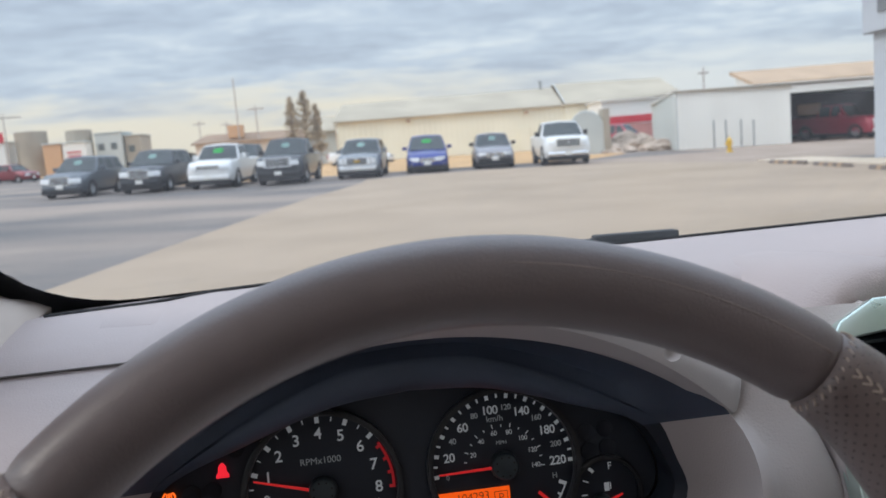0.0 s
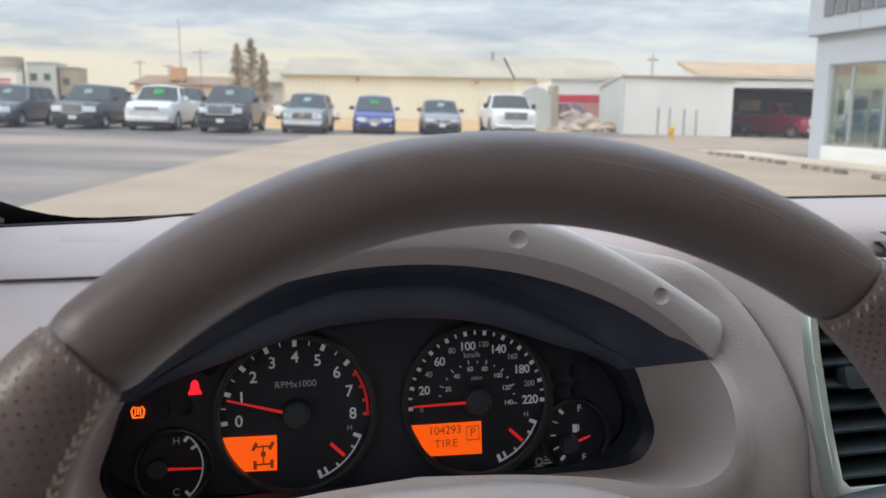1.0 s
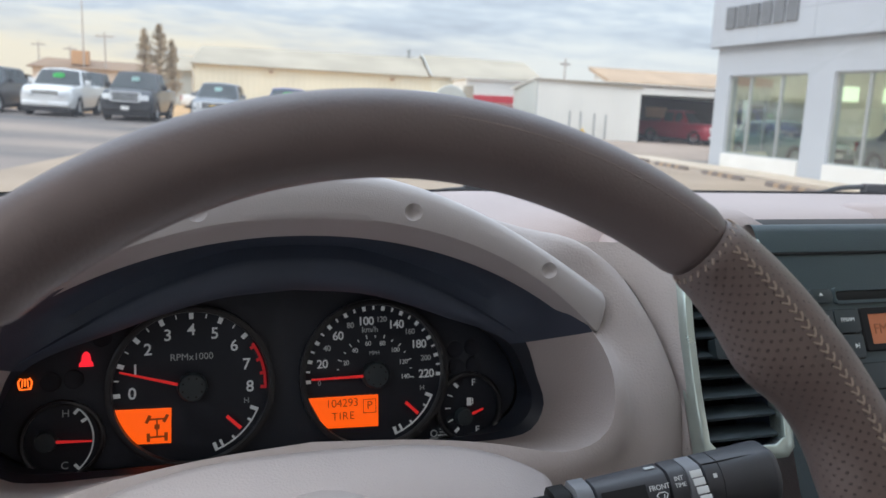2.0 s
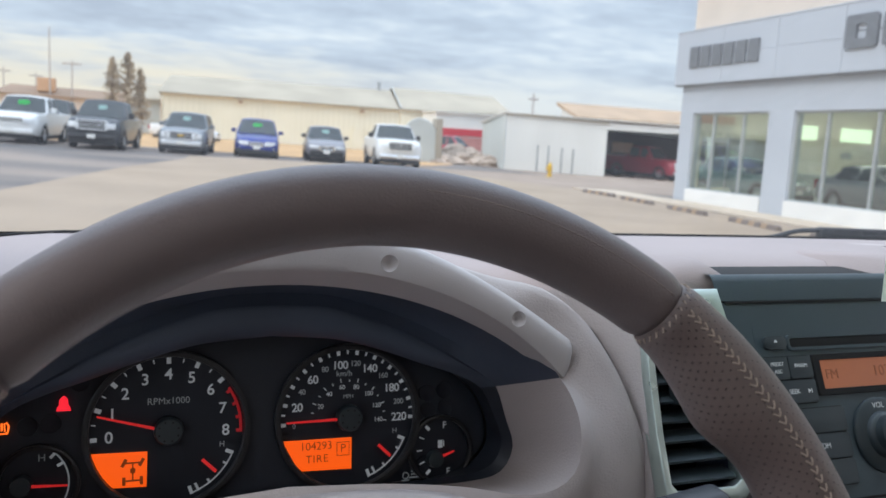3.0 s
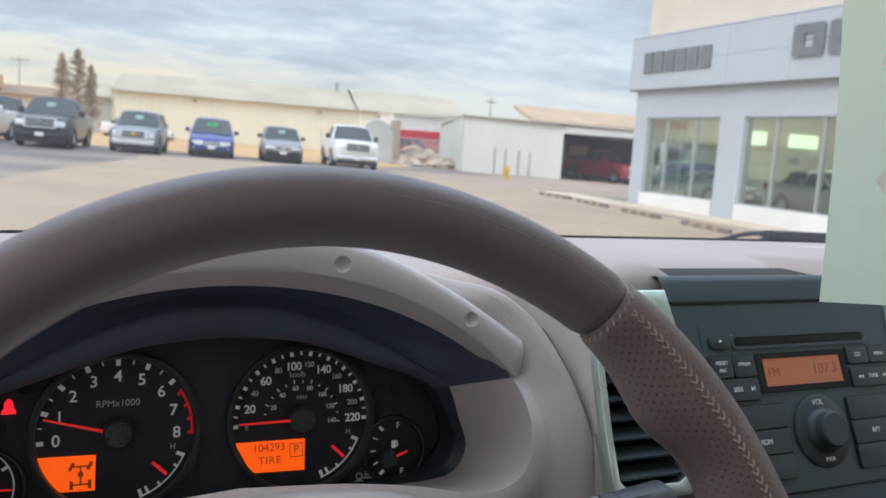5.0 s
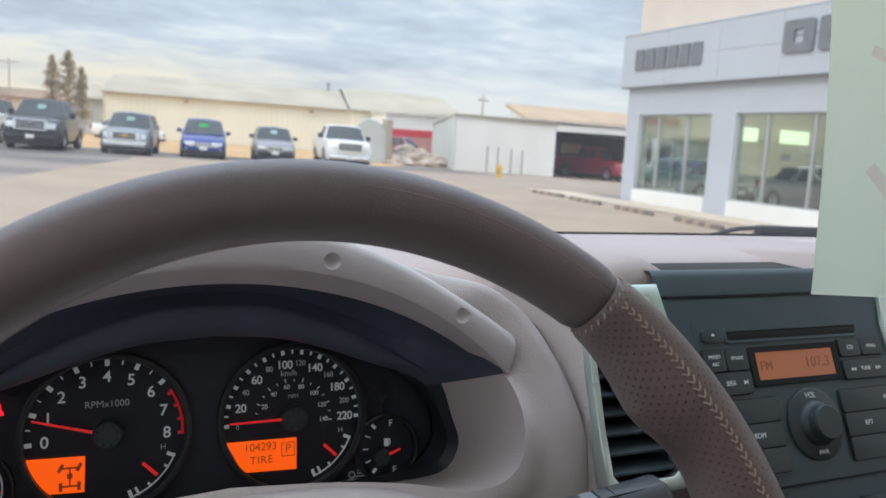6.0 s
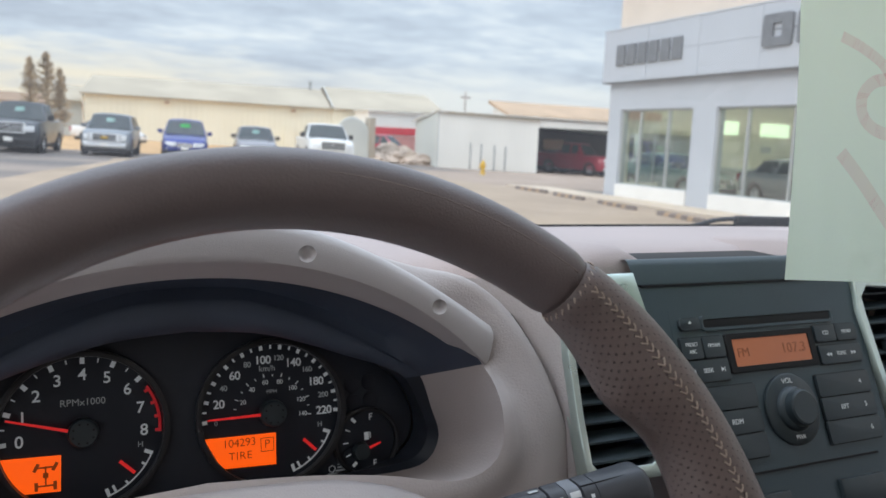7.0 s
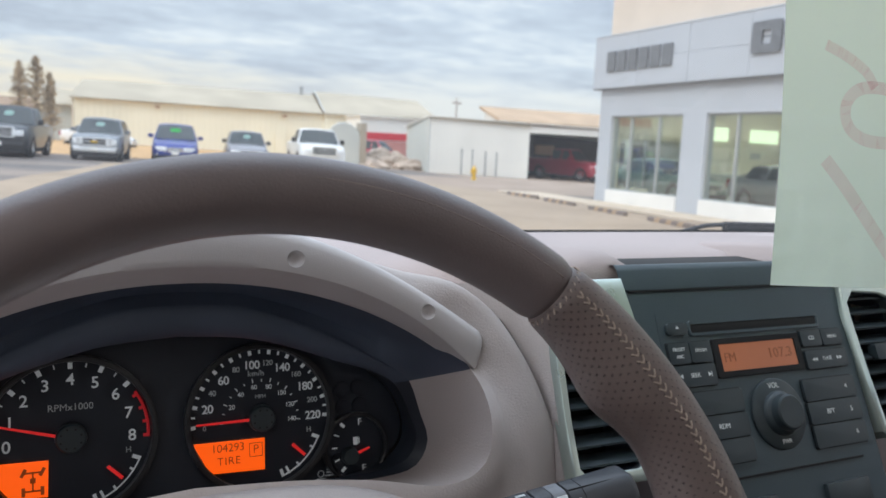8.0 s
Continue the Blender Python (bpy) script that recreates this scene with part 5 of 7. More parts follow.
def vent_shroud():
    """Taupe moulding between the binnacle and the vent, and its twin on the passenger's side."""
    t = thing("dash_moulding", (0.29, 0.5, 1.08), "taupe moulding beside the centre air vents", "dashboard trim")
    # driver's side: ruled strip from the edge of the pod to the edge of the vent frame
    pod = [(WX + dx * 1.010, y + 0.012, z) for dx, y, z in spline(POD, 80) if dx > 0.16 and z > 1.085]
    vent = [sf(-0.0065 - q, y, -0.004) @ Vector((0, 0, 0)) for q, y in ((0.150, 0.0600), (0.176, 0.0480), (0.1885, 0.034), (0.1925, 0.000), (0.1940, -0.04), (0.1940, -0.082), (0.190, -0.12), (0.185, -0.21))]
    pz, vz = [p[2] for p in pod][::-1], [v.z for v in vent][::-1]
    rows = []
    for z in np.linspace(1.328, 1.09, 26):
        p = [float(np.interp(z, pz, [q[k] for q in pod][::-1])) for k in (0, 1)]
        v = [float(np.interp(z, vz, [q[k] for q in vent][::-1])) for k in (0, 1)]
        rows.append([(p[0] - 0.004, p[1] + 0.02, z), (p[0], p[1], z), *[(p[0] + (v[0] - p[0]) * u, p[1] + (v[1] - p[1]) * u - 0.002 * math.sin(math.pi * u), z) for u in (0.25, 0.5, 0.75)], (v[0], v[1], z), (v[0] + 0.004, v[1] + 0.02, z)])
    part("cheek", loft(rows, closed_u=False), M_DASH2, t, angle=60)
    # passenger's side
    z1 = 1.335
    prof = [(0.62, z1 + 0.008), (0.53, z1 + 0.016), (0.485, z1 + 0.014), (0.462, z1 + 0.006), (0.447, z1 - 0.006), (0.437, z1 - 0.022), (0.427, z1 - 0.045), (0.406, z1 - 0.09), (0.383, 1.18), (0.35, 1.08)]
    rows = []
    for u in np.linspace(0, 1, 15):
        e = 0.004 * (1 - math.sin(math.pi * max(u, 0.5)))
        rows.append([(0.6665 + 0.0635 * u, y + e, z - e) for y, z in prof])
    part("cheek", loft(rows, closed_u=False), M_DASH2, t, angle=60)
    prof = [(0.62, 1.336), (0.53, 1.346), (0.478, 1.349), (0.462, 1.345), (0.455, 1.334), (0.462, 1.315)]
    for x0, x1 in ((0.272, 0.3720), (0.586, 0.668)):
        rows = [[(x, y, z - 0.02 * abs(2 * u - (1.55 if x0 < 0.5 else 0.45)) ** 3 - (0.004 * max(0, (u - 0.82) / 0.18) ** 2 if x0 < 0.5 else 0.032 * max(0, (0.18 - u) / 0.18) ** 2)) for y, z in prof] for u, x in ((u, x0 + (x1 - x0) * u) for u in np.linspace(0, 1, 10))]
        part("cap", loft(rows, closed_u=False), M_PAD, t, angle=60)


vent_shroud()


# ---- paper hanging from the mirror ----
def price_sheet():
    p0 = Vector((0.3895, 0.333, 1.345))
    t = thing("price_sheet", p0 + Vector((0.1, 0, 0.05)), "pale green paper sheet with marker showing through, hung by the windshield", "paper sheet")
    rot = Matrix.Translation(p0) @ Matrix.Rotation(radians(-9), 4, "Z") @ Matrix.Rotation(radians(84), 4, "X") @ Matrix.Rotation(radians(-1.5), 4, "Z")
    rows = []
    for v in np.linspace(0, 1, 14):
        rows.append([rot @ Vector((u * 0.216, v * 0.279, 0.004 * math.sin(u * 3.0) * (1 - 0.5 * v) + 0.003 * math.sin(v * 4))) for u in np.linspace(0, 1, 10)])
    bm = loft(rows, closed_u=False)
    bmesh.ops.solidify(bm, geom=list(bm.faces), thickness=0.0004)
    part("sheet", bm, M_PAPER, t)

    def stroke(pts, w):
        q = spline(pts, 26)
        L, R = [], []
        for i in range(len(q)):
            d = q[min(i + 1, len(q) - 1)] - q[max(i - 1, 0)]
            d = d / np.linalg.norm(d)
            nrm = np.array([-d[1], d[0]])
            for side, s in ((L, 1), (R, -1)):
                x, y = q[i] + nrm * s * w / 2
                side.append(rot @ Vector((x, y, 0.0026 + 0.004 * math.sin(x / 0.216 * 3.0) * (1 - 0.5 * y / 0.279) + 0.003 * math.sin(y / 0.279 * 4))))
        b = loft([L, R], closed_u=False)
        bmesh.ops.solidify(b, geom=list(b.faces), thickness=0.0002)
        part("marker_stroke", b, M_INK, t, "faint pink marker stroke")
    stroke([(0.033, 0.085), (0.050, 0.068), (0.068, 0.048), (0.095, 0.018)], 0.0095)
    stroke([(0.090, 0.099), (0.064, 0.100), (0.050, 0.108), (0.047, 0.122), (0.056, 0.133), (0.072, 0.136), (0.090, 0.134)], 0.0085)
    stroke([(0.030, 0.161), (0.046, 0.155), (0.062, 0.146), (0.070, 0.136)], 0.0075)
    # string up to the mirror
    top = rot @ Vector((0.108, 0.277, 0.001))
    part("string", tube([top, top + Vector((0, 0.02, 0.06)), (0.44, 0.36, 1.74)], 0.0008, 6), M_PRINT, t)


price_sheet()


# ---- wipers outside the glass ----
def wiper(pts, blade):
    w = thing("wiper", pts[0], "black windshield wiper parked at the foot of the glass", "wiper", "windshield wipers")
    part("arm", tube(spline(pts, 14), 0.0042, 8), M_TRIM_BLACK, w)
    a, b = Vector(blade[0]), Vector(blade[1])
    bm = box(0, (b - a).length, -0.009, 0.009, -0.008, 0.010, 0.004)
    bmesh.ops.transform(bm, matrix=Matrix.Translation(a) @ (b - a).to_track_quat("X", "Z").to_matrix().to_4x4(), verts=bm.verts)
    part("blade", bm, M_RUBBER, w)


M_TRIM_BLACK = mat("wiper_black", (0.014, 0.014, 0.016), 0.5, grain=0.2, scale=400, var=0.1)
wiper([(0.24, 1.03, 1.288), (0.30, 1.025, 1.298), (0.36, 1.02, 1.304)], ((0.335, 1.02, 1.300), (0.455, 1.02, 1.297)))
wiper([(0.88, 1.03, 1.289), (0.95, 1.028, 1.298), (1.00, 1.025, 1.309), (1.06, 1.02, 1.312)], ((1.04, 1.02, 1.307), (1.18, 1.0, 1.306)))
# ---- outdoors: ground ----
def G(x, y):
    """Height of the gently falling lot."""
    return 0.07 - 0.025 * x + 0.0055 * y


M_ASPHALT = mat("damp_asphalt", (0.215, 0.172, 0.142), 0.86, grain=0.6, scale=90, var=0.5, var_scale=1.0, stretch=(0.10, 0.26, 1.0), rough_span=0.50, spec=0.18, stain=(0.088, 0.082, 0.080))
M_CONC = mat("lot_concrete", (0.368, 0.284, 0.208), 0.85, grain=0.5, scale=60, var=0.10, var_scale=0.35, spec=0.12)
M_WALKC = mat("walk_concrete", (0.58, 0.48, 0.37), 0.85, grain=0.4, scale=60, var=0.08, var_scale=0.8, spec=0.12)
M_HEAP = mat("dirt_rubble", (0.46, 0.37, 0.30), 0.95, grain=1.0, scale=6, var=0.30, var_scale=1.6, spec=0.12)
M_GRAVEL = mat("packed_gravel", (0.34, 0.265, 0.21), 0.9, grain=0.6, scale=40, var=0.15, var_scale=0.4, spec=0.12)
M_DIRT = mat("dry_dirt", (0.52, 0.33, 0.17), 0.95, grain=0.8, scale=12, var=0.22, var_scale=0.5, spec=0.12)
M_CREAM = mat("cream_metal", (0.86, 0.81, 0.64), 0.6, grain=0.2, scale=8, var=0.05, var_scale=0.4)
M_ROOF = mat("pale_metal_roof", (0.44, 0.385, 0.30), 0.8, grain=0.2, scale=8, var=0.10, var_scale=0.3, spec=0.12)
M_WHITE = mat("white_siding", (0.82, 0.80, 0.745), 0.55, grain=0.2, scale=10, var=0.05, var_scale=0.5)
# grey surfaces, and the shaded side of the white shed
M_SHADE = mat("grey_and_shaded_siding", (0.52, 0.545, 0.52), 0.6, grain=0.2, scale=10, var=0.06, var_scale=0.5)
M_TANROOF = mat("tan_roof", (0.47, 0.335, 0.225), 0.7, grain=0.3, scale=10, var=0.10, var_scale=0.5, spec=0.12)
M_FACADE = mat("pale_facade_panel", (0.47, 0.50, 0.545), 0.45, grain=0.05, scale=40, var=0.03, var_scale=0.6)
M_UPPER = mat("cream_stucco", (0.70, 0.60, 0.50), 0.85, grain=0.4, scale=60, var=0.05, var_scale=0.7)
M_KNEE = mat("white_kerb_paint", (0.78, 0.77, 0.74), 0.6, grain=0.2, scale=50, var=0.05, var_scale=1.0)
M_SIGN = mat("dark_sign_metal", (0.20, 0.205, 0.215), 0.35, metal=0.4, var=0.1, var_scale=5)
M_MULL = mat("aluminium_mullion", (0.42, 0.44, 0.44), 0.4, metal=0.4)
M_SHOP = glass_mat("shop_glass", (0.88, 0.93, 0.90), 2.6)
M_DARKIN = mat("dark_interior", (0.055, 0.050, 0.045), 0.8, grain=0.2, scale=10, var=0.2)
M_SHOWIN = mat("showroom_wall", (0.80, 0.77, 0.64), 0.8, var=0.05)
M_SHOWFL = mat("showroom_floor", (0.20, 0.20, 0.19), 0.25, var=0.08)
M_PANELFILL = mat("fill_panel_glow", (0.6, 0.7, 0.5), 0.5, emit=((1.0, 1.0, 0.86), 11.0))
M_WINDOWGLOW = mat("far_window_glow", (0.6, 0.7, 0.5), 0.5, emit=((0.80, 1.0, 0.70), 1.15))
M_REDBAND = mat("red_band", (0.58, 0.03, 0.045), 0.5, var=0.06)
M_DULLRED = mat("faded_red_front", (0.52, 0.23, 0.20), 0.6, var=0.12, var_scale=1.5)
M_ORANGE = mat("orange_panel", (0.60, 0.36, 0.20), 0.6, var=0.06)
M_TAN = mat("tan_bin", (0.38, 0.33, 0.26), 0.7, grain=0.3, scale=6, var=0.10, var_scale=0.4)
M_BROWN = mat("brown_roof", (0.30, 0.20, 0.13), 0.8, grain=0.3, scale=6, var=0.12, var_scale=0.4)
M_YELLOW = mat("hydrant_yellow", (0.68, 0.42, 0.03), 0.5, var=0.08)
M_POLE = mat("weathered_pole", (0.46, 0.41, 0.37), 0.8, grain=0.4, scale=30, var=0.15)
M_STEEL = mat("grey_steel", (0.36, 0.37, 0.37), 0.5, metal=0.5, var=0.1)
M_BLOCKC = mat("parking_block", (0.17, 0.130, 0.105), 0.8, grain=0.5, scale=60, var=0.25, var_scale=3)
M_BLOCKY = mat("parking_block_yellow", (0.36, 0.245, 0.145), 0.8, grain=0.5, scale=60, var=0.2, var_scale=3)
M_BARK = mat("bark", (0.16, 0.115, 0.08), 0.9, grain=0.7, scale=25, var=0.2, var_scale=4)
M_NEEDLES = mat("dry_foliage", (0.42, 0.32, 0.20), 0.8, var=0.45, var_scale=1.2)
M_TYRE = mat("tyre", (0.018, 0.018, 0.019), 0.75, grain=0.3, scale=60, var=0.15)
M_RIM = mat("alloy_rim", (0.48, 0.49, 0.50), 0.3, metal=0.8)
M_BRIGHT = mat("bright_trim", (0.66, 0.67, 0.69), 0.3, metal=0.3)
M_CARGLASS = mat("car_glass", (0.085, 0.103, 0.108), 0.10, spec=0.9)
M_LAMP = mat("headlamp_lens", (0.84, 0.86, 0.88), 0.2, metal=0.0, coat=1.0)
M_TAIL = mat("tail_lamp", (0.35, 0.01, 0.01), 0.2, coat=1.0)
M_UNDER = mat("underbody", (0.01, 0.01, 0.011), 0.8)
M_TRIMB = mat("black_trim", (0.022, 0.022, 0.024), 0.5, var=0.1)
M_GREENP = mat("green_window_sheet", (0.05, 0.58, 0.12), 0.6, var=0.05)
M_CYANP = mat("pale_window_sheet", (0.42, 0.62, 0.58), 0.6, var=0.05)


def flat_patch(name, pts, lift, material, label, category, kind="structure"):
    bm = bmesh.new()
    top = [bm.verts.new((x, y, G(x, y) + lift)) for x, y in pts]
    bm.faces.new(top)
    bot = [bm.verts.new((x, y, G(x, y) - 0.05)) for x, y in pts]
    n = len(pts)
    for i in range(n):
        j = (i + 1) % n
        bm.faces.new((top[i], top[j], bot[j], bot[i]))
    return solo(name, bm, material, label, category, kind=kind, smooth=False)


bm = bmesh.new()
gs = [-1600, -400, -100, -30, 0, 30, 100, 400, 1600]
gv = [[bm.verts.new((x, y, G(x, y))) for x in gs] for y in gs]
for a, b in zip(gv, gv[1:]):
    for i in range(len(gs) - 1):
        bm.faces.new((a[i], a[i + 1], b[i + 1], b[i]))
solo("ground", bm, M_ASPHALT, "dark damp asphalt lot reaching to the horizon", "ground", kind="structure", smooth=False)
flat_patch("pavement", [(-7.0, -12), (14.6, -12), (14.9, 26), (12.5, 33.5), (6.5, 35.2), (1.3, 33.2), (0.98, 30.07), (-0.82, 22.85), (-2.69, 12.83), (-3.27, 9.41)], 0.006, M_CONC, "tan concrete apron in front of the truck", "pavement")
flat_patch("pavement_walk", [(14.9, -12), (17.0, -12), (17.0, 26.5), (15.1, 26.8)], 0.05, M_WALKC, "pale concrete walk along the dealership", "pavement")
flat_patch("ground_gravel", [(12.2, 33.4), (14.9, 26.2), (60, 24), (60, 62), (21, 62), (20.5, 39), (10, 38.5)], 0.004, M_GRAVEL, "packed brown gravel in front of the shed", "ground")
flat_patch("ground_dirt", [(-9, 40.5), (13.5, 40.5), (17.5, 46), (23, 72), (60, 130), (-60, 130), (-12, 66)], 0.010, M_DIRT, "dry tan dirt and grass behind the parked cars", "ground")


# ---- dealership ----
def dealership():
    base = Matrix(((-0.03, 1, 0, 17.1), (-1, -0.03, 0, 23.4), (0, 0, 1, -0.22), (0, 0, 0, 1)))
    d = thing("dealership", (0, 0, 0), "pale grey panelled dealership with large showroom windows", "building")

    def bx(*a, **k):
        b = box(*a, **k)
        return b
    L = 34.0
    bays = [(0.92, 4.58), (5.6, 9.9), (10.9, 15.2), (16.2, 20.5), (21.5, 25.8), (26.8, 31.1)]
    # piers between the windows
    edges = [0.22] + [v for b in bays for v in b] + [L]
    for x0, x1 in zip(edges[0::2], edges[1::2]):
        part("pier", bx(x0, x1, 0, 0.35, -0.6, 3.25, 0.015), M_FACADE, d, smooth=False)
    part("lintel", bx(0.22, L, 0.003, 0.353, 3.0, 3.95), M_FACADE, d, smooth=False)
    # end wall with a low shop window and two small high panels that glow
    y0, y1, z0, z1 = 0.75, 3.7, 0.5, 2.25
    part("end_wall", join(bx(0.223, 0.50, 0.353, y0, -0.6, 4.0), bx(0.223, 0.50, y1, 18, -0.6, 4.0), bx(0.223, 0.50, y0, y1, -0.6, z0), bx(0.223, 0.50, y0, y1, z1, 4.0)), M_SHOWIN, d, "pale end wall with a window", smooth=False)
    w = part("window", bx(0.30, 0.42, y0, y1, z0 - 0.05, z0 + 0.03, 0.01), M_MULL, d, smooth=False)
    for ya, yb in ((y0, 1.95), (2.0, y1)):
        g = part("pane", bx(0.35, 0.37, ya, yb, z0, z1), M_SHOP, w, smooth=False)
        g.visible_shadow = False
    part("mullion", bx(0.31, 0.41, 1.95, 2.0, z0, z1), M_MULL, w, smooth=False)
    # emissive panels stand in for daylight through the far windows
    for ya, yb in ((5.0, 5.65), (6.8, 8.2)):
        part("far_window_glow", bx(0.503, 0.58, ya, yb, 2.38, 2.88, 0.01), M_WINDOWGLOW, d, "glowing pale green panel in place of a far window", smooth=False)
    part("notice", bx(0.503, 0.53, 6.9, 7.4, 1.75, 2.0, 0.005), M_SHADE, d, "small grey notice", smooth=False)
    part("shelf", bx(0.503, 0.95, 4.2, 9.4, 0.10, 1.15, 0.02), M_SHADE, d, "grey sales counter along the wall", smooth=False)
    part("roof", bx(0.2, L, 0.30, 18, 5.0, 5.12), M_SHADE, d, smooth=False)
    for k, (x0, x1) in enumerate(bays):
        w = part("window", bx(x0, x1, 0.10, 0.24, 0.40, 0.50, 0.01), M_MULL, d, "showroom window with aluminium mullions", smooth=False)
        part("knee_wall", bx(x0 - 0.003, x1 + 0.003, -0.05, 0.30, -0.6, 0.46, 0.01), M_KNEE, d, "white painted knee wall", smooth=False)
        wd = x1 - x0
        cuts = (0.27, 0.665) if k == 0 else (0.27, 0.65)
        xs = [0] + [wd * c for c in cuts] + [wd]
        for a, b in zip(xs, xs[1:]):
            g = part("pane", bx(x0 + a + 0.02, x0 + b - 0.02, 0.155, 0.175, 0.47, 3.0), M_SHOP, w, smooth=False)
            g.visible_shadow = False
        for a in xs:
            part("mullion", bx(x0 + a - 0.035, x0 + a + 0.035, 0.11, 0.22, 0.47, 3.0, 0.006), M_MULL, w, smooth=False)
        part("head_rail", bx(x0, x1, 0.11, 0.22, 2.95, 3.01, 0.006), M_MULL, w, smooth=False)
    # fascia of flat panels
    part("fascia_core", bx(0.06, L, -0.23, 0.30, 3.92, 5.66), M_FACADE, d, smooth=False)
    part("fascia_shadow_gap", bx(0.055, L, -0.235, 0.25, 3.90, 3.925), M_SIGN, d, smooth=False)
    n = 14
    for row, (z0, z1) in enumerate(((3.94, 4.80), (4.81, 5.66))):
        for i in range(n):
            a = 0.05 + i * (L - 0.05) / n
            part("panel", bx(a + 0.006, a + (L - 0.05) / n - 0.006, -0.252, -0.231, z0, z1, 0.003), M_FACADE, d, smooth=False)
    part("coping", bx(0.03, L, -0.27, 0.1, 5.66, 5.71, 0.01), M_FACADE, d, smooth=False)
    part("upper_wall", bx(0.12, L, 0.32, 18, 5.13, 9.5), M_UPPER, d, "cream stucco upper storey", smooth=False)
    # sign marks: plain dark blocks
    s = part("sign", bx(0.95, 4.1, -0.26, -0.253, 4.80, 4.84), M_SIGN, d, "row of dark plain sign blocks", smooth=False)
    for i in range(6):
        x = 0.85 + i * 0.575
        part("sign_block", bx(x, x + 0.47, -0.32, -0.253, 4.46, 5.15, 0.03), M_SIGN, s, smooth=False)
    s = part("sign", bx(7.5, 13.1, -0.26, -0.253, 4.92, 4.96), M_SIGN, d, "row of large dark plain sign blocks", smooth=False)
    for i in range(5):
        x = 7.42 + i * 1.16
        fr = frame_bm(rounded(x, x + 1.0, 4.50, 5.34, 0.10), rounded(x + 0.34, x + 0.66, 4.74, 5.10, 0.05), 0.253, 0.33, Matrix.Rotation(radians(90), 4, "X"))
        part("sign_block", fr, M_SIGN, s, smooth=False)
    # showroom inside
    part("showroom_floor", bx(0.51, L, 0.36, 10, -0.1, 0.10), M_SHOWFL, d, smooth=False)
    part("showroom_wall", join(bx(0.51, L, 9.6, 9.9, 0.1, 1.75), bx(0.51, L, 9.6, 9.9, 2.75, 4.9), *[bx(x, x + 1.4, 9.6, 9.9, 1.75, 2.75) for x in np.arange(0.6, L - 1, 3.1)]), M_SHOWIN, d, "pale showroom wall with high windows", smooth=False)
    part("showroom_ceiling", bx(0.51, L, 0.36, 9.6, 3.6, 3.7), M_SHOWIN, d, smooth=False)
    # glowing ceiling panels added as fill to brighten the showroom behind the glass
    for x, y in ((2.4, 2.2), (2.4, 6.0), (5.4, 2.2), (5.4, 6.0), (8.4, 2.2), (8.4, 6.0), (11.4, 2.2), (11.4, 6.0), (14.4, 4.0), (18, 4.0), (22, 4.0), (26, 4.0)):
        part("ceiling_fill_panel", bx(x, x + 1.3, y, y + 0.6, 3.52, 3.598, 0.01), M_PANELFILL, d, "added glowing panel that brightens the showroom", smooth=False)
    d.matrix_basis = base
    return d, base


deal, DEAL = dealership()


def parking_block():
    p = thing("parking_block", (0, 0, 0), "worn dark concrete parking block with faded yellow paint", "parking block", "parking blocks by the dealership")
    rings = []
    for y, k in ((-1.0, 0.8), (-0.97, 1), (0.97, 1), (1.0, 0.8)):
        rings.append([(-0.09 * k, y, 0.0), (-0.085 * k, y, 0.06 * k), (-0.055 * k, y, 0.12 * k), (0.055 * k, y, 0.12 * k), (0.085 * k, y, 0.06 * k), (0.09 * k, y, 0.0)])
    part("block", loft(rings, caps=True), M_BLOCKC, p)
    for y in (-0.62, -0.12, 0.40):
        rings = [[(-0.0905 * 1, y + d, 0.0), (-0.0870, y + d, 0.061), (-0.056, y + d, 0.1215), (0.056, y + d, 0.1215), (0.087, y + d, 0.061), (0.0905, y + d, 0.0)] for d in (0, 0.22)]
        part("paint_mark", loft(rings, closed_u=False), M_BLOCKY, p, "faded yellow paint")
    return p


blk = parking_block()
spots = [(14.47, 23.8, 0), (14.15, 21.0, 0.12), (13.68, 17.9, 0.14), (13.2, 14.75, 0.16), (12.75, 11.7, 0.16), (12.3, 8.6, 0.16)]
for i, (x, y, a) in enumerate(spots):
    m = Matrix.Translation((x, y, G(x, y))) @ Matrix.Rotation(-a, 4, "Z")
    if i == 0:
        blk.matrix_basis = m
    else:
        copy_thing(blk, m)


# ---- sheds and far buildings ----
def wall_strip(p, q, z0, z1a, z1b, thick, rib=0.0, step=0.35):
    """Upright sheet wall from p to q (x, y), ribbed, with a sloping top."""
    P, Q = Vector((*p, 0)), Vector((*q, 0))
    d = Q - P
    n = max(2, int(d.length / step)) if rib else 2
    nrm = Vector((d.y, -d.x, 0)).normalized()
    bm = bmesh.new()
    f, b = [], []
    for i in range(n + 1):
        s = i / n
        for w, off in ((0.0, 0.0), (0.25, rib), (0.5, rib), (0.75, 0.0)) if (rib and i < n) else ((0.0, 0.0),):
            t = s + w / n
            c = P + d * t + nrm * off
            z1 = z1a + (z1b - z1a) * t
            f.append((bm.verts.new((c.x, c.y, z0)), bm.verts.new((c.x, c.y, z1))))
            e = P + d * t - nrm * thick
            b.append((bm.verts.new((e.x, e.y, z0)), bm.verts.new((e.x, e.y, z1))))
    for A in (f, b):
        for i in range(len(A) - 1):
            bm.faces.new((A[i][0], A[i + 1][0], A[i + 1][1], A[i][1]))
    for i in range(len(f) - 1):
        bm.faces.new((f[i][1], f[i + 1][1], b[i + 1][1], b[i][1]))
    bm.faces.new((f[0][0], f[0][1], b[0][1], b[0][0]))
    bm.faces.new((f[-1][0], b[-1][0], b[-1][1], f[-1][1]))
    return bm


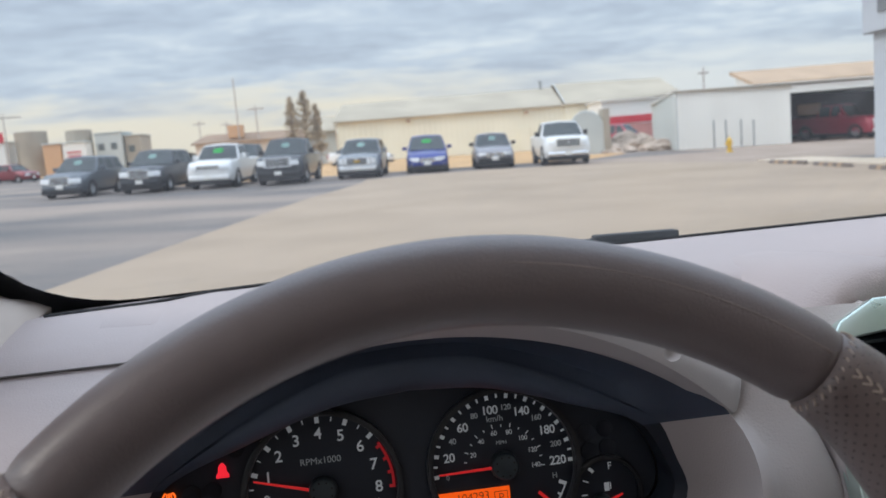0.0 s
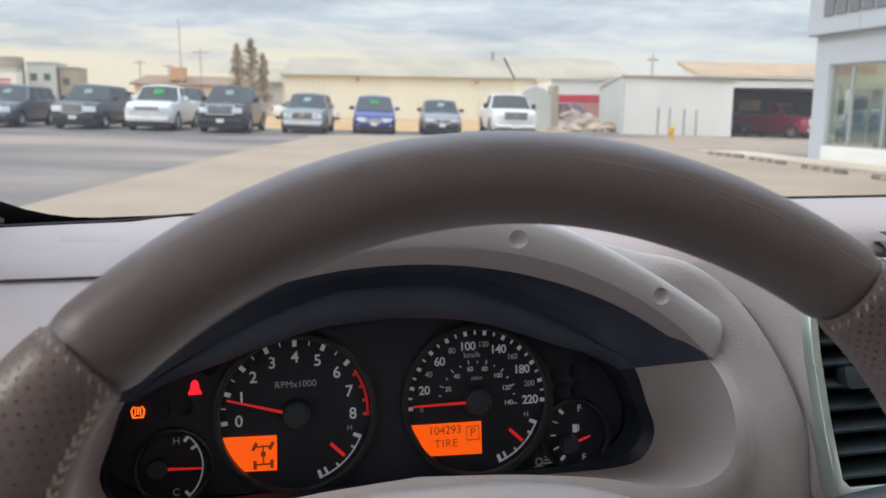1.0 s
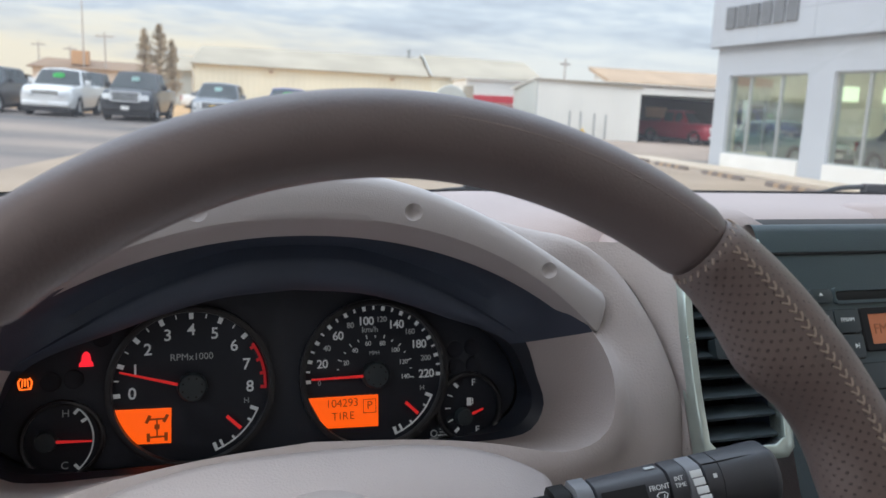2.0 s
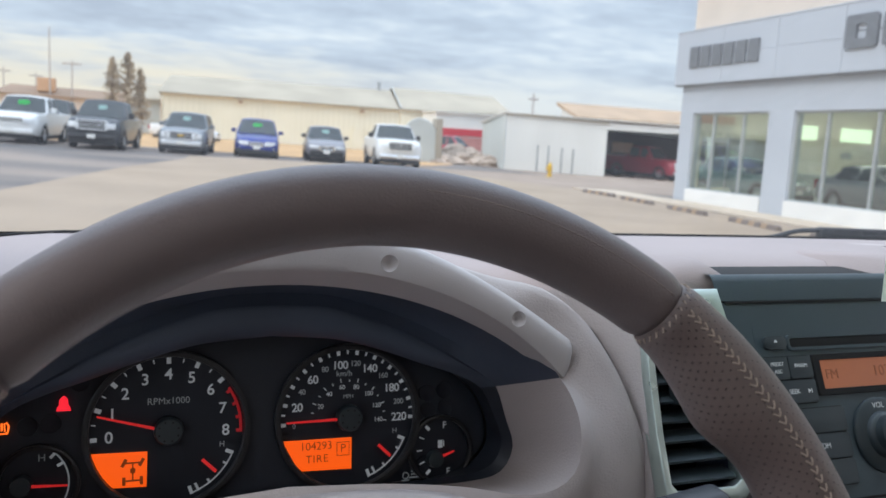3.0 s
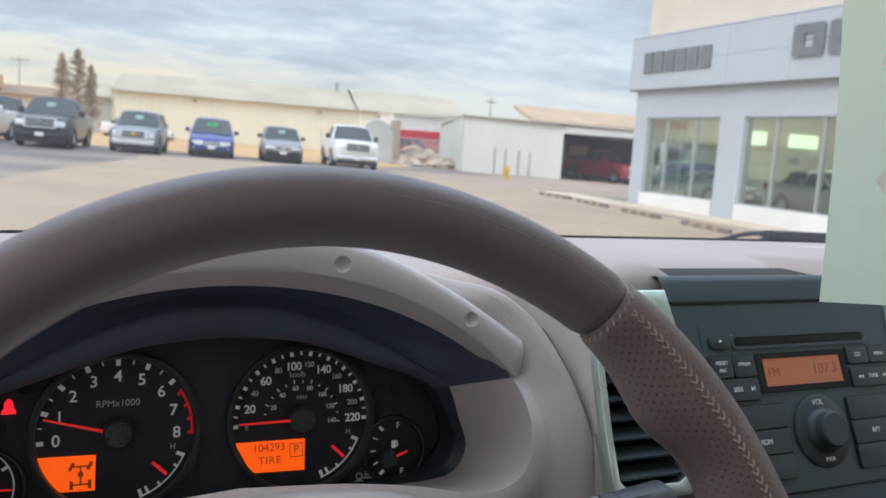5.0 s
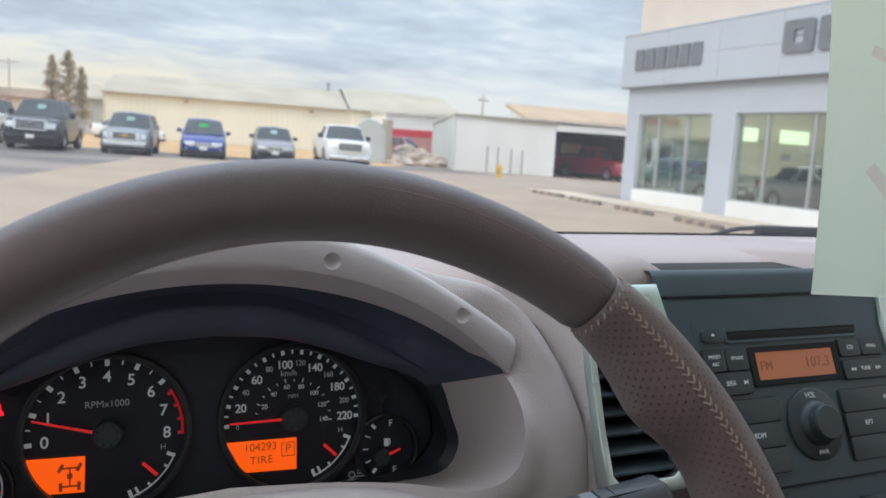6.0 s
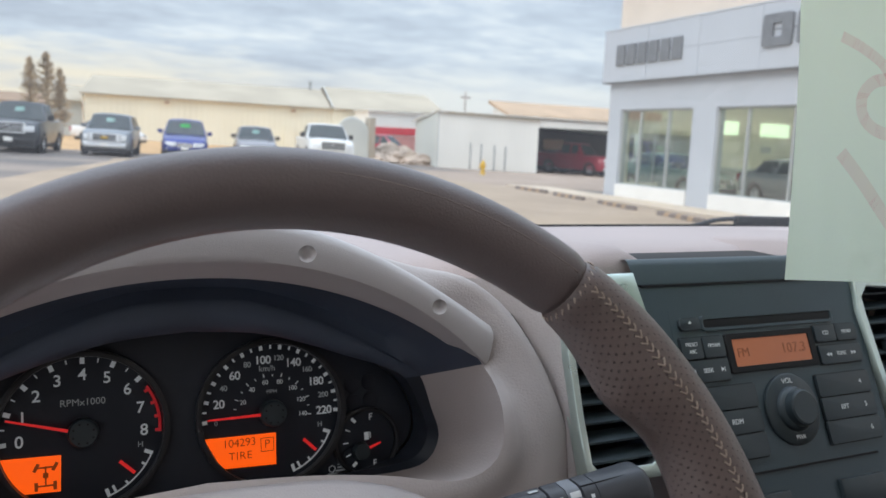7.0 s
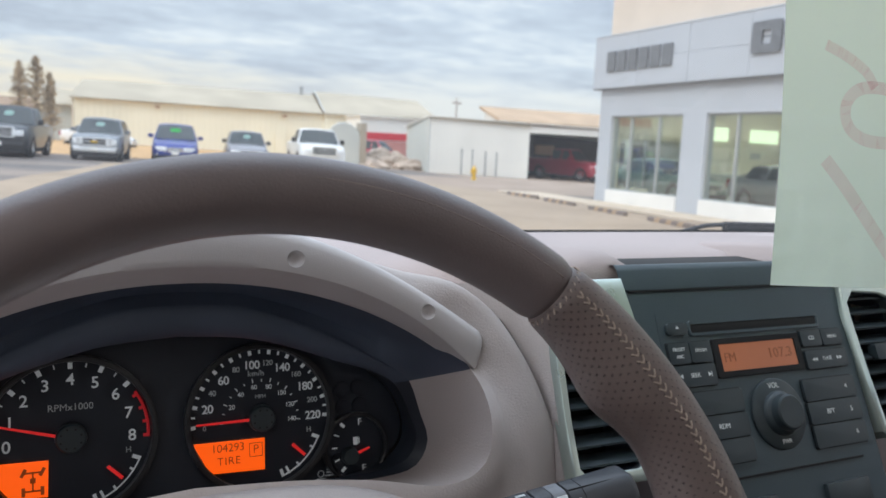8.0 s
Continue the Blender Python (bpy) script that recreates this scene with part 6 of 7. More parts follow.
def slab(pts, thick):
    bm = bmesh.new()
    v = [bm.verts.new(p) for p in pts]
    bm.faces.new(v)
    r = bmesh.ops.extrude_face_region(bm, geom=list(bm.faces))
    bmesh.ops.translate(bm, vec=(0, 0, -thick), verts=[g for g in r["geom"] if isinstance(g, bmesh.types.BMVert)])
    return bm


def shed():
    s = thing("storage_shed", (26, 48, -0.4), "white metal storage shed with an open dark bay", "shed")
    part("wall", wall_strip((20.6, 45.6), (27.6, 44.9), -0.6, 3.29, 3.05, 0.1, 0.007), M_WHITE, s, "white ribbed front wall", smooth=False)
    # side wall of the white shed: darker colour carries its shade
    part("wall", wall_strip((23.9, 57), (20.6, 45.6), -0.6, 2.85, 3.29, 0.1, 0.007), M_SHADE, s, "ribbed side wall, its shade painted in as grey", smooth=False)
    part("eave_trim", slab([(20.5, 45.45, 3.36), (27.6, 44.75, 3.12), (27.6, 44.95, 3.12), (20.5, 45.66, 3.36)], 0.1), M_ROOF, s, smooth=False)
    part("roof", slab([(20.45, 45.4, 3.37), (43, 43.2, 3.12), (46, 56, 2.95), (23.7, 57.2, 2.93)], 0.06), M_WHITE, s, smooth=False)
    part("header", wall_strip((27.6, 44.88), (43, 43.4), 2.64, 3.07, 3.05, 0.1), M_WHITE, s, "white header over the bay", smooth=False)
    part("board", box(34.1, 36.2, 54.55, 54.70, 1.20, 1.98, 0.01), M_TANROOF, s, "beige board on the back wall", smooth=False)
    part("wall", wall_strip((27.7, 44.95), (28.9, 56.2), -0.8, 3.0, 2.7, 0.1), M_DARKIN, s, smooth=False)
    part("wall", wall_strip((28.5, 55), (45, 54), -1.0, 3.0, 2.4, 0.1), M_DARKIN, s, smooth=False)
    part("post", box(34.9, 35.1, 44.0, 44.2, -1.0, 2.85, 0.01), M_WHITE, s, smooth=False)
    # tan roof of the building behind the bay
    b = thing("barn", (34, 62, -0.5), "low barn with a tan metal roof behind the shed", "barn")
    k = 58 / 45.27
    x0, y0 = 23.79 * k, 58
    part("roof", slab([(x0 + 0.2, y0, 4.95), (x0 + 28, y0 - 2.4, 4.85), (x0 + 28, y0 - 6.8, 3.65), (x0 - 0.35, y0 - 4.6, 3.75)], 0.25), M_TANROOF, b, "tan metal roof", smooth=False)
    part("eave", slab([(x0 - 0.33, y0 - 4.66, 3.52), (x0 + 28, y0 - 6.86, 3.42), (x0 + 28, y0 - 6.4, 3.42), (x0 - 0.33, y0 - 4.2, 3.52)], 0.22), M_TANROOF, b, "tan eave board", smooth=False)
    part("wall", wall_strip((x0 + 0.3, y0 - 1.5), (x0 + 28, y0 - 3.7), -0.8, 3.6, 3.5, 0.15), M_WHITE, b, smooth=False)
    part("wall", wall_strip((x0 + 0.6, y0 - 0.2), (x0 + 0.3, y0 - 3.0), -0.8, 4.6, 3.9, 0.15), M_WHITE, b, smooth=False)
    part("wall", wall_strip((x0 + 28, y0 - 2.2), (x0 + 0.6, y0 - 0.2), -0.8, 4.6, 4.6, 0.15), M_WHITE, b, smooth=False)
    # steel guard posts and a hydrant
    g = tagged(part("guard_post", lathe([(0.055, -0.3), (0.055, 1.60), (0.045, 1.66), (0.0, 1.67)], 12), M_STEEL, None), "grey steel guard post by the shed", "post", "guard posts by the shed")
    for i, (x, h) in enumerate(((22.35, 1.0), (23.1, 1.0), (24.05, 0.97), (24.85, 0.95))):
        m = Matrix.Translation((x, 44.3, G(x, 44.3))) @ Matrix.Diagonal((1, 1, h, 1))
        if i == 0:
            g.matrix_basis = m
        else:
            c = copy_thing(g, Matrix.Translation((x, 44.3, G(x, 44.3))))
            c.scale = (1, 1, h)
    hx, hy = 19.5, 37.1
    h = thing("fire_hydrant", (0, 0, 0), "yellow fire hydrant on the lot", "hydrant")
    part("barrel", lathe([(0.16, -0.1), (0.16, 0.04), (0.11, 0.06), (0.105, 0.52), (0.14, 0.54), (0.14, 0.58), (0.11, 0.62), (0.07, 0.70), (0.03, 0.74), (0.03, 0.79), (0, 0.79)], 20), M_YELLOW, h)
    for a, r in ((90, 0.06), (-90, 0.06), (180, 0.075)):
        part("outlet", lathe([(r, 0.09), (r, 0.15), (r * 1.2, 0.155), (r * 1.2, 0.19), (0, 0.20)], 14, Matrix.Translation((0, 0, 0.44)) @ Matrix.Rotation(radians(a), 4, "X") if a != 180 else Matrix.Translation((0, 0, 0.44)) @ Matrix.Rotation(radians(-90), 4, "Y")), M_YELLOW, h)
    h.matrix_basis = Matrix.Translation((hx, hy, G(hx, hy)))


shed()


def hall():
    h = thing("warehouse", (11, 78, 0.2), "long cream metal warehouse with a pale roof", "warehouse")
    part("wall", wall_strip((0.7, 75), (22.58, 75.0), -0.5, 4.22, 4.10, 0.2, 0.012, 0.5), M_CREAM, h, "cream ribbed wall", smooth=False)
    part("wall", wall_strip((0.7, 90), (0.7, 75.0), -0.5, 4.22, 4.22, 0.2), M_CREAM, h, smooth=False)
    part("roof", join(slab([(0.3, 74.6, 4.26), (22.4, 74.6, 4.14), (23.25, 81, 6.22), (1.5, 81, 6.10)], 0.12), slab([(1.5, 81, 6.10), (23.25, 81, 6.22), (22.4, 88, 4.2), (0.3, 88, 4.2)], 0.12)), M_ROOF, h, "pale metal roof", smooth=False)
    part("gable_wall", slab([(0.9, 75, 4.2), (1.6, 81, 6.0), (0.9, 87.5, 4.2)], 0.2), M_CREAM, h, smooth=False)
    part("door", box(17.9, 18.9, 74.85, 74.98, 0.0, 2.30, 0.01), M_CREAM, h, "cream door", smooth=False)
    for x in (7.2, 18.6):
        part("wall_lamp", box(x, x + 0.35, 74.6, 75, 3.75 - 0.01 * x, 4.0 - 0.01 * x, 0.03), M_TANROOF, h, smooth=False)
    part("vent_pipe", lathe([(0.14, 5.4), (0.14, 6.7), (0.2, 6.74), (0.2, 6.9), (0, 6.95)], 12, Matrix.Translation((21.9, 80.6, 0))), M_STEEL, h)
    k = thing("warehouse", (28, 78, 0.0), "shorter cream metal warehouse with a hipped pale roof", "warehouse")
    part("wall", wall_strip((22.6, 74.8), (34.2, 74.8), -0.8, 4.12, 4.3, 0.2, 0.012, 0.5), M_CREAM, k, smooth=False)
    part("wall", wall_strip((34.2, 74.8), (36.2, 88), -0.8, 4.3, 4.3, 0.2), M_CREAM, k, smooth=False)
    part("roof", join(slab([(22.5, 74.4, 4.16), (34.5, 74.4, 4.34), (35.0, 81, 6.35), (23.4, 81, 6.55)], 0.12), slab([(34.5, 74.4, 4.34), (36.6, 88, 4.3), (35.0, 81, 6.35)], 0.1), slab([(23.4, 81, 6.55), (35.0, 81, 6.35), (36.6, 88, 4.3), (22.6, 88, 4.2)], 0.12)), M_ROOF, k, smooth=False)
    part("flashing", tube([(22.45, 74.2, 4.25), (23.35, 81, 6.62)], 0.06, 8), M_SHADE, k, "grey roof flashing")
    a = thing("lean_to", (-1, 77, 0.3), "grey lean-to shed beside the warehouse", "shed")
    part("wall", box(-2.0, 0.5, 76, 82, -0.2, 3.5), M_SHADE, a, smooth=False)
    part("roof", slab([(-2.4, 75.6, 3.6), (0.55, 75.6, 3.55), (0.55, 82, 5.0), (-2.2, 82, 5.1)], 0.15), M_ROOF, a, smooth=False)
    r = thing("shop", (28, 72, 0), "white shop with a red band", "building")
    part("wall", box(24.6, 31.5, 70, 74, -0.6, 3.95), M_WHITE, r, smooth=False)
    part("red_band", box(24.7, 31.0, 69.9, 69.996, 1.84, 2.52, 0.02), M_REDBAND, r, "red painted band", smooth=False)
    part("store_front", box(25.0, 31.0, 69.92, 69.996, -0.2, 1.75, 0.02), M_DULLRED, r, "dull red store front", smooth=False)
    part("roof", slab([(24.4, 69.7, 4.02), (31.7, 69.7, 3.98), (31.7, 74.1, 3.98), (24.4, 74.1, 4.02)], 0.1), M_WHITE, r, smooth=False)
    t = thing("quonset_trailer", (16.3, 50, 0), "dull grey round-topped trailer with a tan tail frame", "trailer")
    rings = []
    for y, kx in ((48.8, 1.0), (49.0, 1.02), (55.0, 1.02), (55.2, 1.0)):
        rings.append([(16.1 + 1.45 * kx * math.cos(a) + (y - 48.8) * 0.30, y, 0.15 + (2.55 if math.sin(a) > 0 else 0.3) * kx * abs(math.sin(a)) ** 0.8 * (1 if math.sin(a) >= 0 else -1)) for a in np.linspace(0, 2 * math.pi, 24, endpoint=False)])
    part("shell", loft(rings, caps=True), M_SHADE, t)
    part("tail_frame", box(17.2, 17.62, 48.7, 49.6, -0.25, 2.75, 0.03), M_TAN, t, smooth=False)
    # dirt heaps
    for k, (x, y, rx, rz) in enumerate(((19.5, 50.5, 2.3, 1.15), (21.0, 49.0, 1.8, 0.62), (18.1, 49.2, 1.4, 0.50))):
        bm = bmesh.new()
        bmesh.ops.create_icosphere(bm, subdivisions=5, radius=1)
        for v in bm.verts:
            n = noise.noise(v.co * 2.3 + Vector((k * 5, 0, 0))) * 0.30 + noise.noise(v.co * 6) * 0.14 + noise.noise(v.co * 15) * 0.07
            v.co = Vector((v.co.x * rx * (1 + n), v.co.y * rx * 0.8 * (1 + n), max(-0.2, (abs(v.co.z) ** 1.4 if v.co.z > 0 else v.co.z) * rz * (1 + n))))
        bmesh.ops.translate(bm, vec=(x, y, G(x, y)), verts=bm.verts)
        solo("dirt_heap", bm, M_HEAP, "heap of rough brown dirt and rubble", "dirt heap", "dirt heaps")


hall()


def far_left():
    def block(name, x0, x1, y, dep, z1, m, label, roof=None, cat="building", panes=True):
        t = thing(name, ((x0 + x1) / 2, y, 1.5), label, cat)
        part("wall", box(x0, x1, y, y + dep, 0.8, z1, 0.05), m, t, smooth=False)
        part("roof", box(x0 - 0.15, x1 + 0.15, y - 0.15, y + dep + 0.15, z1, z1 + 0.15, 0.03), roof or M_SHADE, t, smooth=False)
        for i in range(max(1, int((x1 - x0) / 1.6)) if panes else 0):
            xa = x0 + 0.4 + i * 1.6
            if xa + 0.8 < x1:
                part("window", box(xa, xa + 0.8, y - 0.03, y + 0.01, z1 - 2.2, z1 - 1.3, 0.02), M_CARGLASS, t, smooth=False)
        return t
    r = block("petrol_shop", -49, -41.9, 110, 8, 6.4, M_WHITE, "white shop front with a red sign band")
    part("sign_band", box(-49, -41.8, 109.7, 109.95, 6.4, 7.7, 0.05), M_REDBAND, r, "red sign band", smooth=False)
    for x0, x1, z1 in ((-41.2, -37.2, 7.65), (-34.8, -31.5, 7.35)):
        t = thing("grain_bin", ((x0 + x1) / 2, 112, 1.5), "tall tan ribbed storage bin", "storage bin", "storage bins")
        rings = []
        c, rr = (x0 + x1) / 2, (x1 - x0) / 2
        prof = [(rr, 0.8)]
        z = 1.2
        while z < z1 - 0.1:
            prof += [(rr, z), (rr * 0.985, z + 0.12), (rr, z + 0.24)]
            z += 0.36
        prof += [(rr, z1 - 0.05), (rr * 0.3, z1 + 0.06), (0, z1 + 0.1)]
        part("shell", lathe(prof, 28, Matrix.Translation((c, 112, 0))), M_TAN, t)
    block("roadside_shop", -31.0, -27.6, 111, 6, 6.6, M_SHADE, "grey roadside shop with a flat roof")
    block("roadside_shop", -27.4, -25.3, 112, 6, 6.1, M_TAN, "tan roadside shop with a dark window")
    w = block("white_store", -34.2, -31.4, 108, 3, 5.6, M_WHITE, "small white store with a flat roof", panes=False)
    o = block("orange_store", -36.6, -34.4, 108, 3, 5.6, M_ORANGE, "small orange store front", panes=False)
    for k in range(2):
        part("sign_bar", box(-33.7, -32.0, 107.93, 107.99, 4.3 - k * 0.5, 4.5 - k * 0.5, 0.01), M_REDBAND, w, "plain red sign bar", smooth=False)
    lo = thing("low_motel", (-8, 112, 1), "low brown-roofed building beyond the lot", "building")
    part("wall", box(-18, 1.5, 110, 118, 0.5, 4.2), M_UPPER, lo, smooth=False)
    part("roof", slab([(-18.5, 109.5, 4.2), (2.0, 109.5, 4.0), (1.0, 114, 5.1), (-17, 114, 5.4)], 0.2), M_BROWN, lo, smooth=False)
    part("roof_unit", box(-13.6, -11.6, 110.5, 112.5, 4.6, 6.3, 0.05), M_ORANGE, lo, "orange rooftop sign box", smooth=False)
    far = thing("tree_line", (0, 300, 2), "far bare tree line and low town roofs", "tree line", kind="stuff")
    rng = random.Random(4)
    bms = []
    rows = [[], []]
    for i in range(160):
        x = -260 + i * 3.4
        h = 3.2 + 2.2 * noise.noise(Vector((x * 0.05, 3, 0))) + rng.random() * 1.5
        rows[0].append((x, 300, G(x, 300) - 3))
        rows[1].append((x, 300, G(x, 300) + h))
    bm = loft(rows, closed_u=False)
    bmesh.ops.solidify(bm, geom=list(bm.faces), thickness=4)
    part("canopy", bm, M_BROWN, far, smooth=False)
    # utility poles
    for x, y, z1, arm, label in ((-12.1, 110, 12.4, 0.0, "tall slender steel mast"), (-9.6, 110, 8.7, 1.1, "wooden utility pole with a crossarm"), (-40.8, 108, 9.9, 2.2, "lamp standard with a flat head"), (-19.5, 125, 8.0, 0.9, "wooden utility pole with a crossarm"), (-15.5, 125, 7.6, 0.9, "wooden utility pole with a crossarm"), (34.5, 70, 6.3, 0.5, "wooden utility pole with a crossarm")):
        t = thing("utility_pole", (x, y, G(x, y)), label, "pole", "utility poles")
        part("shaft", tube([(x, y, G(x, y) - 0.3), (x, y, z1)], [0.13, 0.07], 10), M_POLE, t)
        if arm:
            part("crossarm", box(x - arm, x + arm, y - 0.08, y + 0.08, z1 - 0.6, z1 - 0.42, 0.02), M_POLE, t)


far_left()


# ---- trees ----
def tree(x, y, z1, width, seed):
    rng = random.Random(seed)
    z0 = G(x, y)
    t = thing("tree", (x, y, z0), "tall narrow brown evergreen with a ragged top", "tree", "evergreens by the warehouse")
    H = z1 - z0
    trunk = [Vector((x + 0.05 * math.sin(k), y, z0 - 0.2 + (H + 0.1) * k / 8)) for k in range(9)]
    part("trunk", tube(trunk, [0.16 - 0.017 * k for k in range(9)], 8), M_BARK, t)
    limbs, lv = [], bmesh.new()
    for i in range(170):
        s = rng.random() ** 0.9
        z = z0 + H * (0.10 + 0.88 * s)
        L = width * (1.02 - s) ** 0.8 * rng.uniform(0.45, 1.1) + 0.05
        a = rng.uniform(0, 2 * math.pi)
        tip = Vector((x + L * math.cos(a), y + L * math.sin(a), z + L * rng.uniform(0.1, 0.7)))
        limbs.append(tube([Vector((x, y, z)), (Vector((x, y, z)) + tip) / 2 + Vector((0, 0, 0.04)), tip], [0.025, 0.015, 0.006], 4))
        for k in range(13):
            c = Vector((x, y, z)).lerp(tip, rng.uniform(0.25, 1.08)) + Vector((rng.gauss(0, 0.08), rng.gauss(0, 0.08), rng.gauss(0, 0.09)))
            u = Vector((rng.gauss(0, 1), rng.gauss(0, 1), rng.gauss(0, 1))).normalized() * rng.uniform(0.05, 0.12)
            v = u.orthogonal().normalized() * rng.uniform(0.03, 0.06)
            q = [lv.verts.new(c - u), lv.verts.new(c + v), lv.verts.new(c + u * 1.2), lv.verts.new(c - v)]
            lv.faces.new(q)
    part("limbs", join(*limbs), M_BARK, t)
    part("crown", lv, M_NEEDLES, t, smooth=False)


tree(-3.15, 70, 6.5, 1.35, 1)
tree(-2.00, 70, 6.95, 1.75, 2)
tree(-1.05, 70.5, 5.8, 0.9, 3)


# ---- parked vehicles ----
def paint(name, rgb, rough=0.32, metal=0.25):
    return mat(name, rgb, rough, metal, grain=0.04, scale=300, var=0.05, var_scale=2.0, coat=0.35)


def section(w, z0, z1, tuck, crown, n=8):
    """Half-round body section: x, z of a closed ring."""
    half = [(0.0, z0), (w * 0.80, z0), (w * 0.95, z0 + 0.05), (w, z0 + (z1 - z0) * 0.35), (w * 0.995, z0 + (z1 - z0) * 0.62), (w * tuck, z1 - 0.03), (w * tuck * 0.90, z1), (w * 0.45, z1 + crown), (0, z1 + crown * 1.2)]
    return half + [(-x, z) for x, z in half[::-1][1:-1]]


def faces():
    """Front ends: grille half width (of half width), drop below the hood, half height, frame, bars, lamp size, lamp side, bumper."""
    return {
        "chrome_suv": dict(gw=0.40, drop=0.25, gh=0.14, frame=M_CHROME, bars=3, bar=M_CHROME, lw=0.25, lh=0.115, bump=None, lamp=M_LAMP),
        "slot": dict(gw=0.56, drop=0.22, gh=0.055, frame=None, bars=1, bar=M_WHITE, lw=0.20, lh=0.10, bump=None, lamp=M_LAMP),
        "black_truck": dict(gw=0.52, drop=0.24, gh=0.15, frame=M_BRIGHT, bars=2, bar=M_BRIGHT, lw=0.20, lh=0.11, bump=M_TRIMB, lamp=M_LAMP),
        "silver_truck": dict(gw=0.62, drop=0.26, gh=0.12, frame=M_BRIGHT, bars=1, bar=M_BRIGHT, lw=0.20, lh=0.12, bump=M_CHROME, lamp=M_LAMP),
        "van": dict(gw=0.26, drop=0.30, gh=0.06, frame=M_CHROME, bars=2, bar=M_CHROME, lw=0.25, lh=0.095, bump=None, lamp=M_LAMP),
        "cross": dict(gw=0.34, drop=0.30, gh=0.07, frame=M_CHROME, bars=1, bar=M_CHROME, lw=0.22, lh=0.06, bump=M_TRIMB, lamp=M_LAMP),
        "heavy": dict(gw=0.50, drop=0.26, gh=0.17, frame=M_WHITE, bars=5, bar=M_STEEL, lw=0.18, lh=0.10, bump=M_CHROME, lamp=M_LAMP),
        "plain": dict(gw=0.40, drop=0.24, gh=0.08, frame=None, bars=2, bar=M_CHROME, lw=0.21, lh=0.08, bump=None, lamp=M_LAMP),
    }


def car(kind, colour, label, length, width, height, belt, hood, face="plain", sheet=None, wheel=0.36, plate=True, nose=None):
    """A parked vehicle, its nose at the origin facing -y, tyres on z = 0."""
    rows = {"suv": 0.30, "van": 0.20, "sedan": 0.30, "pickup": 0.27}
    c = thing({"suv": "parked_suv", "van": "parked_minivan", "sedan": "parked_car", "pickup": "parked_pickup"}[kind], (0, 0, 0), label, {"suv": "suv", "van": "minivan", "sedan": "car", "pickup": "pickup truck"}[kind], "vehicles parked on the lot")
    F = faces()[face]
    w = width / 2
    sill = wheel * 0.72
    cowl = rows[kind] * length
    rnd = {"suv": 0.08, "van": 0.16, "sedan": 0.14, "pickup": 0.04}[kind]
    st = [(0.0, 0.70 - rnd, sill + 0.12, hood - 0.30 - rnd * 0.6, 0.84), (0.03, 0.82 - rnd * 0.8, sill + 0.06, hood - 0.20 - rnd * 0.6, 0.86), (0.10, 0.91 - rnd * 0.5, sill + 0.02, hood - 0.12 - rnd * 0.6, 0.88), (0.24, 0.965 - rnd * 0.25, sill, hood - 0.06 - rnd * 0.5, 0.90), (0.55, 0.99, sill, hood - 0.015 - rnd * 0.3, 0.91), (cowl, 1.0, sill, belt - 0.03, 0.94), (cowl + 0.4, 1.0, sill, belt, 0.97)]
    if kind == "pickup":
        cab_end = cowl + 2.25
        st += [(cab_end, 1.0, sill + 0.02, belt, 0.98), (cab_end + 0.05, 1.0, sill + 0.05, belt + 0.02, 0.99), (length - 0.1, 1.0, sill + 0.08, belt + 0.02, 0.99), (length, 0.97, sill + 0.15, belt, 0.98)]
    else:
        st += [(length * 0.6, 1.0, sill, belt + 0.02, 0.97), (length - 0.5, 0.99, sill + 0.03, belt + 0.05, 0.95), (length - 0.08, 0.94, sill + 0.10, belt + 0.03, 0.92), (length, 0.86, sill + 0.2, belt - 0.06, 0.90)]
    rings = [[(x, y, z) for x, z in section(w * k, z0, z1, tk, 0.035)] for y, k, z0, z1, tk in st]
    body = part("body", loft(rings, caps=True), colour, c, angle=50)
    # cabin
    roof_f = {"suv": cowl + 0.75, "van": cowl + 1.0, "sedan": cowl + 0.95, "pickup": cowl + 0.72}[kind]
    roof_b = {"suv": length - 0.55, "van": length - 0.45, "sedan": length - 1.2, "pickup": cab_end - 0.25 if kind == "pickup" else 0}[kind]
    tail = {"suv": length - 0.12, "van": length - 0.12, "sedan": length - 0.55, "pickup": cab_end if kind == "pickup" else 0}[kind]
    wt, wb = w * 0.76, w * 0.955
    zb = belt - 0.02

    def cab_ring(y, half, z, drop):
        return [(-half, y, z - drop * 1.5), (-half * 0.93, y, z - drop * 0.55), (-half * 0.6, y, z - drop * 0.05), (0, y, z + 0.02), (half * 0.6, y, z - drop * 0.05), (half * 0.93, y, z - drop * 0.55), (half, y, z - drop * 1.5)]
    base_f = [(x, cowl + 0.02 + 0.10 * (x / wb) ** 2, zb) for x in (-wb, -wb * 0.94, -wb * 0.6, 0, wb * 0.6, wb * 0.94, wb)]
    base_b = [(x, tail, zb) for x in (-wb, -wb * 0.94, -wb * 0.6, 0, wb * 0.6, wb * 0.94, wb)]
    shell = loft([base_f, cab_ring(roof_f, wt, height - 0.02, 0.06), cab_ring(roof_f + 0.3, wt, height, 0.06), cab_ring(roof_b, wt, height - 0.02, 0.06), base_b], closed_u=False)
    sides = [(base_f[0], cab_ring(roof_f, wt, height - 0.02, 0.06)[0], cab_ring(roof_f + 0.3, wt, height, 0.06)[0], cab_ring(roof_b, wt, height - 0.02, 0.06)[0], base_b[0])]
    for s in (-1, 1):
        shell.faces.new([shell.verts.new((s * abs(p[0]), p[1], p[2])) for p in sides[0]])
    bmesh.ops.remove_doubles(shell, verts=shell.verts, dist=0.0005)
    part("cabin", shell, colour, c, angle=40)

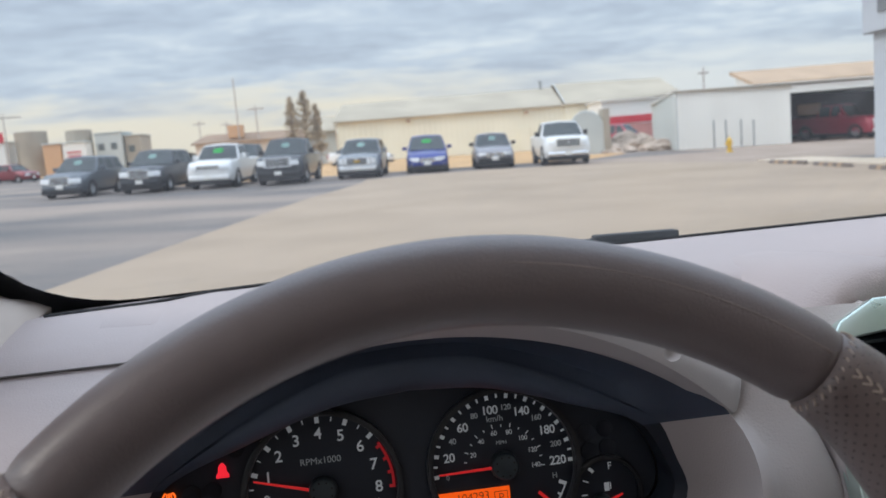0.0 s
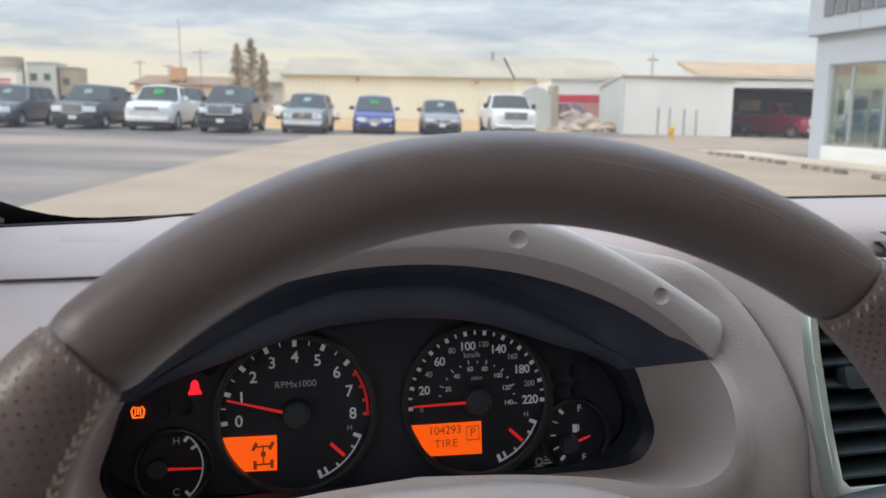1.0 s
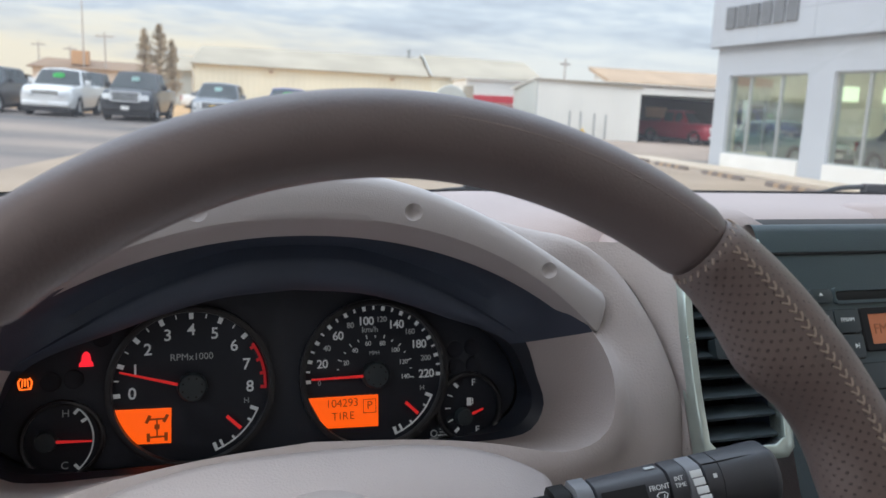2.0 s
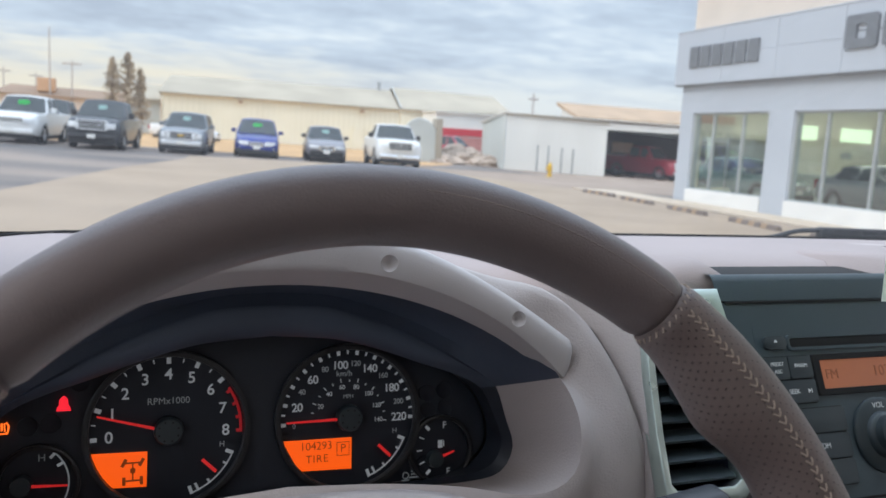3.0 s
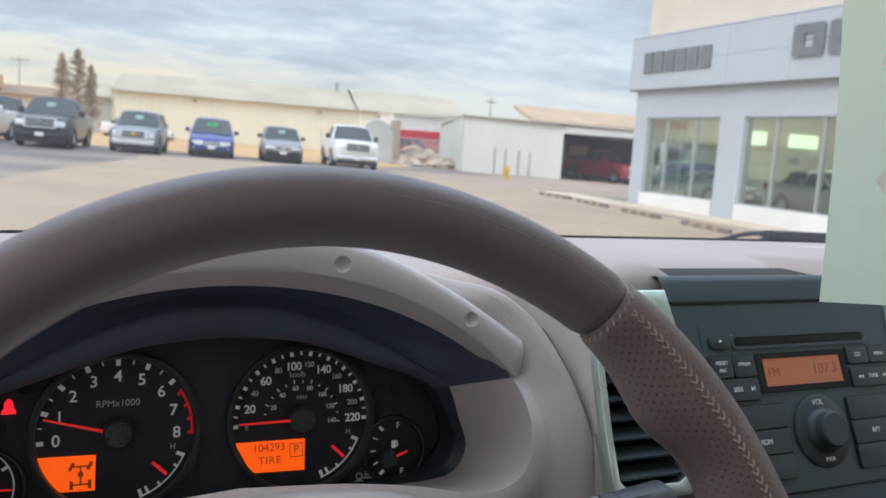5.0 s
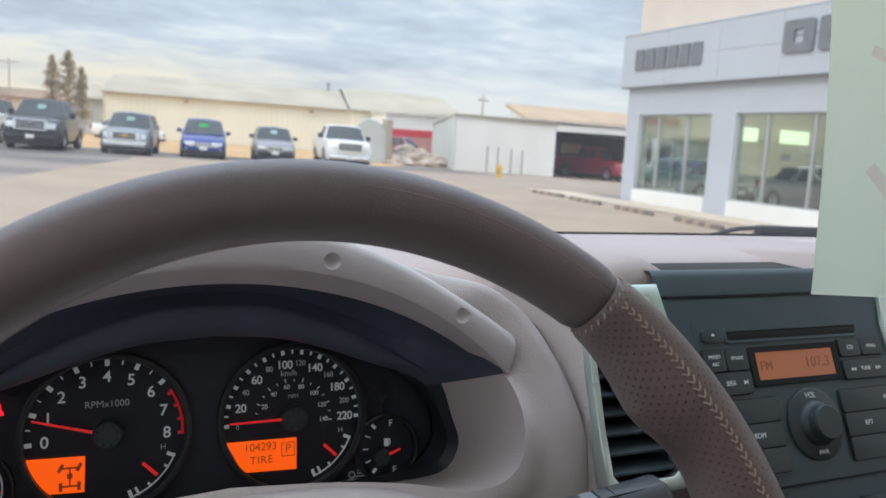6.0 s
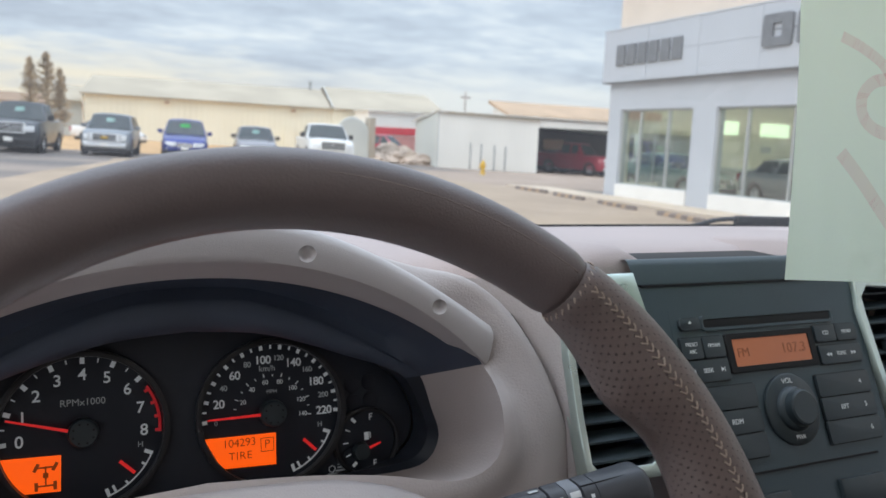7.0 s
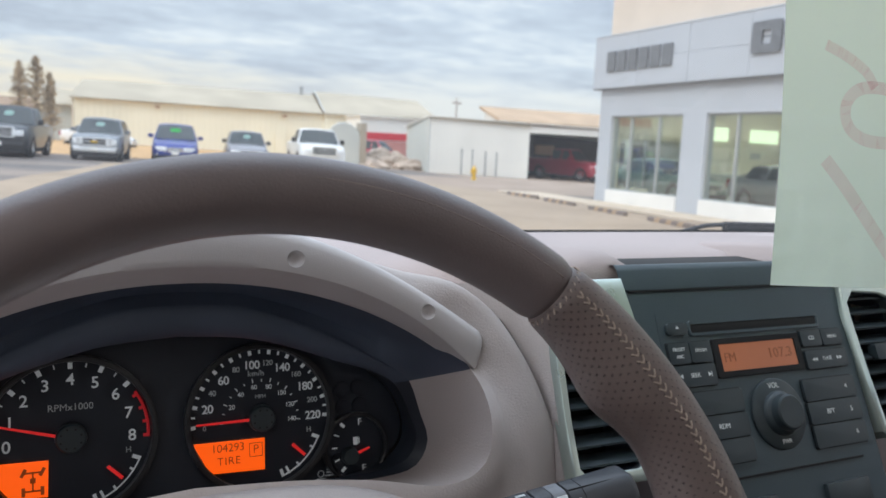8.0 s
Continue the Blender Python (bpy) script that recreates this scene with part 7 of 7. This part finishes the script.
    def pane(name, quad, lift, parent=c):
        q = [Vector(p) for p in quad]
        nrm = (q[1] - q[0]).cross(q[3] - q[0]).normalized()
        mid = sum(q, Vector()) / 4
        rows2 = []
        for v in np.linspace(0, 1, 3):
            rows2.append([(q[0].lerp(q[1], u)).lerp(q[3].lerp(q[2], u), v) + nrm * lift for u in np.linspace(0, 1, 5)])
        b = loft(rows2, closed_u=False)
        bmesh.ops.solidify(b, geom=list(b.faces), thickness=0.004)
        return part(name, b, M_CARGLASS, parent, "dark glass", smooth=False)
    # windshield laid just proud of the shell
    f0 = [Vector((x, cowl + 0.02 + 0.10 * (x / wb) ** 2, zb)) for x in (-wb * 0.94, -wb * 0.6, 0, wb * 0.6, wb * 0.94)]
    f1 = [Vector(p) for p in cab_ring(roof_f, wt, height - 0.02, 0.06)[1:6]]
    out = Vector((0, -(height - zb), roof_f - cowl)).normalized() * 0.006
    lo, hi = [a.lerp(b, 0.05) + out for a, b in zip(f0, f1)], [a.lerp(b, 0.93) + out for a, b in zip(f0, f1)]
    bm = loft([lo, hi], closed_u=False)
    bmesh.ops.solidify(bm, geom=list(bm.faces), thickness=0.004)
    wsh = part("windshield", bm, M_CARGLASS, c, "dark reflecting windshield", smooth=False)
    if sheet:
        k = 0.58
        a = f0[2].lerp(f1[2], k) + out * 2.2
        e1 = Vector((1, 0, 0))
        e2 = (f1[2] - f0[2]).normalized()
        sw, sh_ = (0.22, 0.14) if sheet is M_GREENP else (0.17, 0.13)
        b = bmesh.new()
        q = [b.verts.new(a + e1 * u * sw + e2 * v * sh_) for u, v in ((-1, -0.7), (-0.6, -1), (0.5, -1), (1, -0.5), (0.9, 0.8), (0.3, 1), (-0.7, 0.9), (-1, 0.4))]
        b.faces.new(q)
        bmesh.ops.solidify(b, geom=list(b.faces), thickness=0.003)
        part("window_sheet", b, sheet, wsh, "bright sheet in the windshield", smooth=False)
    # side windows
    doors = {"suv": 3, "van": 3, "sedan": 2, "pickup": 2}[kind]
    ys = np.linspace(cowl + 0.42, (roof_b + tail) / 2 - 0.02, doors + 1)
    for s in (-1, 1):
        for i in range(doors):
            ya, yb = ys[i] + 0.05, ys[i + 1] - 0.03

            def edge(y, up):
                zt = height - 0.10
                z = zb + 0.06 + (zt - zb - 0.06) * up
                lim = cowl + 0.10 + (roof_f - cowl) * (z - zb) / (height - zb)
                if kind != "pickup" or i == doors - 1:
                    pass
                f = (z - zb) / (height - 0.08 - zb)
                return Vector((s * (wb + (wt - wb) * f + 0.006), max(y, lim + 0.04), z))
            quad = [edge(ya, 0), edge(yb, 0), edge(min(yb, roof_b + 0.15), 1), edge(ya, 1)]
            b = bmesh.new()
            b.faces.new([b.verts.new(p) for p in quad])
            bmesh.ops.solidify(b, geom=list(b.faces), thickness=0.004)
            part("side_window", b, M_CARGLASS, c, smooth=False)
        # door mirror
        mx = s * (wb + 0.13)
        part("mirror", box(mx - 0.11, mx + 0.11, cowl + 0.45, cowl + 0.56, zb + 0.03, zb + 0.20 + (0.06 if kind == "pickup" else 0), 0.03), M_TRIMB if face in ("black_truck", "heavy", "cross") else colour, c, "door mirror")
        # head lamp
        lx = s * w * (0.67 - rnd * 0.4)
        hl = box(-F["lw"], F["lw"], -0.05, 0.10, -F["lh"], F["lh"], 0.03)
        bmesh.ops.transform(hl, matrix=Matrix.Translation((lx, 0.035, hood - 0.29 - rnd * 0.4)) @ Matrix.Rotation(radians(s * (18 + 100 * rnd)), 4, "Z"), verts=hl.verts)
        part("headlight", hl, F["lamp"], c, "clear headlight")
        fl = lathe([(0, -0.03), (0.06, -0.02), (0.065, 0.02)], 14, Matrix.Translation((s * w * 0.72, 0.0, sill + 0.18)) @ Matrix.Rotation(radians(90), 4, "X"))
        part("fog_lamp", fl, M_LAMP, c)
        part("tail_lamp", box(s * w * 0.86 - 0.07, s * w * 0.86 + 0.07, length - 0.10, length + 0.01, belt - 0.32, belt - 0.02, 0.02), M_TAIL, c)
    top = hood - 0.03 - rnd * 0.4
    gc, gh, gw = top - F["drop"], F["gh"], w * F["gw"]
    gr = part("grille", box(-gw, gw, -0.045, 0.06, gc - gh, gc + gh, 0.03), M_TRIMB, c, "dark grille")
    if F["frame"]:
        ro, ri = rounded(-gw - 0.045, gw + 0.045, gc - gh - 0.045, gc + gh + 0.045, 0.05), rounded(-gw + 0.01, gw - 0.01, gc - gh + 0.01, gc + gh - 0.01, 0.03)
        part("grille_frame", frame_bm(ro, ri, -0.05, 0.062, Matrix.Rotation(radians(90), 4, "X")), F["frame"], gr, "bright grille surround")
    for k in range(F["bars"]):
        z = gc - gh + 2 * gh * (k + 1) / (F["bars"] + 1)
        part("grille_bar", box(-gw * 0.97, gw * 0.97, -0.062, -0.03, z - 0.016, z + 0.016, 0.008), F["bar"], gr)
    if face == "silver_truck":
        part("emblem", box(-0.13, 0.13, -0.075, -0.05, gc - 0.035, gc + 0.035, 0.01), M_YELLOW, gr, "plain gold emblem")
        part("nose_panel", box(-w * 0.86, w * 0.86, -0.005, 0.10, gc - gh - 0.17, gc - gh - 0.05, 0.03), nose or colour, c)
    if face in ("black_truck", "silver_truck", "cross", "heavy"):
        part("emblem", box(-0.07, 0.07, -0.07, -0.05, gc + gh * 0.2, gc + gh * 0.2 + 0.06, 0.015), M_CHROME, gr)
    if face in ("van", "chrome_suv", "heavy"):
        part("lower_intake", box(-w * 0.48, w * 0.48, -0.075, 0.05, sill + 0.02, sill + 0.10, 0.02), M_TRIMB, c, "dark lower air intake")
    bump = nose or F["bump"] or colour
    bp = part("bumper", box(-w * (0.90 - rnd), w * (0.90 - rnd), -0.06, 0.30, sill + 0.08, sill + 0.28, 0.07, 3), bump, c, "front bumper")
    # wiper cowl and hood creases
    part("cowl_panel", box(-w * 0.80, w * 0.80, cowl - 0.10, cowl + 0.03, belt - 0.02, belt + 0.005, 0.01), M_TRIMB, c)
    for s in (-1, 1):
        part("hood_crease", tube([(s * w * 0.50, 0.30, hood - 0.045 - rnd * 0.5 + 0.035), (s * w * 0.56, cowl * 0.6, hood - rnd * 0.25 + 0.03), (s * w * 0.60, cowl - 0.12, belt + 0.0)], 0.018, 6), colour, c)
    part("valance", box(-w * 0.86, w * 0.86, 0.0, 0.35, sill - 0.10, sill + 0.12, 0.05), M_TRIMB, c)
    if plate:
        part("plate", box(-0.15, 0.15, -0.085, -0.065, sill + 0.13, sill + 0.28, 0.006), M_KNEE, bp, "blank white plate")
    part("underbody", box(-w * 0.88, w * 0.88, 0.4, length - 0.3, sill - 0.12, sill + 0.06), M_UNDER, c, smooth=False)
    # wheels
    tw = 0.115
    for s in (-1, 1):
        for y in (0.19 * length, length * (0.78 if kind != "pickup" else 0.77)):
            m = Matrix.Translation((s * (w - tw + 0.005), y, wheel)) @ Matrix.Rotation(radians(90 * s), 4, "Y")
            tyre = part("tyre", lathe([(wheel * 0.62, -tw), (wheel * 0.93, -tw), (wheel, -tw * 0.7), (wheel, tw * 0.7), (wheel * 0.93, tw), (wheel * 0.62, tw), (wheel * 0.60, tw * 0.6)], 28, m), M_TYRE, c, "black tyre")
            spokes = [box(-0.03, 0.03, 0.04, wheel * 0.60, tw * 0.55, tw * 0.85, 0.008, 1, m @ Matrix.Rotation(radians(72 * k), 4, "Z")) for k in range(5)]
            part("rim", join(lathe([(0, tw * 0.8), (0.07, tw * 0.8), (0.08, tw * 0.5), (wheel * 0.5, tw * 0.25), (wheel * 0.58, tw * 0.8), (wheel * 0.62, tw * 0.85), (wheel * 0.62, -tw * 0.5)], 28, m), *spokes), M_RIM, tyre, "alloy rim")
            arch = lathe([(wheel * 1.03, -0.06), (wheel * 1.14, -0.06), (wheel * 1.14, 0.02), (wheel * 1.03, 0.02)], 20, Matrix.Translation((s * (w - 0.005), y, wheel)) @ Matrix.Rotation(radians(90 * s), 4, "Y") @ Matrix.Rotation(radians(90), 4, "Z"), (radians(-95), radians(95)))
            part("wheel_arch", arch, M_TRIMB, c)
    return c


def park(c, x, y, yaw):
    tilt = Matrix.Rotation(math.atan(0.025), 4, "Y") @ Matrix.Rotation(math.atan(0.0055), 4, "X")
    c.matrix_basis = Matrix.Translation((x, y, G(x, y))) @ tilt @ Matrix.Rotation(radians(yaw), 4, "Z")


C_GREY = paint("paint_graphite", (0.095, 0.108, 0.125))
C_BLACK = paint("paint_black", (0.032, 0.036, 0.044))
C_WHITE = paint("paint_white", (0.74, 0.74, 0.73), 0.35, 0.0)
C_SILVER = paint("paint_silver", (0.66, 0.67, 0.68), 0.35, 0.15)
C_BLUE = paint("paint_blue", (0.018, 0.034, 0.22))
C_RED = paint("paint_red", (0.19, 0.015, 0.025))
C_AQUA = paint("paint_aqua", (0.18, 0.25, 0.25), 0.35, 0.2)
C_MID = paint("paint_mid_grey", (0.25, 0.245, 0.265), 0.35, 0.35)
C_PEWTER = paint("paint_pewter", (0.20, 0.215, 0.235), 0.35, 0.35)
C_CHERRY = paint("paint_cherry", (0.34, 0.030, 0.055), 0.35, 0.1)

park(car("suv", C_GREY, "graphite suv parked on the damp asphalt", 4.7, 1.88, 1.70, 1.08, 1.02, "chrome_suv", M_CYANP), -11.15, 34.2, -8)
park(car("suv", C_BLACK, "black suv with a chrome grille", 4.9, 1.94, 1.80, 1.14, 1.12, "chrome_suv", M_CYANP, 0.38), -8.0, 34.1, -7)
park(car("pickup", C_WHITE, "white pickup with a green windshield sheet", 5.7, 1.98, 1.88, 1.20, 1.18, "slot", M_GREENP, 0.40), -5.2, 34.0, -7)
park(car("pickup", C_BLACK, "dark pickup truck with a black front bumper", 5.8, 2.02, 1.95, 1.24, 1.22, "black_truck", M_CYANP, 0.41), -2.3, 33.4, -8)
park(car("suv", C_PEWTER, "pewter suv with a broad bright grille and silver bumper", 4.8, 1.93, 1.75, 1.10, 1.08, "silver_truck", M_CYANP, 0.37, nose=C_SILVER), 1.0, 34.6, -9)
park(car("van", C_BLUE, "blue minivan with a green windshield sheet", 5.1, 1.95, 1.74, 1.06, 0.98, "van", M_GREENP, 0.34), 4.25, 36.0, -7)
park(car("suv", C_MID, "mid-grey crossover with a dark lower bumper", 4.6, 1.86, 1.66, 1.06, 1.00, "cross", M_CYANP, 0.36), 7.45, 36.2, -8)
park(car("pickup", C_WHITE, "white heavy pickup truck standing high", 5.9, 2.14, 2.02, 1.32, 1.30, "heavy", None, 0.45), 10.55, 34.8, -8)
park(car("suv", C_RED, "red vehicle far off by the road", 4.6, 1.85, 1.7, 1.08, 1.02, "plain", None, 0.36), -27.5, 77.7, 60)
park(car("sedan", C_WHITE, "white car parked by the warehouse", 4.6, 1.80, 1.45, 0.95, 0.90, "plain", None, 0.32), 4.2, 58, 70)
park(car("pickup", C_BLACK, "dark pickup truck in the second row", 5.8, 2.0, 1.92, 1.22, 1.2, "black_truck", None, 0.40), -5.2, 42.5, -7)
park(car("pickup", C_CHERRY, "dark red pickup truck in the open bay", 5.9, 2.1, 2.22, 1.42, 1.40, "silver_truck", None, 0.46, nose=C_SILVER), 34.0, 45.4, 24)
park(car("van", C_CHERRY, "red van standing behind the shed", 4.6, 1.85, 1.95, 1.15, 1.05, "plain", None, 0.34), 25.4, 62.0, 40)

# display cars in the showroom
for kind, col, lab, x, y, yaw in (("sedan", C_AQUA, "pale aqua display car in the showroom", 2.6, 3.2, 95), ("sedan", C_PEWTER, "pewter display car in the showroom", 8.2, 3.4, 85), ("sedan", C_RED, "red display car in the showroom", 13.0, 3.4, 95)):
    s = car(kind, col, lab, 4.6, 1.85, 1.5 if kind == "sedan" else 1.75, 0.98 if kind == "sedan" else 1.1, 0.92 if kind == "sedan" else 1.05, "plain", None, 0.34)
    s.matrix_basis = DEAL @ Matrix.Translation((x, y, 0.10)) @ Matrix.Rotation(radians(yaw), 4, "Z")
    tagged(s, group="showroom cars")


# ---- chassis under the cab ----
def chassis():
    c = thing("truck_chassis", (CX, -0.1, G(CX, 0)), "black steel chassis with four wheels under the cab", "chassis")
    for s in (-1, 1):
        part("frame_rail", box(CX + s * 0.42 - 0.04, CX + s * 0.42 + 0.04, -1.6, 1.35, 0.36, 0.50, 0.012), M_UNDER, c)
    for y in (-1.15, 0.98):
        part("axle", tube([(CX - 0.70, y, 0.40), (CX + 0.70, y, 0.40)], 0.04, 12), M_UNDER, c)
        for s in (-1, 1):
            x = CX + s * 0.68
            r = 0.40 - G(x, y)
            m = Matrix.Translation((x, y, 0.40)) @ Matrix.Rotation(radians(90 * s), 4, "Y")
            w = part("tyre", lathe([(r * 0.62, -0.11), (r * 0.93, -0.11), (r, -0.08), (r, 0.08), (r * 0.93, 0.11), (r * 0.62, 0.11), (r * 0.60, 0.06)], 28, m), M_TYRE, c, "black tyre")
            part("rim", lathe([(0, 0.09), (0.07, 0.09), (0.09, 0.04), (r * 0.52, 0.02), (r * 0.60, 0.09), (r * 0.62, -0.05)], 28, m), M_RIM, w, "alloy rim")


chassis()
